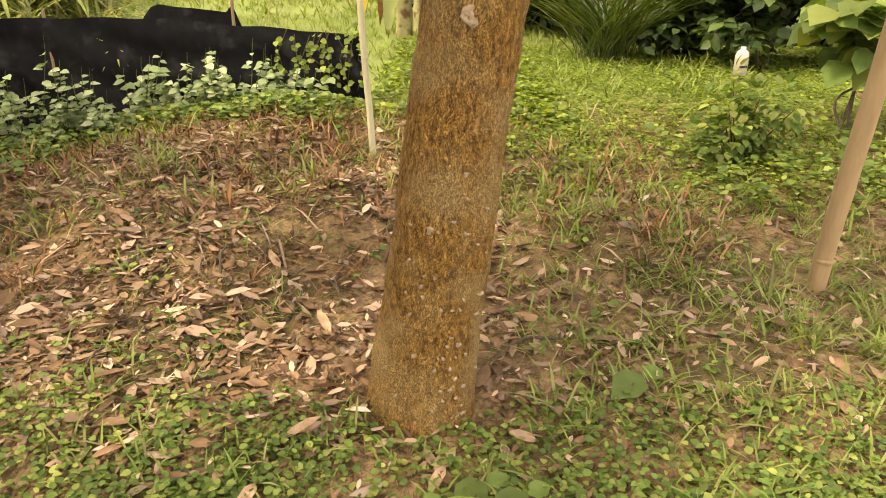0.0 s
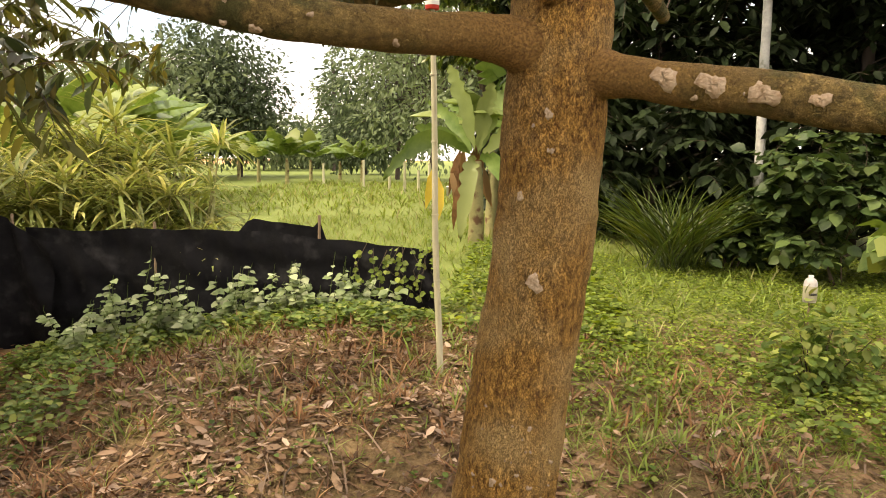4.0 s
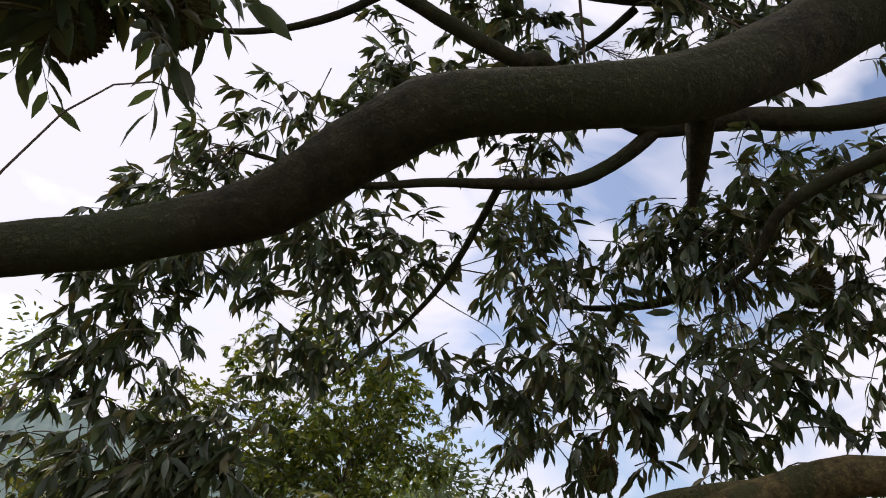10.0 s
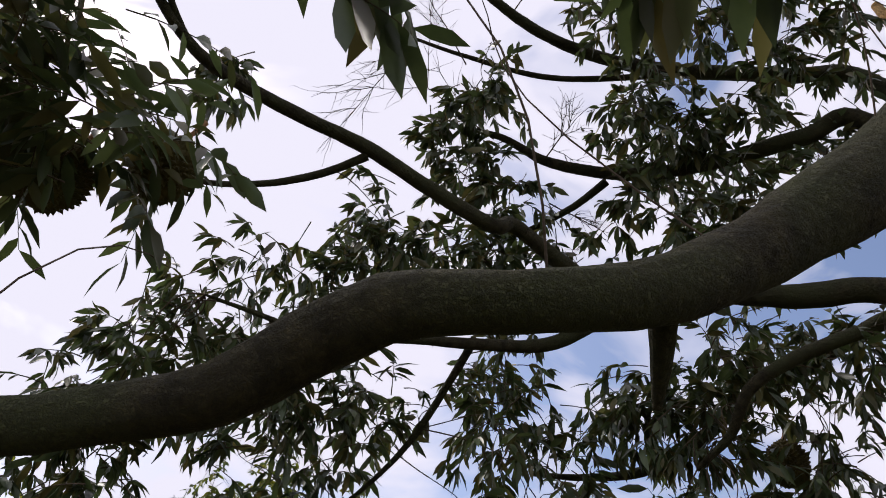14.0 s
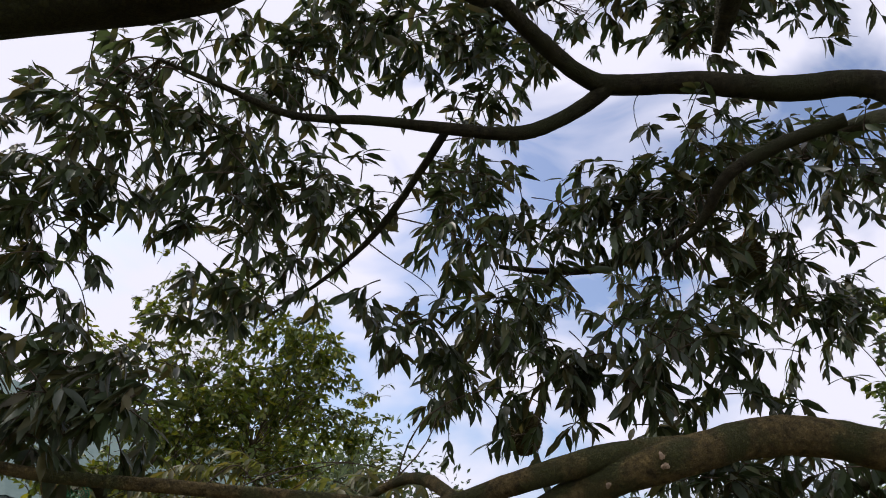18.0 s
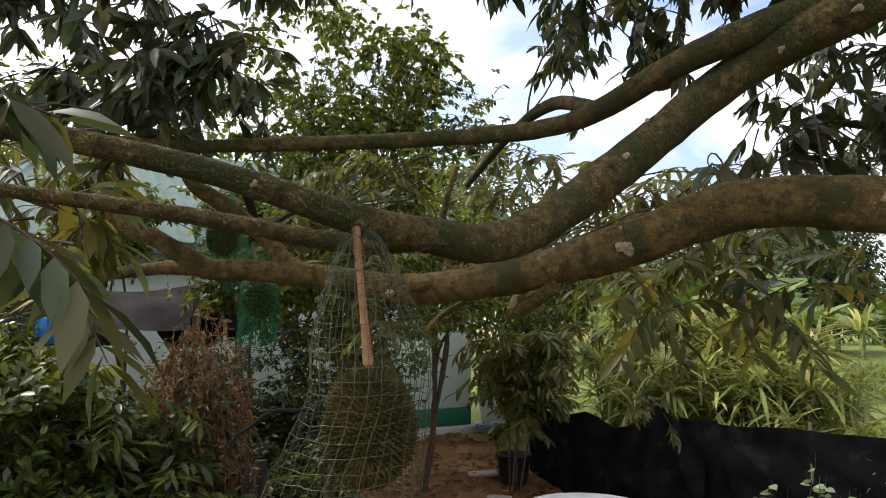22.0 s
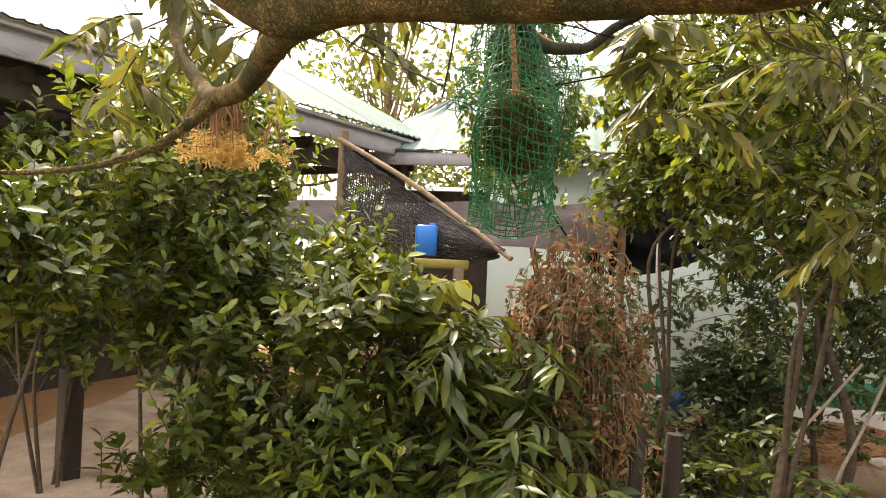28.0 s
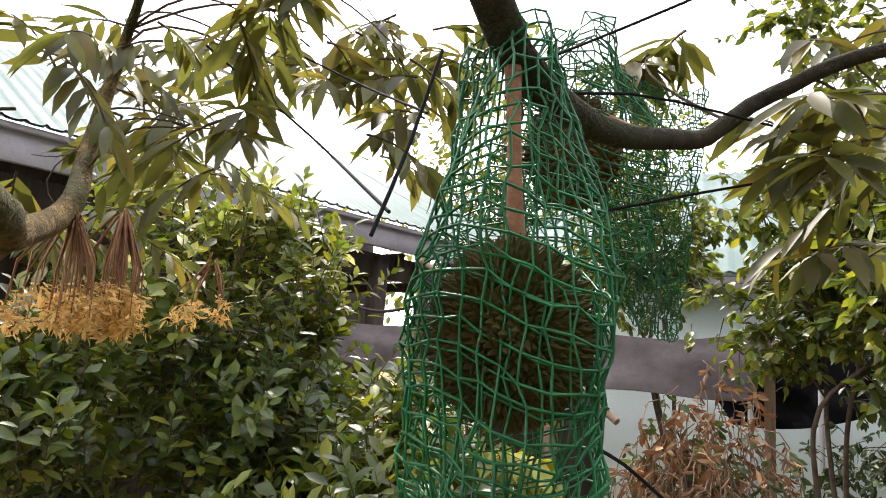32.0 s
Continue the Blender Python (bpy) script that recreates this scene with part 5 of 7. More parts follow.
def bag1(u, v):
    a = 2 * math.pi * u + 0.06 * math.sin(4 * v)
    z = 1.89 - 0.37 * v
    r = 0.014 + 0.062 * min(1, v / 0.4) ** 0.7 + 0.07 * max(0, v - 0.6) + 0.003 * math.sin(5 * a + 6 * v)
    k = min(1, v / 0.5)
    return (-1.295 + 0.05 * k + r * math.cos(a) - 0.05 * max(0, v - 0.55), 0.322 - 0.014 * k + r * math.sin(a) - 0.07 * max(0, v - 0.55), z - 0.008 * math.cos(a + 1))


net("net_bag", bag1, 30, 22, 0.00048, NET_PALE, "pale green plastic net bag tied round a durian fruit", (F1[0], F1[1], 1.54))


def bag2(u, v):
    a = 2 * math.pi * u
    z = 2.065 - 0.362 * v
    r = 0.026 + 0.030 * min(1, v / 0.5) ** 0.8 + 0.006 * math.sin(3 * a + 9 * v)
    k = min(1, v / 0.45)
    r += 0.014 * math.sin(5 * a + 17 * v) * max(0, v - 0.62) * 2
    return (F2[0] + HOFF[0] * (1 - k) + r * math.cos(a), F2[1] + HOFF[1] * (1 - k) + r * math.sin(a) * 1.12, z + 0.012 * math.sin(a * 2 + 5 * v))


net("net_bag", bag2, 28, 26, 0.00095, NET_GREEN, "bright green plastic net bag tied round a durian fruit", (F2[0], F2[1], 1.66), jig=0.0018)


def bag2_inner(u, v):
    x, y, z = bag2(u + 0.017, 0.5 + 0.48 * v)
    c = (F2[0], F2[1])
    return (c[0] + (x - c[0]) * 0.93, c[1] + (y - c[1]) * 0.93, z)


net("net_bag", bag2_inner, 22, 12, 0.0008, NET_GREEN, "inner layer of green plastic netting round a durian fruit", (F2[0], F2[1], 1.66), jig=0.002)


def bag3(u, v):
    a = 2 * math.pi * u
    r = 0.03 + 0.05 * min(1, v / 0.4) ** 0.7 + 0.012 * math.sin(3 * a + 7 * v) + 0.03 * max(0, v - 0.7)
    return (F3[0] + r * math.cos(a) - 0.02, F3[1] + r * math.sin(a) * 1.25, 2.27 - 0.30 * v + 0.018 * math.sin(2 * a + 4 * v))


net("net_bag", bag3, 26, 24, 0.0011, NET_GREEN, "loose green net bag round a fruit behind the hooked limb", (F3[0], F3[1], 1.97), jig=0.003)


def flap(u, v):
    p, q, r_, s = (np.array(a) for a in FLAP)
    c = (p * (1 - u) + q * u) * (1 - v) + (r_ * (1 - u) + s * u) * v
    return c + np.array([0.02 * math.sin(7 * u + 3 * v), 0.0, -0.03 * math.sin(math.pi * u) * v])


net("net_flap", flap, 34, 50, 0.001, NET_GREEN, "loose flap of green plastic netting hanging from a limb", tuple(np.mean(FLAP, axis=0)), closed=False, jig=0.0025)
net("net_flap", lambda u, v: tuple(np.array(flap2_a) + u * np.array(flap2_u) + v * np.array(flap2_v) + np.array([0.02 * math.sin(5 * u), 0.015 * math.sin(6 * v), 0])), 10, 12, 0.0009, NET_GREEN, "crumpled piece of green netting on a durian limb", flap2_a, closed=False, jig=0.004)


# ---- withered flower bunches ----
def flowers(c, n, drop):
    ob = thing("flower_bunch", "bunch of withered brown durian blossoms hanging from a limb", "flowers", c, "withered blossom bunches")
    gs, gf = Geo(), Geo()
    for _ in range(n):
        d = rng.normal(0, 0.030, 3)
        e = np.asarray(c) + (d[0], d[1], -drop * rng.uniform(0.7, 1.1))
        m = (np.asarray(c) + e) / 2 + (d[0] * 0.4, d[1] * 0.4, 0)
        thin(gs, [np.asarray(c) + d * 0.2, m, e], 0.0022)
        k = rng.integers(26, 36)
        leaves(gf, LANCE, e + rng.normal(0, 0.006, (k, 3)), rand_dir(k, -1, 0.3), rand_dir(k), rng.uniform(0.008, 0.018, k))
    put("stalkwork", gs, STALK, ob, kind="stuff")
    put("blossom", gf, FLOWER, ob, "dry orange-brown petals", "stuff")


for c, n, drop in FLOWERS:
    flowers(c, n, drop)

# ---- bamboo pole, stick, bottle ----
pole = thing("bamboo_pole", "thin pale bamboo pole standing upright in the ground", "pole", (-0.367, 3.52, 0.4))
g = Geo()
tube(g, [(-0.365, 3.52, 0.36, 0.018), (-0.372, 3.52, 0.6, 0.0175), (-0.398, 3.52, 1.14, 0.0165), (-0.41, 3.52, 1.8, 0.015), (-0.426, 3.52, 2.36, 0.014)], seg=12, step=0.1, wobble=0.03)
put("shaft", g, BAMBOO, pole)
for z, x in ((0.62, -0.373), (0.95, -0.388), (1.3, -0.402), (1.68, -0.409), (2.02, -0.418)):
    put("node_ring", lathe(Geo(), [(0.0165, -0.006), (0.0195, 0), (0.0165, 0.006)], (x, 3.52, z), 12), BAMBOO, pole)
tin = thing("red_tin", "small red tin with a white band stuck on the pole's top", "tin", (-0.427, 3.52, 2.3))
can = put("can", lathe(Geo(), [(0.0, 0.0), (0.034, 0.0), (0.036, 0.004), (0.036, 0.09), (0.033, 0.094), (0.0, 0.094)], (-0.427, 3.52, 2.34), 20), RED, tin)
put("band", lathe(Geo(), [(0.0365, 0.02), (0.0372, 0.022), (0.0372, 0.045), (0.0365, 0.047)], (-0.427, 3.52, 2.34), 20), WHITE, can)

stick = thing("bamboo_stick", "tan bamboo stick leaning, cut slanting at its foot", "stick", (1.54, 2.5, 0.14))
g = Geo()
tube(g, [(1.52, 2.50, 0.12, 0.036), (1.525, 2.49, 0.4, 0.037), (1.537, 2.48, 0.68, 0.037), (1.547, 2.45, 1.09, 0.036), (1.56, 2.4, 1.8, 0.034)], seg=14, step=0.08, wobble=0.03)
put("shaft", g, BAMBOO_TAN, stick)
for k in (0.30, 0.62, 0.95, 1.35):
    x = 1.52 + 0.028 * (k - 0.12)
    put("node_ring", lathe(Geo(), [(0.036, -0.01), (0.041, 0), (0.036, 0.01)], (x, 2.49, k), 14), BAMBOO_TAN, stick)

bottle = thing("plastic_bottle", "white plastic bottle with a yellowish label on a thin stake", "bottle", (1.79, 4.2, 0.3))
shell = put("body", lathe(Geo(), [(0, 0), (0.036, 0.002), (0.038, 0.02), (0.038, 0.12), (0.03, 0.14), (0.015, 0.15), (0.015, 0.165), (0.0, 0.166)], (1.79, 4.2, 0.76), 20), PLINTH, bottle)
put("label", lathe(Geo(), [(0.0385, 0.012), (0.0392, 0.014), (0.0392, 0.10), (0.0385, 0.102)], (1.79, 4.2, 0.76), 20), BAMBOO, shell, "faded yellow label")
put("print_bar", box(Geo(), (1.79, 4.16, 0.815), (0.045, 0.002, 0.012)), INK, shell)
g = Geo()
tube(g, [(1.79, 4.2, 0.28, 0.006), (1.79, 4.2, 0.78, 0.005)], seg=6)
put("stake", g, WOOD, bottle)

# ---- shade net fence ----
fence = thing("shade_net_fence", "low sagging fence of black shade net on wooden stakes", "fence", (-2.2, 4.9, 0.25))


def curtain(line, mat, name, parent, folds=7.0, sway=0.03, rows=12, label="", fan=None):
    """Cloth along rows of (x, y, bottom, top), with folds."""
    R = np.asarray(line, float)
    s = np.concatenate([[0], np.cumsum(np.linalg.norm(np.diff(R[:, :2], axis=0), axis=1))])
    n = max(8, int(s[-1] / 0.045))
    k = np.linspace(0, s[-1], n)
    X = np.stack([np.interp(k, s, R[:, i]) for i in range(4)], 1)
    tdir = unit(np.gradient(X[:, :2], axis=0))
    nor = np.stack([-tdir[:, 1], tdir[:, 0]], 1)
    V = []
    for j in range(rows):
        f = j / (rows - 1)
        off = sway * (np.sin(folds * k + 1.7 * f) + 0.5 * np.sin(2.3 * folds * k + 4 * f)) * (0.35 + 0.65 * f) + 0.010 * np.sin(31 * k + 9 * f) + 0.012 * np.sin(5 * k + 16 * f + 2 * np.sin(3 * k))
        if fan is not None:
            off = off * 0.4 + 0.075 * np.sin(13 * np.arctan2(k - fan, 0.25 + f)) * (0.25 + 0.75 * f) * np.exp(-((k - fan) / 0.9) ** 2)
        V.append(np.column_stack([X[:, :2] + nor * off[:, None], X[:, 3] + (X[:, 2] - X[:, 3]) * f + 0.006 * np.sin(11 * k) * (1 - f)]))
    V = np.array(V)
    front = V.reshape(-1, 3)
    i = np.arange(rows - 1)[:, None] * n + np.arange(n - 1)[None]
    Q = np.stack([i, i + 1, i + 1 + n, i + n], -1).reshape(-1, 4)
    g = Geo().quads(front, Q)
    back = (V + np.concatenate([nor * 0.003, np.zeros((n, 1))], 1)[None]).reshape(-1, 3)
    g.quads(back, Q[:, ::-1])
    return put(name, g, mat, parent, label)


curtain([(-0.55, 5.0, 0.30, 0.90), (-0.85, 5.06, 0.30, 0.93), (-1.35, 5.1, 0.28, 0.96), (-2.0, 5.08, 0.24, 1.02), (-2.8, 5.0, 0.16, 1.03), (-3.4, 4.92, 0.10, 1.01), (-3.75, 4.86, 0.06, 1.04)], SHADE_NET, "net_panel", fence, 7, 0.035, 16)
curtain([(-3.50, 4.80, 0.03, 0.93), (-3.66, 4.78, 0.03, 0.98), (-3.80, 4.76, 0.03, 1.10), (-3.88, 4.76, 0.03, 1.14), (-3.97, 4.76, 0.03, 1.05), (-4.15, 4.80, 0.04, 0.93), (-4.35, 4.84, 0.05, 0.88), (-4.6, 4.92, 0.06, 0.93), (-4.8, 4.97, 0.06, 0.97), (-5.2, 5.05, 0.1, 0.90), (-5.7, 5.15, 0.15, 0.93)], SHADE_NET, "net_drape", fence, 11, 0.05, 18, "black net gathered in folds", 0.36)
curtain([(-1.44, 5.14, 0.45, 0.952), (-1.46, 5.14, 0.45, 1.14), (-1.54, 5.14, 0.45, 1.05), (-1.8, 5.14, 0.45, 1.09), (-2.06, 5.14, 0.45, 1.11), (-2.18, 5.14, 0.45, 0.971)], SHADE_NET, "net_overlap", fence, 8, 0.02, 8)
for x, y, z0, z1 in ((-0.56, 5.02, 0.25, 0.95), (-1.5, 5.12, 0.22, 1.15), (-2.8, 5.03, 0.1, 1.08), (-3.84, 4.83, 0.0, 1.14), (-4.7, 4.98, 0.0, 0.97), (-5.7, 5.18, 0.1, 0.95)):
    g = Geo()
    tube(g, [(x, y, z0, 0.014), (x + 0.01, y, z1, 0.012)], seg=8)
    put("stake", g, WOOD, fence)

vine = thing("fence_vine", "thin vine with small green leaves hanging on black net", "vine", (-0.8, 4.98, 0.6))
gs, gl_ = Geo(), Geo()
for _ in range(16):
    x = rng.uniform(-1.25, -0.55)
    z1 = rng.uniform(0.85, 1.0)
    pts = np.array([(x, 4.97, z1), (x + rng.normal(0, 0.06), 4.94, z1 - 0.15), (x + rng.normal(0, 0.1), 4.93, z1 - rng.uniform(0.2, 0.5))])
    thin(gs, pts, 0.003, 4)
    k = 9
    f_ = rng.uniform(0, 1, k)
    pos = np.stack([np.interp(f_, (0, 0.5, 1), pts[:, j]) for j in range(3)], 1)
    leaves(gl_, ROUND, pos, rand_dir(k, -0.8, 0.2) + (0, -0.4, 0), (0, -1, 0.4), rng.uniform(0.03, 0.06, k))
put("vine_growth", gs, TWIG, vine, kind="stuff")
put("foliage", gl_, COVER, vine, kind="stuff")

# ---- concrete ring tank ----
DX, DY = -3.47, 3.40
tank = thing("concrete_ring_tank", "round concrete well ring with a pale cement lid, earth-stained below", "tank", (DX, DY, -0.12))
ring = put("ring", lathe(Geo(), [(0.37, -0.2), (0.43, -0.2), (0.432, 0.1), (0.43, 0.4), (0.43, 0.575), (0.37, 0.575)], (DX, DY, 0), 56, 0.003), CONCRETE, tank)
lid = put("lid", lathe(Geo(), [(0.0, 0.575), (0.43, 0.575), (0.438, 0.577), (0.440, 0.582), (0.440, 0.597), (0.434, 0.603), (0.2, 0.606), (0.028, 0.607), (0.026, 0.59), (0.0, 0.588)], (DX, DY, 0), 64, 0.002), LID, tank, "pale cement lid with a small dark hole")
put("hole_plug", lathe(Geo(), [(0.0, 0.600), (0.02, 0.600), (0.022, 0.596), (0.025, 0.59)], (DX, DY, 0), 16), INK, lid)
put("lid_seam", lathe(Geo(), [(0.431, 0.560), (0.4345, 0.561), (0.4345, 0.573), (0.431, 0.574)], (DX, DY, 0), 56), DARK_WOOD, ring, "dark seam under the lid")

# ---- house ----
W0, W1 = np.array((-7.02, 5.46)), np.array((-7.70, 0.93))
wd = (W1 - W0) / np.linalg.norm(W1 - W0)
wn2 = np.array((-wd[1], wd[0]))
if wn2[0] < 0:
    wn2 = -wn2
WANG = math.degrees(math.atan2(wd[1], wd[0]))
WLEN = float(np.linalg.norm(W1 - W0))
house = thing("house", "mint-painted house with a green base stripe and pale metal roof", "house", (float(W0[0]), float(W0[1]), 0.4))
mid = (W0 + W1) / 2


def wall_box(a, b, z0, z1, depth, out):
    """A slab along the house front between two distances from its corner."""
    c = W0 + wd * (a + b) / 2 + wn2 * (out - depth / 2)
    return box(Geo(), (c[0], c[1], (z0 + z1) / 2), (b - a, depth, z1 - z0), WANG, bev=0.008)


front = put("wall", wall_box(0.0, WLEN, 0.57, 2.62, 0.16, 0.0), MINT, house)
put("base_stripe", wall_box(0.004, WLEN - 0.004, 0.572, 0.785, 0.012, 0.009), GREEN_PAINT, front, "dark green painted stripe")
put("plinth", wall_box(-0.08, WLEN, 0.2, 0.568, 0.30, 0.14), PLINTH, house)
put("side_wall", box(Geo(), (W0[0] - wn2[0] * 1.6 - wd[0] * 0.0, W0[1] - wn2[1] * 1.6, 1.55), (0.14, 3.0, 2.1), WANG, bev=0.008), MINT, house)
put("back_wall", wall_box(-0.0, WLEN + 3.0, 0.3, 2.62, 0.14, -3.2), MINT, house)


def roofing(a0, a1, z_eave, rise, out, deep, mat, name, parent, waves):
    """Ribbed sheets from the eave back and up."""
    n = waves * 8
    k = np.linspace(a0, a1, n)
    rib = 0.012 * np.maximum(0, np.sin(k / (a1 - a0) * waves * 2 * math.pi)) ** 3
    V = []
    for f in np.linspace(0, 1, 5):
        kk = np.minimum(k, WLEN + 1.35 - 1.5 * f)
        c = W0[None] + wd[None] * kk[:, None] + wn2[None] * (out - deep * f)
        V.append(np.column_stack([c, z_eave + rise * f + rib]))
    V = np.array(V).reshape(-1, 3)
    i = np.arange(4)[:, None] * n + np.arange(n - 1)[None]
    Q = np.stack([i, i + 1, i + 1 + n, i + n], -1).reshape(-1, 4)
    g = Geo().quads(V, Q).quads(V - (0, 0, 0.012), Q[:, ::-1])
    return put(name, g, mat, parent)


for c in range(6):
    roofing(-0.6 + c * (WLEN + 2.0) / 6, -0.6 + (c + 1) * (WLEN + 2.0) / 6, 2.58 + 0.002 * (c % 2), 1.75, 0.25, 3.6, ROOF_SHEET, "roof_sheet", house, 6)
put("fascia", wall_box(-0.6, WLEN + 1.4, 2.45, 2.56, 0.03, 0.23), ROOF_GREY, house)
# solid dark panel in place of the shade inside the opening
put("door_shade_panel", wall_box(WLEN + 0.02, WLEN + 1.1, 0.45, 2.3, 0.05, -0.5), DARK_WOOD, house, "dark panel standing for the shaded opening")
put("cement_sheet", box(Geo(), (W0[0] + 0.12, W0[1] + 0.33, 0.66), (0.05, 0.5, 0.62), WANG - 84, 0, 14, bev=0.01), PLINTH, thing("cement_sheet_stack", "pale cement sheet leaning by the house corner", "sheet", (W0[0] + 0.1, W0[1] + 0.33, 0.4)))

# ---- open shed with a low eave ----
E0, E1 = np.array((-3.6, -2.28)), np.array((-8.05, 0.30))
ed = (E1 - E0) / np.linalg.norm(E1 - E0)
eb = np.array((-ed[1], ed[0]))
if eb[1] > 0:
    eb = -eb
EANG, ELEN = math.degrees(math.atan2(ed[1], ed[0])), float(np.linalg.norm(E1 - E0))
shed = thing("open_shed", "open dark shed with pale ribbed roofing and grey fascia", "shed", (float(E0[0]), float(E0[1]), 0.3))


def shed_box(a, b, z0, z1, depth, back):
    c = E0 + ed * (a + b) / 2 + eb * (back + depth / 2)
    return box(Geo(), (c[0], c[1], (z0 + z1) / 2), (b - a, depth, z1 - z0), EANG, bev=0.006)


n = 60 * 6
k = np.linspace(-0.5, ELEN + 0.1, n)
rib = 0.014 * np.maximum(0, np.sin(k * 60 / ELEN * 2 * math.pi)) ** 3
V = np.array([np.column_stack([E0[None] + ed[None] * k[:, None] + eb[None] * (3.4 * f - 0.10), 2.70 + np.minimum(1.75 * f, 0.90 + 0.25 * (1 - f)) + 0.02 * k / ELEN + rib]) for f in np.linspace(0, 1, 6)]).reshape(-1, 3)
i = np.arange(5)[:, None] * n + np.arange(n - 1)[None]
Q = np.stack([i, i + 1, i + 1 + n, i + n], -1).reshape(-1, 4)
V = V.reshape(6, n, 3)
for c in range(6):
    W = V[:, c * 60:min(n, c * 60 + 61)] + (0, 0, 0.002 * (c % 2))
    m = W.shape[1]
    i = np.arange(5)[:, None] * m + np.arange(m - 1)[None]
    Q = np.stack([i, i + 1, i + 1 + m, i + m], -1).reshape(-1, 4)
    W = W.reshape(-1, 3)
    put("roof_sheet", Geo().quads(W, Q).quads(W - (0, 0, 0.012), Q[:, ::-1]), ROOF_SHEET, shed)
put("fascia", shed_box(-0.5, ELEN + 0.1, 2.53, 2.68, 0.03, -0.04), ROOF_GREY, shed)
put("fascia_lip", shed_box(-0.5, ELEN + 0.1, 2.665, 2.695, 0.05, -0.08), ROOF_GREY, shed)
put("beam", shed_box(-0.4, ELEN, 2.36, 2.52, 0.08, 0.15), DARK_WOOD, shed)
# added wall, coloured dark for the shade under the roof
put("back_wall", shed_box(-0.5, ELEN + 0.5, 0.2, 3.2, 0.1, 2.6), DARK_WOOD, shed, "back wall in a dark colour standing for the shaded interior")
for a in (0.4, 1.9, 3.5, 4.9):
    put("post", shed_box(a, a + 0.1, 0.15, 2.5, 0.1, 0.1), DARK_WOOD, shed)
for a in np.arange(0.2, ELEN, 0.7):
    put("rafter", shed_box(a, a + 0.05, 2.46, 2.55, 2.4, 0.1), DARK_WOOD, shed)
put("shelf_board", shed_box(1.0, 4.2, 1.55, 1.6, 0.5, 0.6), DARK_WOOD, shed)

# added pale slab, so the ground before the shed reads as sunlit
apron = Geo()
ax_, ay_ = np.meshgrid(np.linspace(-7.6, -4.9, 28), np.linspace(-2.2, -0.2, 22))
edge_ = 0.03 * np.sin(3.1 * ax_) + 0.02 * np.sin(7 * ay_ + 2 * ax_)
az_ = ground_z(ax_, ay_) + 0.045 + 0.004 * np.sin(9 * ax_) * np.sin(8 * ay_)
ai_ = np.arange(21)[:, None] * 28 + np.arange(27)[None]
aq_ = np.stack([ai_, ai_ + 1, ai_ + 29, ai_ + 28], -1).reshape(-1, 4)
av_ = np.stack([ax_, ay_ + edge_, az_], -1).reshape(-1, 3)
apron.quads(av_, aq_).quads(av_ - (0, 0, 0.07), aq_[:, ::-1])
apron.make("pavement", SUNLIT_TAN, label="pale slab coloured as sunlit ground in front of the shed", kind="structure", category="pavement")

# ---- net frame in front of the shed ----
frame_post = thing("net_post", "weathered wooden post with a slanting brace, carrying grey shade net", "frame", (-5.68, -0.03, 0.3))
g = Geo()
tube(g, [(-5.70, -0.01, 0.25, 0.034), (-5.685, -0.03, 1.2, 0.031), (-5.67, -0.03, 2.38, 0.028)], seg=10, wobble=0.04)
put("post", g, WOOD, frame_post)
g = Geo()
tube(g, [(-5.66, -0.05, 2.33, 0.016), (-5.2, 0.45, 2.02, 0.015), (-4.75, 0.93, 1.66, 0.013)], seg=8, wobble=0.04)
put("brace", g, WOOD, frame_post)
g = Geo()
tube(g, [(-5.95, -0.6, 2.12, 0.008), (-5.8, -0.3, 2.06, 0.008), (-5.66, -0.02, 2.10, 0.007)], seg=8, wobble=0.04)
put("cross_bar", g, DARK_WOOD, frame_post)


def cloth(corners, mat, name, parent, nx=26, ny=14, sag=0.1, rip=0.02, label=""):
    """A sagging sheet over four corners, with ripples."""
    p, q, r, s = (np.array(c, float) for c in corners)
    nor = unit(np.cross(q - p, s - p))
    V = []
    for v in np.linspace(0, 1, ny):
        for u in np.linspace(0, 1, nx):
            c = (p * (1 - u) + q * u) * (1 - v) + (s * (1 - u) + r * u) * v
            V.append(c + (0, 0, -sag * math.sin(math.pi * u)) + nor * rip * (math.sin(9 * u + 5 * v) + 0.6 * math.sin(17 * u - 8 * v)))
    V = np.array(V)
    i = np.arange(ny - 1)[:, None] * nx + np.arange(nx - 1)[None]
    Q = np.stack([i, i + 1, i + 1 + nx, i + nx], -1).reshape(-1, 4)
    return put(name, Geo().quads(V, Q).quads(V - nor * 0.004, Q[:, ::-1]), mat, parent, label)



def slack(u, v):
    p, q, r_, s_ = (np.array(a) for a in ((-5.66, -0.04, 2.30), (-4.80, 0.9, 1.70), (-4.9, 0.85, 1.66), (-5.7, 0.0, 1.74)))
    c = (p * (1 - u) + q * u) * (1 - v) + (s_ * (1 - u) + r_ * u) * v
    return c + np.array([0.03 * math.sin(8 * u + 4 * v), 0.02 * math.sin(6 * v + 3 * u), -0.06 * math.sin(math.pi * u) * (0.4 + v)])


net("shade_net_sheet", slack, 64, 34, 0.0042, NET_DARK, "grey shade net slung from a wooden post and its brace", (-5.25, 0.42, 1.7), closed=False, jig=0.003)
hang = thing("grey_shade_cloth", "grey shade cloth sagging on a line across the yard", "cloth", (-6.1, 0.9, 0.3))
cloth([(-6.3, -0.9, 2.05), (-6.2, 1.75, 2.10), (-6.0, 1.65, 1.76), (-6.0, -0.8, 1.80)], GREY_NET, "cloth", hang, sag=0.07, rip=0.022)
g = Geo()
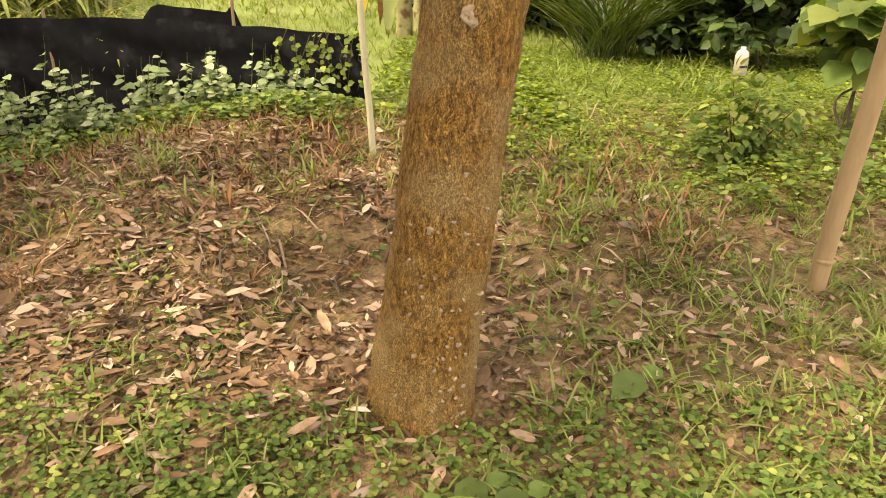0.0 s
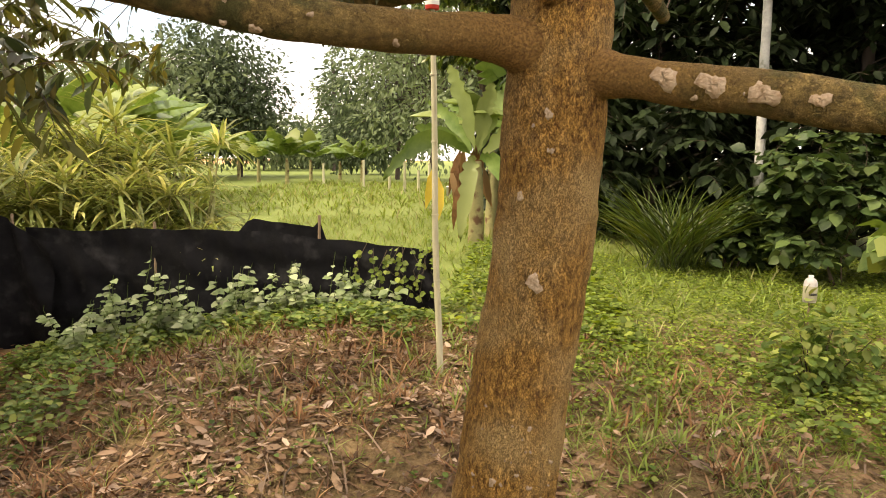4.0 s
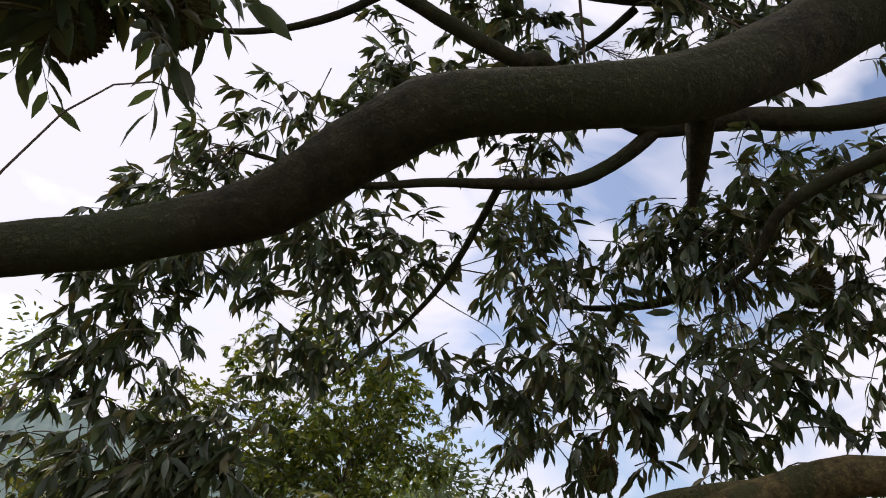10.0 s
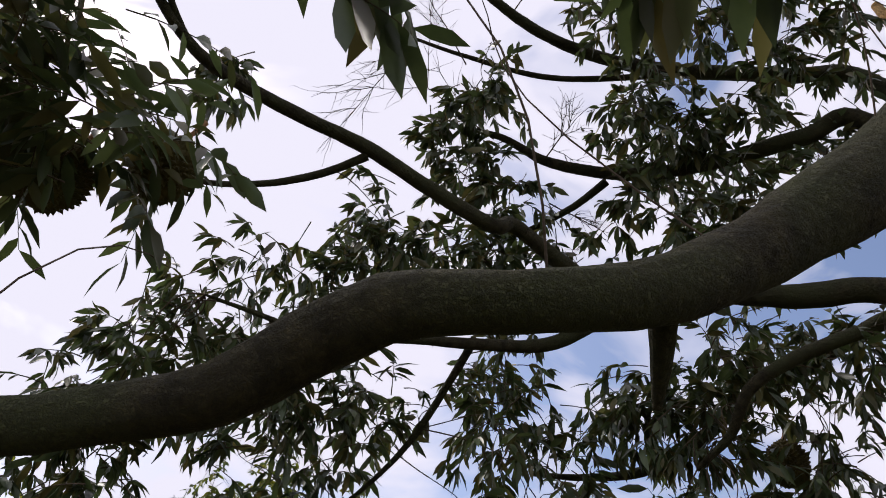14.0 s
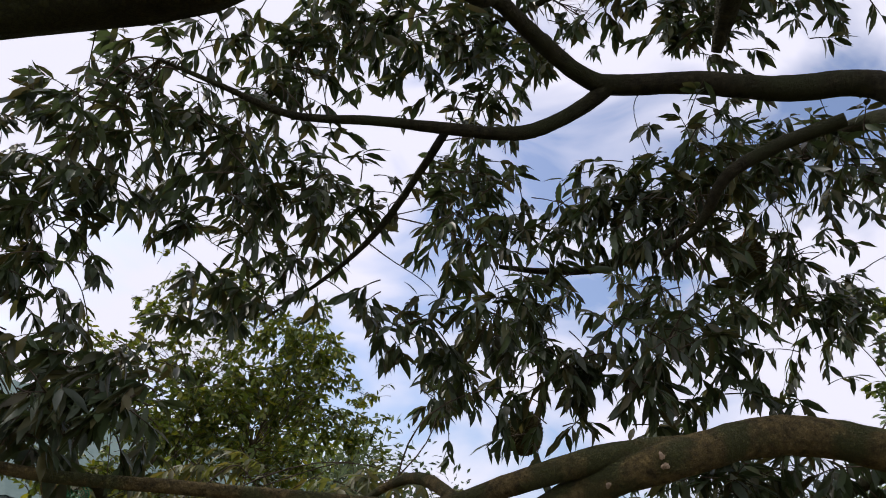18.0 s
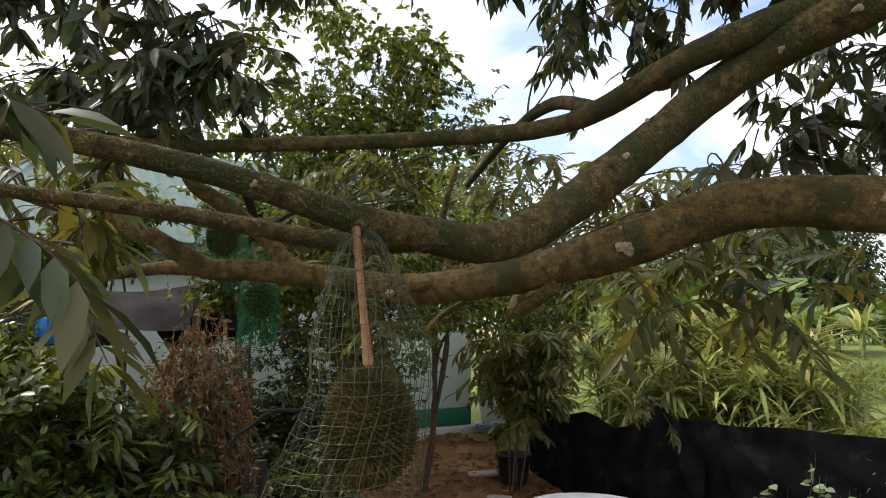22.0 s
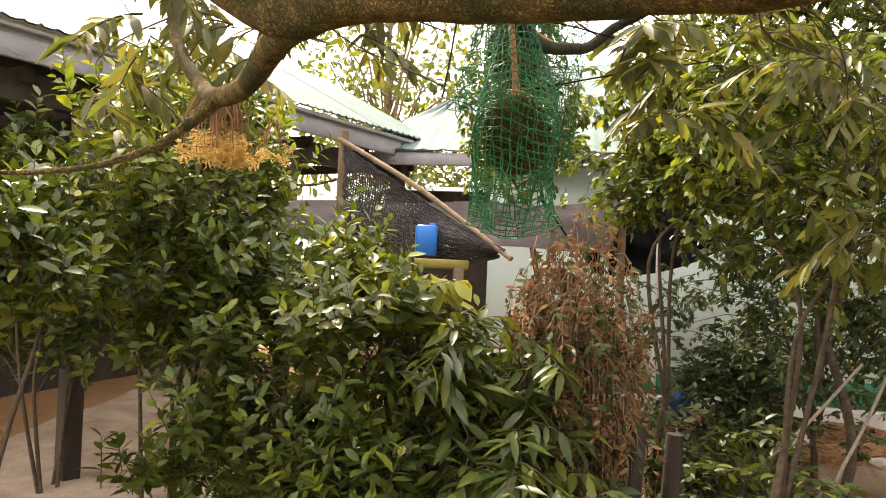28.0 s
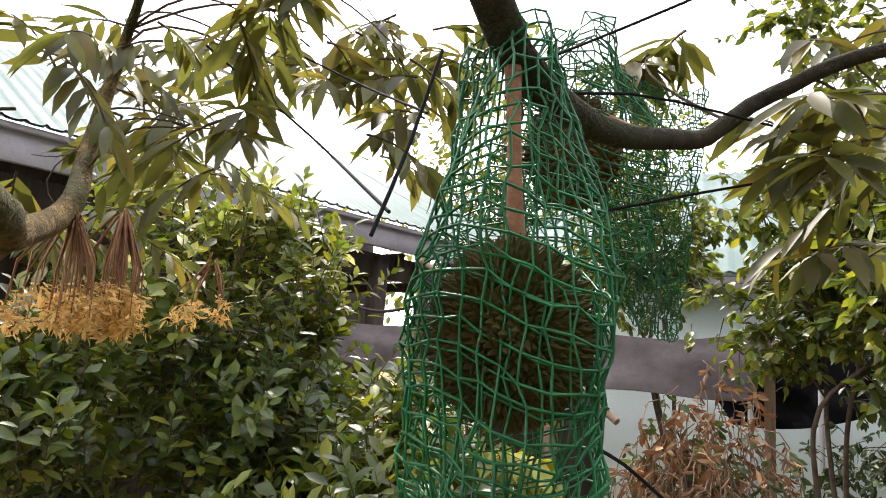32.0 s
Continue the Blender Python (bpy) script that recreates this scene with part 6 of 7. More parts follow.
tube(g, [(-6.3, -0.9, 0.25, 0.03), (-6.3, -0.9, 2.1, 0.028)], seg=8)
put("pole", g, WOOD, hang)
g = Geo()
tube(g, [(-6.2, 1.77, 0.3, 0.03), (-6.2, 1.76, 2.14, 0.028)], seg=8)
put("pole", g, WOOD, hang)

awning = thing("black_shade_cloth", "torn black shade cloth hanging between yard trees", "cloth", (-6.55, 1.63, 1.58))
cloth([(-6.57, 1.51, 1.86), (-6.66, 2.29, 2.25), (-6.59, 2.59, 1.8), (-6.55, 1.63, 1.58)], SHADE_NET, "cloth", awning, sag=0.08, rip=0.03)

stand = thing("wooden_stand", "rough wooden stand with a yellowish shelf board", "stand", (-5.05, 0.5, 0.3))
put("board", box(Geo(), (-5.05, 0.56, 1.62), (0.2, 0.34, 0.05), 8, bev=0.008), FADED, stand, "faded yellow board")
for x, y in ((-5.12, 0.43), (-4.98, 0.43), (-5.12, 0.69), (-4.98, 0.69)):
    put("leg", box(Geo(), (x, y, 0.96), (0.05, 0.05, 1.3), 8, bev=0.005), WOOD, stand)
jerry = thing("blue_jerrycan", "bright blue plastic jerrycan on a wooden stand", "jerrycan", (-5.05, 0.52, 1.645))
canister = put("body", box(Geo(), (-5.05, 0.52, 1.735), (0.085, 0.105, 0.155), 8, bev=0.009), BLUE, jerry)
put("neck", lathe(Geo(), [(0.013, 0), (0.014, 0.012), (0.0, 0.013)], (-5.05, 0.55, 1.811), 12), BLUE, canister)

# ---- small things in the yard ----
for n, (x, y, r, hgt, lab) in enumerate([(-6.3, 2.68, 0.2, 0.3, "black plastic plant pot in the yard"), (-6.85, 3.0, 0.19, 0.3, "black plastic pot with a broad-leaved plant by the wall"), (-5.55, 4.75, 0.17, 0.26, "dark bucket beside the black net")]):
    z = float(ground_z(np.array(x), np.array(y)))
    pot = thing("plant_pot", lab, "pot", (x, y, z), "black pots in the yard")
    put("body", lathe(Geo(), [(0, -0.01), (r * 0.7, -0.01), (r * 0.78, 0.02), (r, hgt), (r * 1.06, hgt), (r * 1.06, hgt + 0.025), (r * 0.96, hgt + 0.025), (r * 0.92, hgt - 0.04), (0, hgt - 0.045)], (x, y, z), 28), BLACK_PLASTIC, pot)
    if n < 2:
        g, gs = Geo(), Geo()
        sprays(gs, g, (x, y, z + hgt + 0.2), 0.2, 6, OVAL, 0.19, 0.3, 6, (0.0, 0.9))
        for a in range(5):
            thin(gs, [(x, y, z + hgt - 0.05), (x + rng.normal(0, 0.05), y + rng.normal(0, 0.05), z + hgt + 0.2)], 0.006)
        put("plant", g, CITRUS, pot, "broad green leaves", "stuff")
        put("branchwork", gs, TWIG, pot, kind="stuff")

bagp = (-6.01, 2.13, 0.77)
blue = thing("blue_plastic_bag", "crumpled blue plastic bag lying among yard plants", "bag", bagp)
put("bag", lump(bagp, (0.06, 0.075, 0.10), 4), DARK_BLUE, blue)

hung = thing("blue_plastic_bag", "small faded blue plastic bag hanging among dark twigs", "bag", (-6.20, 2.53, 1.72))
put("bag", lump((-6.20, 2.53, 1.72), (0.05, 0.055, 0.085), 7), DARK_BLUE, hung)
log = thing("fallen_log", "brown rotting log lying half sunk in yard soil", "log", (-5.9, 3.1, 0.36))
g = Geo()
tube(g, [(-5.80, 2.68, 0.37, 0.04), (-5.84, 2.74, 0.38, 0.075), (-5.89, 2.92, 0.37, 0.105), (-5.88, 3.1, 0.38, 0.085), (-5.93, 3.3, 0.36, 0.10), (-5.99, 3.5, 0.37, 0.07), (-6.03, 3.6, 0.35, 0.03)], seg=18, step=0.025, wobble=0.22)
put("timber", g, WOOD, log)
basin = thing("plastic_basin", "pale blue plastic basin standing on the house step", "basin", (-6.79, 5.53, 0.50))
put("bowl", lathe(Geo(), [(0, 0), (0.11, 0), (0.15, 0.09), (0.165, 0.1), (0.165, 0.108), (0.145, 0.1), (0.105, 0.015), (0, 0.012)], (-6.79, 5.53, 0.50), 28), PALE_BLUE, basin)
for n, (c, r) in enumerate((((-5.26, 2.05, 0.33), 0.08), ((-4.89, 3.91, 0.30), 0.07), ((-6.43, 3.65, 0.36), 0.06), ((-6.66, 3.20, 0.36), 0.07))):
    z = float(ground_z(np.array(c[0]), np.array(c[1])))
    stone = thing("field_stone", "pale rough stone lying on yard soil", "stone", (c[0], c[1], z), "stones in the yard")
    put("rock", lump((c[0], c[1], z + r * 0.35), (r * 1.3, r, r * 0.65), 11 + n, (0, 0, 40 * n)), STONE, stone)

hose = thing("garden_hose", "pale grey hose lying in loose loops on the ground", "hose", (-6.0, 2.3, 0.36))
g = Geo()
tube(g, [(-6.15, 2.05, 0.95, 0.012), (-6.05, 2.1, 0.7, 0.012), (-5.95, 2.2, 0.42, 0.012), (-5.8, 2.35, 0.36, 0.012), (-5.7, 2.2, 0.34, 0.012), (-5.75, 1.95, 0.33, 0.012), (-5.95, 1.8, 0.34, 0.012), (-6.2, 1.9, 0.35, 0.012)], seg=8, step=0.04)
put("tube", g, PVC, hose)
for a, b in ROPES:
    rp = thing("rope", "pale taut rope tied from the tree down to the ground", "rope", b, "pale guy ropes")
    g = Geo()
    m = (np.array(a) + b) / 2 - (0, 0, 0.03)
    tube(g, [(*a, 0.008), (*m, 0.008), (*b, 0.008)], seg=6, step=0.08)
    put("strand", g, ROPE, rp)
for a, b, r in PIPES:
    pipe = thing("white_pipe", "short white plastic pipe standing among the plants", "pipe", b, "white pipes")
    g = Geo()
    tube(g, [(*a, r), (*b, r)], seg=12)
    put("tube", g, PVC, pipe)
for n, (x, y, sx, sy, rz) in enumerate([(-5.15, 4.28, 0.26, 0.10, 30), (-5.0, 4.16, 0.3, 0.12, 38), (-4.9, 4.03, 0.24, 0.13, 25), (-4.78, 3.92, 0.22, 0.12, 45), (-5.9, 4.65, 0.3, 0.12, 60), (-5.35, 4.35, 0.25, 0.1, 20)]):
    z = float(ground_z(np.array(x), np.array(y)))
    st = thing("stone_slab", "pale flat stone slab lying on bare soil", "slab", (x, y, z), "stone slabs beside the tank")
    put("slab", box(Geo(), (x, y, z + 0.015), (sx, sy, 0.045), rz, 3, -2, bev=0.01), STONE, st)
z = float(ground_z(np.array(-5.5), np.array(6.5)))
rc = thing("corrugated_sheet", "small rusty corrugated sheet standing behind the black net", "sheet", (-5.49, 6.55, z))
k = np.linspace(0, 0.35, 80)
V = np.array([np.column_stack([-5.6 + k * 0.8, 6.5 + k * 0.5, np.full(80, zz)]) + np.column_stack([np.zeros(80), 0.012 * np.sin(k * 180), np.zeros(80)]) for zz in (z, 0.8, 1.34)]).reshape(-1, 3)
i = np.arange(2)[:, None] * 80 + np.arange(79)[None]
Q = np.stack([i, i + 1, i + 81, i + 80], -1).reshape(-1, 4)
put("sheet", Geo().quads(V, Q).quads(V + (0, 0.004, 0), Q[:, ::-1]), STONE, rc)
cab = thing("support_cables", "black tie cable stretched between durian limbs", "cable", (-2.6, 0.6, 2.3))
for rows in CABLES:
    g = Geo()
    tube(g, [(*p, 0.0018) for p in rows], seg=6, step=0.06)
    put("cable", g, CABLE, cab)
hoop = thing("black_hose_loop", "black rubber hose bowing out of the net bag", "hose", (-1.22, 0.2, 1.66))
g = Geo()
tube(g, [(*p, r) for p, r in HOOP], seg=8, step=0.02)
put("tube", g, CABLE, hoop)


# ---- shrubs and trees of the yard ----
def shrub(name, label, cat, base, blobs, mat, tpl, leaf, twigs=12, per=10, droop=0.2, stems=4, wood=TWIG, spread=(-0.3, 0.9), group="", r0=0.011, young=None, bunch=False):
    """Stems from the ground to clumps of leafy twigs."""
    z = float(ground_z(np.array(base[0]), np.array(base[1])))
    ob = thing(name, label, cat, (base[0], base[1], z), group)
    gs, gl_, gt, gy_ = Geo(), Geo(), Geo(), Geo()
    B = np.array([q[:3] for q in blobs])
    mains = []
    mid = B.mean(axis=0)
    rad = 0.9 * np.std(B[:, :2], axis=0).mean()
    fork = np.array((base[0], base[1], z)) * 0.6 + mid * 0.4 + np.append(rng.normal(0, 0.06, 2), 0)
    if bunch:
        gm = Geo()
        low = (np.array((base[0], base[1], z)) + fork) / 2 + np.append(rng.normal(0, 0.05, 2), 0)
        tube(gm, [(base[0], base[1], z - 0.04, r0 * 2.6), (base[0], base[1], z + 0.06, r0 * 2.0), (*low, r0 * 1.7), (*fork, r0 * 1.4)], seg=9, step=0.05, wobble=0.1)
        put("trunk", gm, wood, ob)
    for n in range(stems + (1 if bunch else 0)):
        a = n * 2 * math.pi / stems + 0.7 + rng.normal(0, 0.4)
        top = np.array((mid[0] + rad * math.cos(a), mid[1] + rad * math.sin(a), mid[2] + rng.uniform(-0.1, 0.3)))
        b = fork + (0, 0, rng.uniform(-0.25, 0)) if bunch else np.array((base[0] + 0.05 * math.cos(a), base[1] + 0.05 * math.sin(a), z - 0.03))
        m = b + (top - b) * (0.35, 0.35, 0.5) + rng.normal(0, 0.06, 3)
        m2 = b + (top - b) * 0.75 + rng.normal(0, 0.06, 3)
        gm = Geo()
        mains.append(tube(gm, [(*b, r0), (*m, r0 * 0.8), (*m2, r0 * 0.6), (*top, r0 * 0.35)], seg=7, step=0.06, wobble=0.08)[:, :3])
        put("stem", gm, wood, ob)
    M = np.vstack([q[len(q) // 3:] for q in mains])
    for x, y, zz, r in blobs:
        c = np.array((x, y, zz))
        s = M[int(np.argmin(np.linalg.norm(M - (c - (0, 0, 0.15)), axis=1)))]
        kk = np.linspace(0, 1, 6)[:, None]
        thin(gs, s + (c - s) * kk + (rng.normal(0, 0.12, 3) + (0, 0, 0.08)) * np.linalg.norm(c - s) * np.sin(kk * math.pi) + rng.normal(0, 0.012, (6, 3)) * kk, 0.0045, 4)
        if bunch:
            clusters(gt, gl_, c, r, twigs, leaf, per, tpl, droop)
        elif young:
            whorls(gt, gl_, gy_, c, r, twigs, leaf, per)
        else:
            sprays(gt, gl_, c, r, twigs, tpl, leaf, droop, per, spread)
    if young:
        put("young_growth", gy_, young, ob, "pale yellow-green young leaves", "stuff")
    put("branchwork", gs, wood, ob, kind="stuff")
    put("twigwork", gt, wood, ob, kind="stuff")
    put("foliage", gl_, mat, ob, kind="stuff")
    return ob


def blobs(c, r, n, br, squash=0.8):
    d = rand_dir(n) * rng.uniform(0.35, 1.0, (n, 1)) * np.array((r, r, r * squash))
    return [(*(np.asarray(c) + q), br * rng.uniform(0.8, 1.2)) for q in d]


CIT = "dark green citrus bush with glossy leaves and light young shoots"
shrub("citrus_bush", CIT, "bush", (-4.75, -0.55), blobs((-4.75, -0.5, 1.5), 0.66, 50, 0.2, 0.85) + blobs((-4.5, -0.2, 0.75), 0.4, 14, 0.2, 0.7), CITRUS, OVAL, 0.092, 11, 10, -0.1, group="citrus bushes", young=CITRUS_LIGHT)
shrub("citrus_bush", CIT, "bush", (-4.45, 0.15), blobs((-4.5, 0.12, 1.2), 0.6, 40, 0.2, 0.85) + blobs((-4.2, 0.3, 0.8), 0.42, 20, 0.18, 0.8), CITRUS, OVAL, 0.092, 11, 10, -0.1, group="citrus bushes", young=CITRUS_LIGHT)
shrub("citrus_bush", CIT, "bush", (-5.2, -1.45), blobs((-5.2, -1.4, 1.6), 0.7, 40, 0.22, 0.85), CITRUS, OVAL, 0.092, 10, 10, -0.1, group="citrus bushes", young=CITRUS_LIGHT)
shrub("citrus_bush", CIT, "bush", (-3.75, -0.95), blobs((-3.9, -1.0, 1.6), 0.42, 20, 0.18, 0.7), CITRUS, OVAL, 0.092, 10, 10, -0.1, group="citrus bushes", young=CITRUS_LIGHT)
shrub("citrus_bush", "low dark shrub with long drooping leaves beside withered stems", "bush", (-4.3, 0.72), blobs((-4.3, 0.78, 0.95), 0.4, 32, 0.18, 1.2), CITRUS, LANCE, 0.12, 10, 9, 0.5, group="citrus bushes")
tree_far_spots = [(-12.5, -0.6, 5.9, 2.0), (-13.5, 1.2, 6.0, 2.0), (-12.0, 3.8, 5.6, 1.9), (-10.5, 6.5, 5.4, 1.8)]
shrub("yellow_leaf_plant", "plant with large yellow-green leaves standing among bushes", "plant", (-4.30, 0.45), [(-4.33, 0.42, 1.60, 0.1), (-4.30, 0.57, 1.54, 0.1), (-4.36, 0.33, 1.52, 0.1), (-4.26, 0.48, 1.45, 0.1)], YELLOW_LEAF, OVAL, 0.155, 6, 6, 0.8)
ob = shrub("withered_shrub", "withered shrub with a mass of hanging dry brown leaves", "bush", (-4.35, 1.12), blobs((-4.35, 1.17, 1.2), 0.27, 26, 0.13, 1.9), DRY_BROWN, LANCE, 0.04, 8, 12, 1.6, spread=(-0.95, 0.1))
gs, gl_, gv = Geo(), Geo(), Geo()
for n, d in enumerate(rand_dir(780, -0.8, 1.0)):
    o = np.array((-4.35, 1.16, 1.30)) + d * (0.24, 0.27, 0.60) * rng.uniform(0.3, 1.0)
    out = np.array((d[0], d[1], 0)) * rng.uniform(0.03, 0.13)
    ln = rng.uniform(0.1, 0.34)
    t = np.linspace(0, 1, 8)[:, None]
    pts = o + out * np.sqrt(t) + np.array((0, 0, -ln)) * t**1.4 + np.cumsum(rng.normal(0, 0.009, (8, 3)), axis=0)
    thin(gs, pts, 0.0022, 4)
    m = int(24 * ln) + 5
    k = rng.uniform(0.05, 1, m)
    pos = np.stack([np.interp(k, t[:, 0], pts[:, i]) for i in range(3)], 1)
    leaves(gv if n % 4 == 0 else gl_, OVAL if n % 4 == 0 else LITTER, pos, rand_dir(m, -0.9, 0.3) + (0, 0, -0.3), rand_dir(m), rng.uniform(0.02, 0.048, m))
put("vine_growth", gs, WOOD, ob, "thin hanging dry vines", "stuff")
put("dry_foliage", gl_, DRY_BROWN, ob, kind="stuff")
put("green_foliage", gv, SHRUB, ob, "dull green leaves between the dry ones", "stuff")
shrub("citrus_tree", "tall citrus tree with light green leaves over thin crooked stems", "tree", (-5.2, 2.65), blobs((-5.1, 2.6, 3.0), 1.15, 175, 0.25, 1.45), CITRUS_LIGHT, OVAL, 0.062, 14, 10, 0.2, 3, r0=0.014, bunch=True)
shrub("citrus_tree", "young citrus tree with yellowish green leaves", "tree", (-4.3, 1.9), blobs((-4.3, 2.0, 2.1), 0.6, 36, 0.2, 0.8), CITRUS_LIGHT, OVAL, 0.06, 12, 9, 0.2, 2, r0=0.011, bunch=True)
shrub("citrus_tree", "small tree with sparse dark leaves in front of the house wall", "tree", (-5.75, 2.85), blobs((-5.7, 2.75, 1.45), 0.95, 105, 0.19, 0.8), SHRUB, OVAL, 0.052, 11, 8, 0.3, 2, r0=0.011, bunch=True)
shrub("garden_tree", "leafy green tree behind the yard at the house corner", "tree", (-6.2, 5.7), blobs((-6.0, 5.6, 2.0), 0.85, 46, 0.25, 0.9) + blobs((-6.3, 5.6, 1.0), 0.6, 26, 0.25, 0.8), CITRUS_LIGHT, OVAL, 0.07, 13, 10, 0.3, 3, r0=0.02, bunch=True)
shrub("citrus_tree", "citrus tree full of light green leaves beside a withered shrub", "tree", (-5.1, 1.75), blobs((-5.05, 1.72, 2.35), 0.52, 46, 0.2, 0.9), CITRUS_LIGHT, OVAL, 0.06, 12, 9, 0.2, 2, r0=0.011, bunch=True)
shrub("citrus_tree", "light green citrus tree rising behind dark bushes", "tree", (-4.61, -0.59), blobs((-4.61, -0.59, 2.10), 0.5, 34, 0.2, 0.8), CITRUS_LIGHT, OVAL, 0.085, 9, 9, 0.3, 3, r0=0.010, young=YELLOW_PALM)
shrub("garden_tree", "light green leafy tree growing behind slung grey cloth", "tree", (-6.7, 1.3), blobs((-6.7, 1.12, 2.65), 0.5, 44, 0.2, 1.0), CITRUS_LIGHT, OVAL, 0.065, 12, 10, 0.3, 2, r0=0.014, bunch=True)
shrub("low_bush", "low dark bush at the foot of a withered shrub", "bush", (-3.95, 1.15), blobs((-3.95, 1.2, 0.55), 0.34, 24, 0.16, 0.9), CITRUS, LANCE, 0.09, 9, 9, 0.5)
shrub("low_bush", "dark bush between pots before the house wall", "bush", (-6.0, 2.35), blobs((-6.0, 2.35, 0.85), 0.42, 30, 0.17, 0.9), SHRUB, OVAL, 0.06, 10, 9, 0.3)
shrub("low_bush", "low dark bush growing over bare yard soil", "bush", (-4.9, 2.0), blobs((-4.85, 2.0, 0.62), 0.4, 26, 0.17, 0.8), CITRUS, OVAL, 0.065, 9, 9, 0.3)
shrub("durian_sapling", "young tree with long drooping reddish-green leaves by the net", "tree", (-5.35, 4.55), blobs((-5.35, 4.55, 1.35), 0.55, 26, 0.2, 1.0), LEAF_LIT, LANCE, 0.15, 8, 9, 0.7)
shrub("garden_tree", "leafy tree beside the house corner, light through its leaves", "tree", (-5.7, 3.75), blobs((-5.6, 3.95, 2.3), 0.85, 54, 0.24, 0.9), CITRUS_LIGHT, OVAL, 0.068, 13, 10, 0.3, r0=0.018, bunch=True)
for x, y, z1, r in ((-4.22, 1.38, 1.05, 0.03), (-4.55, 1.62, 0.95, 0.04)):
    z = float(ground_z(np.array(x), np.array(y)))
    ob = thing("wooden_stake", "rough brown wooden stake among the shrubs", "stake", (x, y, z), "wooden stakes")
    g = Geo()
    tube(g, [(x, y, z - 0.05, r), (x + 0.01, y, (z + z1) / 2, r * 0.97), (x, y + 0.02, z1, r * 0.9)], seg=10, wobble=0.05)
    put("shaft", g, DARK_WOOD, ob)


# ---- plants beyond the net ----
def rosette(geo, c, n, length, tpl=STRAP, lo=0.25, hi=1.3, wide=1.0):
    a = rng.uniform(0, 2 * math.pi, n)
    e = rng.uniform(lo, hi, n)
    ax = np.stack([np.cos(a), np.sin(a), np.tan(e)], 1)
    leaves(geo, tpl, np.asarray(c) + rng.normal(0, 0.03, (n, 3)) * (1, 1, 0.3), ax, (0, 0, 1), rng.uniform(0.7, 1.15, n) * length, wide)


ARCH = blade([(0.2, 0.04), (0.45, 0.05), (0.75, 0.04)], 0.25, 0.75)
for x, y, h in PALMS:
    z = float(ground_z(np.array(x), np.array(y)))
    ob = thing("screw_palm", "yellow-green palm bush with long arching leaves behind black net", "palm", (x, y, z), "yellow palm bushes")
    g, gs = Geo(), Geo()
    for _ in range(12):
        o = rng.normal(0, 0.26, 2)
        top = z + h * rng.uniform(0.25, 0.75)
        gs = Geo()
        thin(gs, [(x + o[0] * 0.4, y + o[1] * 0.4, z - 0.02), (x + o[0], y + o[1], top)], 0.02, 6)
        put("cane", gs, BANANA_STEM, ob)
        rosette(g, (x + o[0], y + o[1], top), 30, h * 0.27, ARCH, 0.0, 1.35, 0.8)
    put("fronds", g, YELLOW_PALM, ob, kind="stuff")


def banana(x, y, h, n, seed, big=1.0, crown=0.55):
    z = float(ground_z(np.array(x), np.array(y)))
    ob = thing("banana_plant", "banana plant with broad torn light green leaves", "banana", (x, y, z), "banana plants")
    r2 = np.random.default_rng(seed)
    g = Geo()
    tube(g, [(x, y, z - 0.05, 0.11), (x + 0.02, y, z + h * crown * 0.6, 0.09), (x, y, z + h * crown, 0.06)], seg=10, step=0.15, wobble=0.06)
    put("stem", g, BANANA_STEM, ob)
    for j in range(n):
        a = j * 2.4 + r2.uniform(0, 0.5)
        e = r2.uniform(0.75, 1.5)
        dr = r2.uniform(0.15, 0.65)
        ln = h * r2.uniform(0.48, 0.7)
        m = 26
        t = np.linspace(0, 1, m)
        hor = np.array((math.cos(a), math.sin(a), 0))
        side = np.array((-math.sin(a), math.cos(a), 0))
        C = np.array((x, y, z + h * crown)) + hor * (ln * np.cos(e) * t + 0.25 * ln * t**2)[:, None] + np.outer(ln * np.sin(e) * t - dr * ln * t**2.2, (0, 0, 1))
        w = 0.14 * ln * np.sin(np.clip(t * 1.12 - 0.12, 0, 1) * math.pi) ** 0.6 * big
        tear = 1 - 0.6 * (r2.uniform(0, 1, m) > 0.68)
        Lf = C + side * (w * tear)[:, None] - np.array((0, 0, 1)) * (w * 0.45)[:, None]
        Rt = C - side * (w * tear[::-1])[:, None] - np.array((0, 0, 1)) * (w * 0.45)[:, None]
        V = np.concatenate([Lf, C, Rt])
        i = np.arange(m - 1)
        Q = np.concatenate([np.stack([i, i + 1, i + 1 + m, i + m], 1), np.stack([i + m, i + 1 + m, i + 1 + 2 * m, i + 2 * m], 1)])
        put("leaf", Geo().quads(V, Q), BANANA, ob)
    return ob


for n, (x, y, h, k, big) in enumerate(BANANAS):
    banana(x, y, h, k + (0 if n < 3 else 3), n + 3, big * (0.9 if n < 3 else 1.15), 0.55 if n < 3 else 0.36)


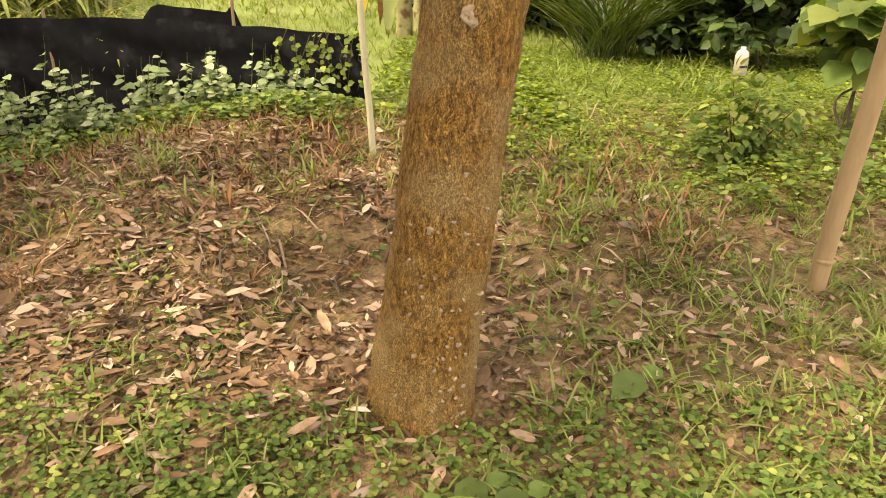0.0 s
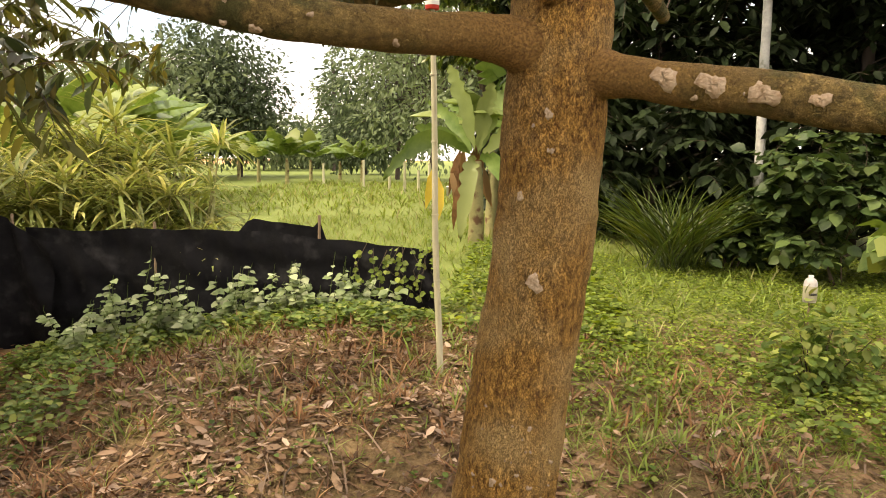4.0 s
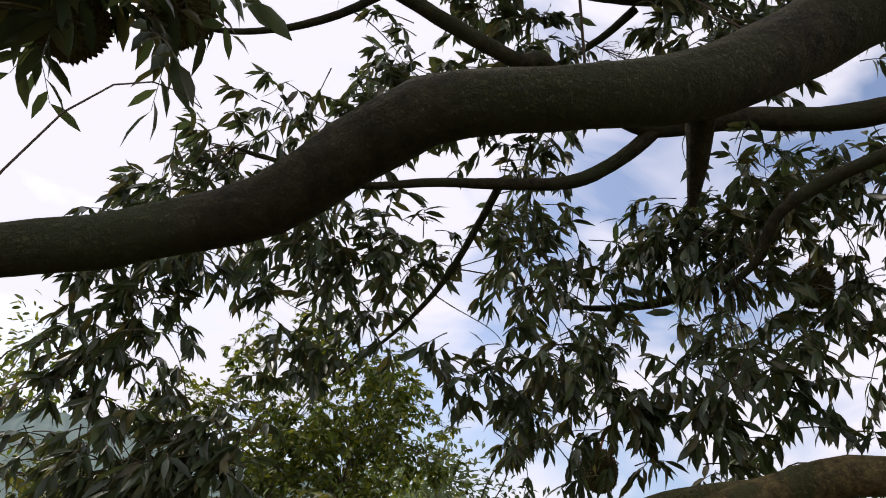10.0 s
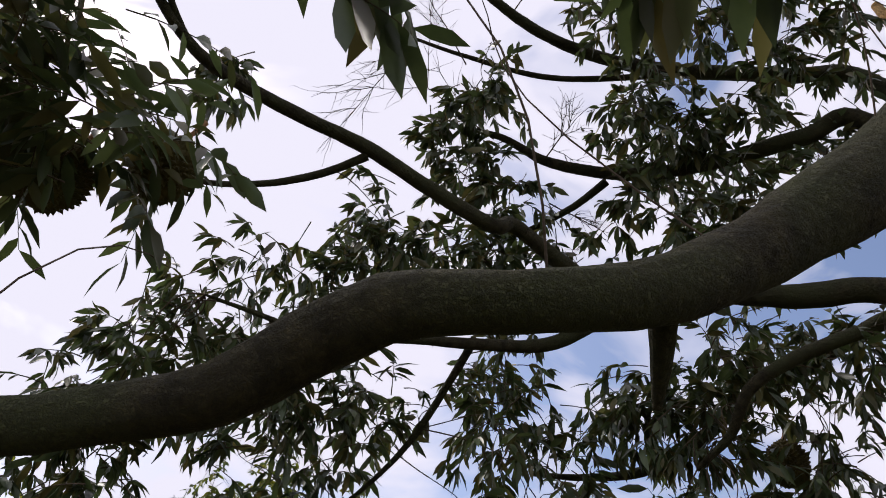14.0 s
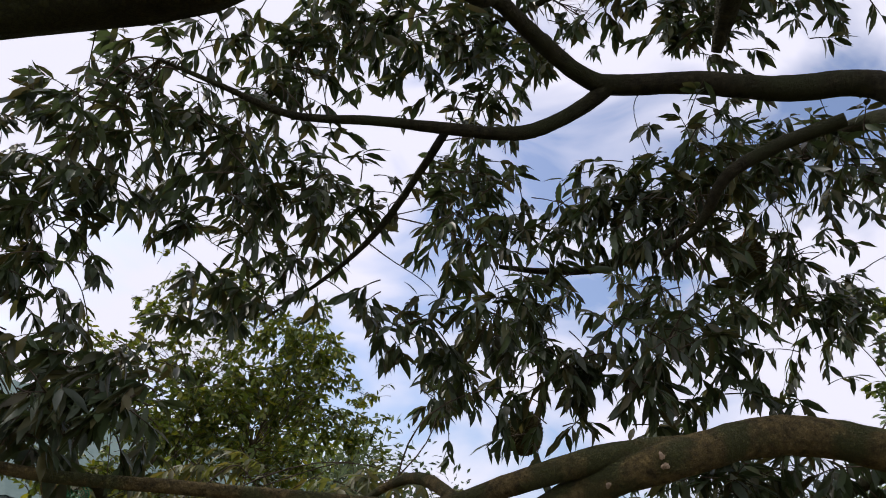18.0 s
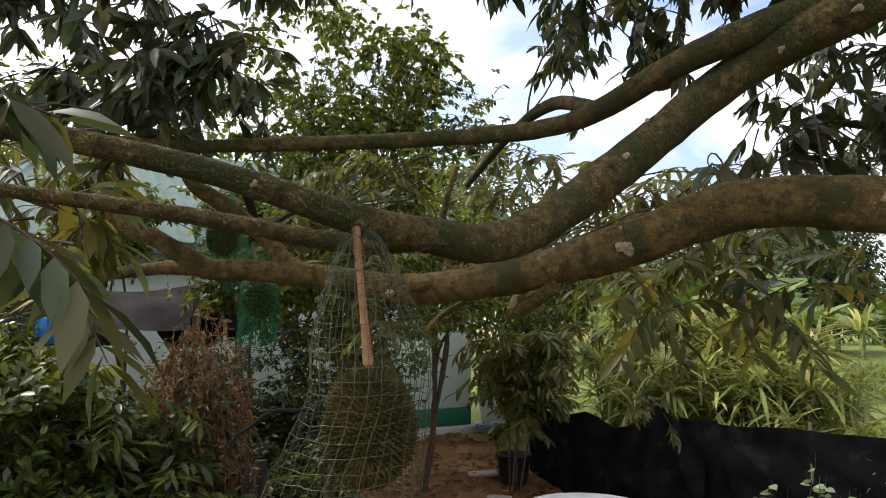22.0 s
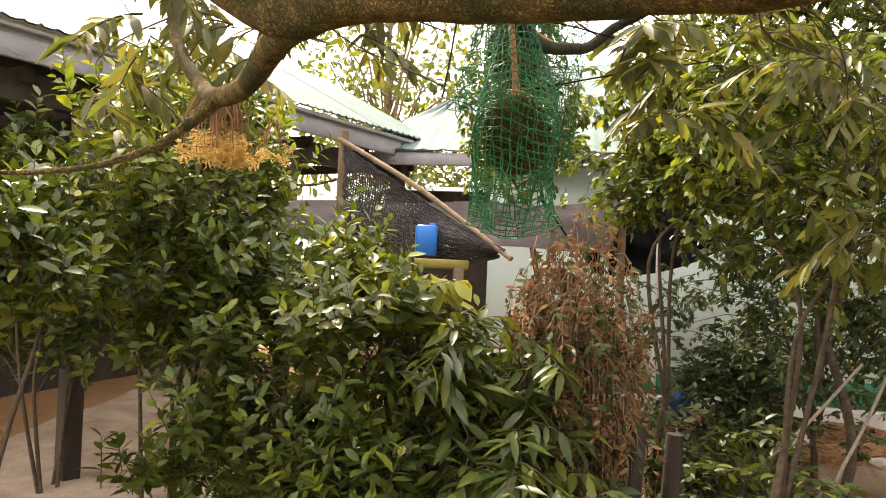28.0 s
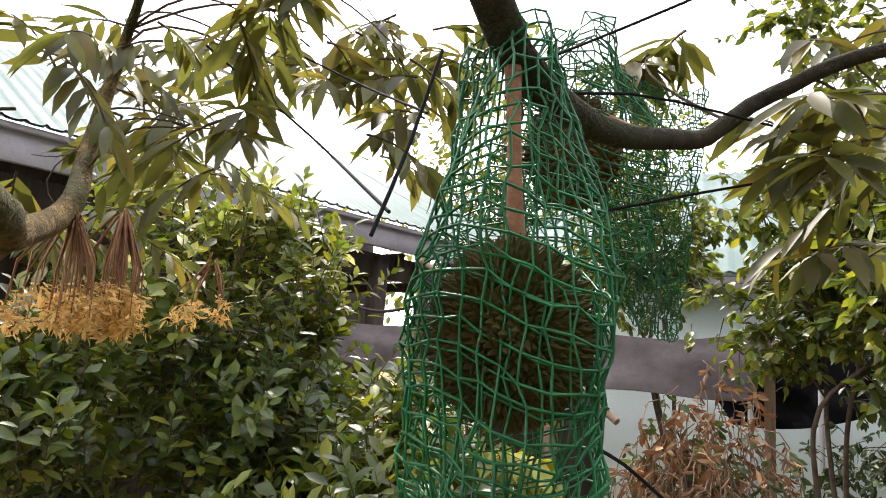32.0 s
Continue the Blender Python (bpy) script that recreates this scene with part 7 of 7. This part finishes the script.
def broad_leaf(base, tip, wide):
    """One arching banana leaf with a fold and torn edges."""
    a, b = np.array(base, float), np.array(tip, float)
    m = 22
    t = np.linspace(0, 1, m)
    C = a + (b - a) * t[:, None] + np.outer(0.32 * np.linalg.norm(b - a) * np.sin(t * math.pi) ** 0.9 * (0.4 + 0.6 * (b[2] < a[2] + 0.3)), (0, 0, 1))
    T = unit(np.gradient(C, axis=0))
    side = unit(np.cross(T, (0.1, 0.9, 0.35)))
    nor = np.cross(side, T)
    w = wide * np.sin(np.clip(t * 1.1 - 0.1, 0, 1) * math.pi) ** 0.55
    tear = 1 - 0.4 * (rng.uniform(0, 1, (2, m)) > 0.75)
    L_ = C + side * (w * tear[0])[:, None] - nor * (w * 0.3)[:, None]
    R_ = C - side * (w * tear[1])[:, None] - nor * (w * 0.3)[:, None]
    i = np.arange(m - 1)
    Q = np.concatenate([np.stack([i, i + 1, i + 1 + m, i + m], 1), np.stack([i + m, i + 1 + m, i + 1 + 2 * m, i + 2 * m], 1)])
    return Geo().quads(np.concatenate([L_, C, R_]), Q)


plant = thing("banana_plant", "banana plant with very broad light green leaves, some hanging", "banana", (-0.53, 9.85, 0.38), "banana plants")
g = Geo()
tube(g, [(-0.53, 9.85, 0.3, 0.12), (-0.53, 9.85, 1.1, 0.1), (-0.53, 9.85, 1.57, 0.06)], seg=12, step=0.1, wobble=0.05)
put("stem", g, BANANA_STEM, plant)
for tip, wide in [((-1.78, 9.19, 1.29), 0.13), ((-0.958, 9.84, 2.92), 0.13), ((-0.309, 9.61, 2.65), 0.13), ((-0.722, 9.46, 0.436), 0.13), ((0.276, 10.2, 2.13), 0.13), ((-0.056, 9.66, 1.17), 0.13), ((-1.49, 10.2, 2.06), 0.11), ((-1.33, 10.4, 2.45), 0.11), ((0.041, 10.3, 2.81), 0.11)]:
    put("leaf", broad_leaf((-0.533, 9.85, 1.57), tip, wide), BANANA, plant)

# withered yellow leaf and dry skirts of the nearest banana plant
ob = thing("dry_banana_leaves", "dry yellow and brown banana leaves hanging down", "leaves", (-0.95, 9.9, 0.4))
g = Geo()
leaves(g, LANCE, np.array([(-1.12, 9.5, 1.5), (-1.05, 9.55, 1.35)]), [(-0.12, -0.1, -1), (0.08, -0.2, -1)], (0.4, -1, 0.3), 0.62, 0.9)
put("yellow_leaf", g, YELLOW, ob, "bright yellow withered leaf")
g = Geo()
k = 26
leaves(g, STRAP, np.column_stack([rng.normal(-0.62, 0.12, k), rng.normal(10.1, 0.1, k), rng.uniform(1.0, 1.9, k)]), np.column_stack([rng.normal(0, 0.3, k), rng.normal(0, 0.3, k), -np.ones(k)]), (0, -1, 0.3), 0.7, 2.0)
put("dry_skirt", g, DRY_BROWN, ob, "brown dry leaves", "stuff")


def tree_far(x, y, h, r, mat, seed, n=900, leaf=0.35, label="broad tree at the far edge of the field", dead=0.0, wood=DARK_WOOD):
    """A tapered trunk with limbs, and clumps of leaves with gaps."""
    z = float(ground_z(np.array(x), np.array(y)))
    ob = thing("field_tree", label, "tree", (x, y, z), "trees round the field")
    g, gl_ = Geo(), Geo()
    tube(g, [(x, y, z - 0.1, 0.012 * h + 0.04), (x + 0.02 * h, y, z + h * 0.4, 0.009 * h + 0.02), (x, y, z + h * 0.85, 0.02)], seg=8, step=h / 10, wobble=0.05)
    cl_ = rand_dir(max(8, n // 45), -1.0, 1.0) * rng.uniform(0.4, 1.0, (max(8, n // 45), 1)) * (r, r, h * 0.46) + (x, y, z + h * 0.55)
    for c in cl_:
        s = np.array((x, y, z + h * rng.uniform(0.3, 0.6)))
        thin(g, [s, (s + c) / 2 + (0, 0, 0.05 * h), c], 0.004 * h, 4)
        m = 60
        d = rand_dir(m)
        leaves(gl_, OVAL if leaf < 0.3 else CHIP, c + d * rng.uniform(0.2, 1, (m, 1)) * r * 0.38, d + (0, 0, -0.4), rand_dir(m) + (0, 0, 1.2), leaf * rng.uniform(0.6, 1.2, m))
    put("trunk", g, wood, ob)
    put("crown", gl_, mat, ob, kind="stuff")
    return ob


for n, (x, y, h, r, dark, cnt, leaf) in enumerate(FAR_TREES):
    tree_far(x, y, h, r, FAR_DARK if dark else FAR_LEAF, n, int(cnt * 2.4), leaf * 0.62)

for n, (x, y, h, r) in enumerate(tree_far_spots):
    tree_far(x, y, h, r, CITRUS_LIGHT, 50 + n, 2700, 0.15, "light green tree standing behind the roofs", wood=WOOD)

# dark thicket on one side, its inner shade put into the leaf colour
for n, (x, y, h, r) in enumerate(THICKET):
    z = float(ground_z(np.array(x), np.array(y)))
    ob = thing("thicket_tree", "dense tree at the clearing edge with leaves coloured as in shade", "tree", (x, y, z), "dark thicket trees")
    g, gl_, gt = Geo(), Geo(), Geo()
    tube(g, [(x, y, z - 0.1, 0.09), (x + 0.05, y, z + h * 0.5, 0.07), (x, y, z + h * 0.95, 0.02)], seg=8, step=0.3, wobble=0.06)
    m = int(60 * h / 4)
    for c in np.column_stack([rng.normal(x, r * 0.5, m), rng.normal(y, r * 0.45, m), rng.uniform(z + 0.3, z + h, m)]):
        thin(g, [(x, y, max(z, c[2] - 0.5)), c], 0.015, 4)
        sprays(gt, gl_, c, 0.42, 9, OVAL, 0.215, 0.5, 9)
    put("trunk", g, DARK_WOOD, ob)
    put("twigwork", gt, TWIG, ob, kind="stuff")
    put("foliage", gl_, SHADED_LEAF, ob, kind="stuff")

ob = thing("pale_tree", "slim straight tree with pale mottled bark", "tree", (3.05, 8.95, 0.35))
g = Geo()
tube(g, [(3.07, 8.95, 0.3, 0.062), (3.04, 8.9, 1.75, 0.058), (2.96, 8.75, 3.4, 0.052), (2.9, 8.6, 6.2, 0.035)], seg=12, step=0.15, wobble=0.05)
put("trunk", g, PALE_BARK, ob)
g, gt = Geo(), Geo()
for c in blobs((2.9, 8.7, 5.8), 0.9, 16, 0.3):
    thin(gt, [(2.92, 8.65, 4.8), c[:3]], 0.012, 4)
    sprays(gt, g, c[:3], c[3], 9, OVAL, 0.15)
put("twigwork", gt, TWIG, ob, kind="stuff")
put("foliage", g, SHADED_LEAF, ob, kind="stuff")

shrub("garden_tree", "tall leafy green tree behind the banana plants", "tree", (-0.45, 14.2), blobs((-1.0, 13.9, 6.2), 1.5, 120, 0.42, 1.9), CITRUS, OVAL, 0.16, 16, 10, 0.3, 3, r0=0.05, bunch=True)

# broad-leaved shrubs and tall grass at the thicket's foot
shrub("broadleaf_shrub", "broad-leaved green shrub at the foot of the thicket", "bush", (3.4, 7.4), blobs((3.4, 7.4, 1.25), 0.85, 40, 0.22, 0.85), SHRUB, ROUND, 0.15, 8, 7, 0.4, group="shrubs at the thicket")
shrub("broadleaf_shrub", "broad-leaved green shrub at the foot of the thicket", "bush", (2.5, 8.1), blobs((2.55, 8.2, 0.8), 0.5, 20, 0.2, 0.8), SHRUB, ROUND, 0.13, 8, 7, 0.4, group="shrubs at the thicket")
shrub("broadleaf_shrub", "shrub with very large soft leaves near a leaning stick", "bush", (2.75, 4.6), blobs((2.8, 4.6, 1.05), 0.4, 14, 0.16, 1.0), WEED, ROUND, 0.22, 5, 5, 0.5, group="shrubs at the thicket")
shrub("broadleaf_shrub", "feathery green shrub below the dark thicket", "bush", (4.6, 7.0), blobs((4.6, 7.0, 1.2), 0.9, 34, 0.22, 0.85), SHRUB, OVAL, 0.14, 8, 8, 0.4, group="shrubs at the thicket")
ob = thing("tall_grass_clump", "clump of tall arching green grass", "grass", (1.95, 7.9, 0.33))
g = Geo()
for _ in range(20):
    g = Geo()
    rosette(g, (1.85 + rng.normal(0, 0.15), 7.9 + rng.normal(0, 0.15), 0.32), 13, 1.1, ARCH, 1.15, 1.53, 0.14)
    put("grass_tuft", g, CITRUS, ob)

# vine-covered stump with the bottle stake
ob = thing("vine_bush", "upright bush of lobed green vine leaves", "bush", (1.7, 3.85, 0.3))
g, gt = Geo(), Geo()
for n in range(26):
    h = rng.uniform(0, 1)
    c = (1.72 + rng.normal(0, 0.09 + 0.05 * (1 - h)), 3.85 + rng.normal(0, 0.09), 0.34 + 0.42 * h)
    thin(gt, [(1.7, 3.85, 0.28), c], 0.006, 4)
    m = 26
    d = rand_dir(m)
    leaves(g, ROUND, np.array(c) + d * 0.1, d + (0, -0.3, -0.3), d + (0, -0.3, 0.6), rng.uniform(0.04, 0.075, m))
put("vine_growth", gt, TWIG, ob, kind="stuff")
put("foliage", g, WEED, ob, kind="stuff")

# ---- things in the field ----
for x, y in ((-4.4, 24.0), (-3.9, 24.3), (-3.3, 23.6), (-8.5, 30.0), (-2.6, 21.0), (-6.0, 27.0)):
    z = float(ground_z(np.array(x), np.array(y)))
    ob = thing("marker_stake", "pale wooden marker stake standing in the field", "stake", (x, y, z), "marker stakes in the field")
    g = Geo()
    tube(g, [(x, y, z - 0.1, 0.05), (x, y, z + rng.uniform(0.7, 1.3), 0.045)], seg=8)
    put("shaft", g, BAMBOO, ob)
for x, y in ((-2.4, 20.5), (-1.9, 20.8)):
    z = float(ground_z(np.array(x), np.array(y)))
    ob = thing("white_bucket", "white plastic bucket standing in the field grass", "bucket", (x, y, z), "white buckets in the field")
    put("body", lathe(Geo(), [(0, 0), (0.13, 0), (0.16, 0.36), (0.17, 0.36), (0.17, 0.39), (0.15, 0.39), (0.14, 0.05), (0, 0.05)], (x, y, z), 20), PVC, ob)


# ---- ground cover ----
def scatter(n, x0, x1, y0, y1, keep=None):
    x, y = rng.uniform(x0, x1, n), rng.uniform(y0, y1, n)
    if keep is not None:
        ok = rng.uniform(0, 1, n) < keep(x, y)
        x, y = x[ok], y[ok]
    return np.column_stack([x, y, ground_z(x, y)])


def patchy(x, y, s, seed):
    return 0.5 + 0.5 * np.sin(s * x + seed + 1.3 * np.sin(0.7 * s * y)) * np.sin(0.9 * s * y + 2 * seed + 1.1 * np.sin(0.8 * s * x))


def off_trunk(P3, r=0.2):
    return P3[np.hypot(P3[:, 0] + 0.05, P3[:, 1] - 1.83) > r]


def litter_field(name, n, x0, x1, y0, y1, keep, size, mat, label, lift=0.01, curl=0.4):
    P3 = off_trunk(scatter(n, x0, x1, y0, y1, keep))
    P3 = P3[np.hypot(P3[:, 0] - DX, P3[:, 1] - DY) > 0.47]
    m = len(P3)
    g = Geo()
    ax = rand_dir(m, -0.6 * curl, curl)
    leaves(g, LITTER, P3 + (0, 0, lift) + np.column_stack([np.zeros(m), np.zeros(m), rng.uniform(0, 0.02, m)]), ax, np.array((0, 0, 1.0)) * np.where(rng.uniform(0, 1, (m, 1)) < 0.5, 1, -1) + rng.normal(0, 0.25, (m, 3)), rng.uniform(0.6, 1.2, m) * size, 1.2)
    return g.make(name, mat, label=label, kind="stuff", category="leaf litter")


mound = lambda x, y: np.clip(1.25 - 0.5 * np.hypot((x + 0.8) / 2.1, (y - 2.6) / 1.4), 0, 1) * np.clip((y - 1.15) / 0.7, 0.12, 1) * (0.35 + 0.65 * patchy(x, y, 3.1, 0.6)) * np.where(x > 0.3, 0.45, 1.0)
litter_field("leaf_litter", 19000, -3.6, 2.4, 0.7, 4.6, mound, 0.060, DRY_LEAF, "dry tan and brown fallen leaves covering the mound", 0.010, 0.34)
litter_field("leaf_litter", 2600, -3.2, 2.0, 0.9, 4.0, mound, 0.10, DRY_LEAF, "large pale curled fallen leaves on the earth", 0.012, 0.15)
litter_field("leaf_litter", 7500, -7.0, -2.0, 0.2, 5.2, lambda x, y: 0.45 + 0.55 * patchy(x, y, 2.2, 2.0), 0.075, DRY_BROWN, "thin brown leaf litter over the bare yard soil")
litter_field("leaf_litter", 17000, -3.2, 2.0, 0.9, 4.2, mound, 0.034, DRY_LEAF, "broken bits of dry leaves between the larger ones", 0.012, 0.75)
# straw and small sticks
P3 = off_trunk(scatter(17000, -3.4, 2.2, 0.8, 4.5, mound))
g = Geo()
leaves(g, STRAP, P3 + (0, 0, 0.012), rand_dir(len(P3), -0.1, 0.12), (0, 0, 1), rng.uniform(0.08, 0.28, len(P3)), 0.6)
g.make("straw", DRY_LEAF, label="dry grass straw strewn on the mound", kind="stuff", category="straw")
for p in scatter(34, -2.0, 1.8, 1.0, 3.6):
    ob = thing("fallen_stick", "thin dead stick lying on the ground", "stick", p, "fallen sticks")
    a = rng.uniform(0, 6.28)
    ln = rng.uniform(0.1, 0.28)
    g = Geo()
    tube(g, [(p[0], p[1], p[2] + 0.012, 0.006), (p[0] + 0.5 * ln * math.cos(a), p[1] + 0.5 * ln * math.sin(a), p[2] + 0.02, 0.005), (p[0] + ln * math.cos(a + 0.2), p[1] + ln * math.sin(a + 0.2), float(ground_z(np.array(p[0] + ln * math.cos(a)), np.array(p[1] + ln * math.sin(a)))) + 0.012, 0.003)], seg=6, step=0.04)
    put("stick", g, TWIG, ob)


def tufts(name, spots, blades_n, h, mat, label, wide=1.0):
    g = Geo()
    for p in spots:
        rosette(g, p, blades_n, h * rng.uniform(0.7, 1.3), STRAP, 0.5, 1.45, wide)
    return g.make(name, mat, label=label, kind="stuff", category="grass")


rim = lambda x, y: np.clip(0.25 + 0.9 * np.hypot((x + 1.0) / 2.6, (y - 2.5) / 1.6) - 0.55, 0, 1) * (0.2 + 0.8 * patchy(x, y, 4.0, 1.4))
tufts("grass_tufts", off_trunk(scatter(1700, -3.6, 3.2, 0.7, 5.0, rim)), 9, 0.12, GRASS, "low green grass tufts between fallen leaves")
tufts("grass_tufts", scatter(420, -2.6, 1.2, 2.9, 4.8, lambda x, y: 0.8 * patchy(x, y, 5, 0.2)), 8, 0.13, GRASS, "thin grass on the back of the mound")
tufts("grass_tufts", off_trunk(scatter(420, -1.6, 1.9, 0.8, 1.75, lambda x, y: 0.15 + 0.8 * patchy(x, y, 5, 3.1))), 8, 0.09, GRASS, "short fresh grass among weeds at the tree foot")
tufts("grass_tufts", off_trunk(scatter(1500, -3.0, 2.2, 1.5, 4.4, lambda x, y: 0.1 + 0.8 * patchy(x, y, 3.7, 1.9))), 5, 0.075, GRASS, "fine green blades sprouting through leaf litter")
tufts("grass_tufts", off_trunk(scatter(750, 0.25, 2.0, 1.6, 3.3, lambda x, y: 0.25 + 0.75 * patchy(x, y, 4.3, 0.4))), 7, 0.09, GRASS, "yellowish grass tufts beside the trunk")
tufts("dry_grass", scatter(900, -2.8, 1.2, 2.4, 4.5, lambda x, y: 0.8 * patchy(x, y, 4, 2.2)), 9, 0.12, DRY_BROWN, "dry brown grass standing among leaf litter")
tufts("grass_tufts", np.array([(-0.55, 1.32, 0.03), (-0.5, 1.38, 0.03), (-0.62, 1.36, 0.03), (-0.45, 1.28, 0.03), (-0.58, 1.26, 0.03), (1.25, 2.0, 0.12), (1.32, 2.1, 0.13), (1.4, 1.95, 0.1), (1.2, 2.15, 0.15)]), 26, 0.17, GRASS, "bright tall grass tufts in the foreground")
tufts("grass_tufts", scatter(2600, -4.5, 3.0, 5.6, 14.0, lambda x, y: 0.5 + 0.5 * patchy(x, y, 1.1, 3)), 6, 0.16, GRASS, "lush field grass behind the black net")
tufts("grass_tufts", scatter(3600, -10.0, 1.0, 13.5, 34.0, lambda x, y: 0.3 + 0.7 * patchy(x, y, 0.9, 1.2)), 6, 0.24, GRASS, "rough grass of the open field", 1.8)


def weeds(name, n, x0, x1, y0, y1, keep, size, hgt, mat, label, tpl=ROUND, k=5):
    P3 = off_trunk(scatter(n, x0, x1, y0, y1, keep))
    m = len(P3)
    g = Geo()
    for _ in range(k):
        d = rand_dir(m, -0.1, 0.5)
        leaves(g, tpl, P3 + np.column_stack([rng.normal(0, 0.02, (m, 2)), rng.uniform(0.2, 1, m) * hgt]), d, (0, 0, 1.0) + rng.normal(0, 0.3, (m, 3)), rng.uniform(0.6, 1.3, m) * size)
    return g.make(name, mat, label=label, kind="stuff", category="weeds")


weeds("ground_cover", 15000, 0.2, 6.0, 3.1, 9.0, lambda x, y: np.clip((y - 2.6 - 0.25 * np.sin(3 * x)) * 1.1, 0, 1) * (0.55 + 0.45 * patchy(x, y, 3, 4)), 0.031, 0.075, COVER, "bright green creeping ground cover")
weeds("ground_cover", 1500, -0.55, 0.9, 4.2, 9.5, lambda x, y: 0.5 + 0.5 * patchy(x, y, 3, 2), 0.06, 0.1, COVER, "bright green creeping ground cover by the net's end")
weeds("ground_cover", 520, 1.3, 3.2, 3.15, 4.6, lambda x, y: 0.7 * patchy(x, y, 3, 1) + 0.1, 0.055, 0.13, WEED, "lobed vine leaves creeping over the ground")
weeds("weeds", 9000, -1.9, 1.8, 0.75, 1.75, lambda x, y: np.clip(1.9 - y, 0.05, 1) * (0.15 + 0.95 * patchy(x, y, 4, 5)), 0.024, 0.045, WEED, "small round-leaved green weeds at the tree's foot")
weeds("weeds", 1300, -2.8, 2.2, 1.6, 3.4, lambda x, y: 0.6 * patchy(x, y, 3.5, 0.8), 0.03, 0.04, WEED, "tiny weeds sprouting in the litter")
weeds("weeds", 3400, -3.5, -0.6, 3.9, 4.95, lambda x, y: np.clip((y - 4.0 - 0.2 * np.sin(2 * x)) * 1.6, 0, 0.9), 0.045, 0.12, WEED, "tangle of green weeds along the black net")
weeds("weeds", 420, -3.1, -2.3, 2.9, 4.2, lambda x, y: 0.6 * patchy(x, y, 3, 7) + 0.15, 0.05, 0.14, WEED, "weeds spreading beside the concrete tank")
for x, y, h in ((-2.75, 4.5, 0.62), (-2.55, 4.55, 0.7), (-2.62, 4.42, 0.5), (-2.1, 4.6, 0.42), (-1.95, 4.62, 0.45), (-1.75, 4.6, 0.4), (-1.2, 4.7, 0.4), (-1.32, 4.66, 0.48), (-2.3, 4.55, 0.35), (-3.15, 4.4, 0.5), (-0.95, 4.8, 0.35), (-2.9, 4.55, 0.55), (-2.42, 4.6, 0.5), (-2.0, 4.5, 0.55), (-1.6, 4.68, 0.5), (-1.48, 4.6, 0.36), (-1.05, 4.74, 0.45), (-3.0, 4.3, 0.35), (-2.2, 4.4, 0.3)):
    z = float(ground_z(np.array(x), np.array(y)))
    ob = thing("flowering_weed", "upright weed with pale round leaves and thin seed spikes", "weed", (x, y, z), "tall weeds before the black net")
    gl_ = Geo()
    for _ in range(4):
        gs = Geo()
        o = rng.normal(0, 0.11, 2)
        top = np.array((x + o[0], y + o[1], z + h * rng.uniform(0.45, 1.05)))
        thin(gs, [(x, y, z - 0.02), (x + o[0] * 0.6, y + o[1] * 0.6, z + h * 0.5), top, top + (0.01, 0, rng.uniform(0.02, 0.1))], 0.0028, 4)
        k = 16
        f = rng.uniform(0.25, 1, k)[:, None]
        leaves(gl_, ROUND, np.array((x, y, z)) + (top - (x, y, z)) * f, rand_dir(k, -0.3, 0.3) + (0, -0.25, 0), (0, -0.5, 1.0), rng.uniform(0.035, 0.085, k))
        put("stem", gs, WEED, ob)
    put("foliage", gl_, PALE_WEED, ob, kind="stuff")
for x, y, s in ((0.62, 1.78, 0.14), (0.12, 1.42, 0.12), (0.22, 1.36, 0.12), (-0.05, 1.35, 0.09)):
    z = float(ground_z(np.array(x), np.array(y)))
    ob = thing("seedling", "single broad green leaf on a short stalk", "plant", (x, y, z), "broad-leaved seedlings")
    g = Geo()
    leaves(g, ROUND, np.array([(x, y, z + 0.05), (x, y, z + 0.045)]), [(-0.7, -0.5, -0.1), (0.6, 0.3, 0.1)], (0, -0.3, 1), [s, s * 0.6])
    put("leaf", g, WEED, ob)
    gs = Geo()
    thin(gs, [(x, y, z - 0.01), (x, y, z + 0.05)], 0.004, 5)
    put("stalk", gs, BANANA_STEM, ob)

# large fallen leaves that lie singly on the litter
kinds = [tri_mesh("fallen_leaf", LITTER[0] * (s, s * w, s), LITTER[1]) for s, w in ((0.095, 1.05), (0.115, 0.9), (0.08, 1.3), (0.13, 0.85))]
for me in kinds:
    me.materials.append(LOOSE_LEAF)
for n, p in enumerate(off_trunk(scatter(260, -2.0, 1.6, 1.05, 3.4, lambda x, y: 0.55 * mound(x, y)), 0.24)):
    ob = new("fallen_leaf", kinds[n % 4])
    ob.matrix_world = pose(p[0], p[1], p[2] + 0.028, rng.uniform(-14, 14) + (180 if n % 3 == 0 else 0), rng.uniform(-12, 12), rng.uniform(0, 360))
    tagged(ob, "large dry tan leaf lying curled on the litter", "leaf", "large fallen leaves")
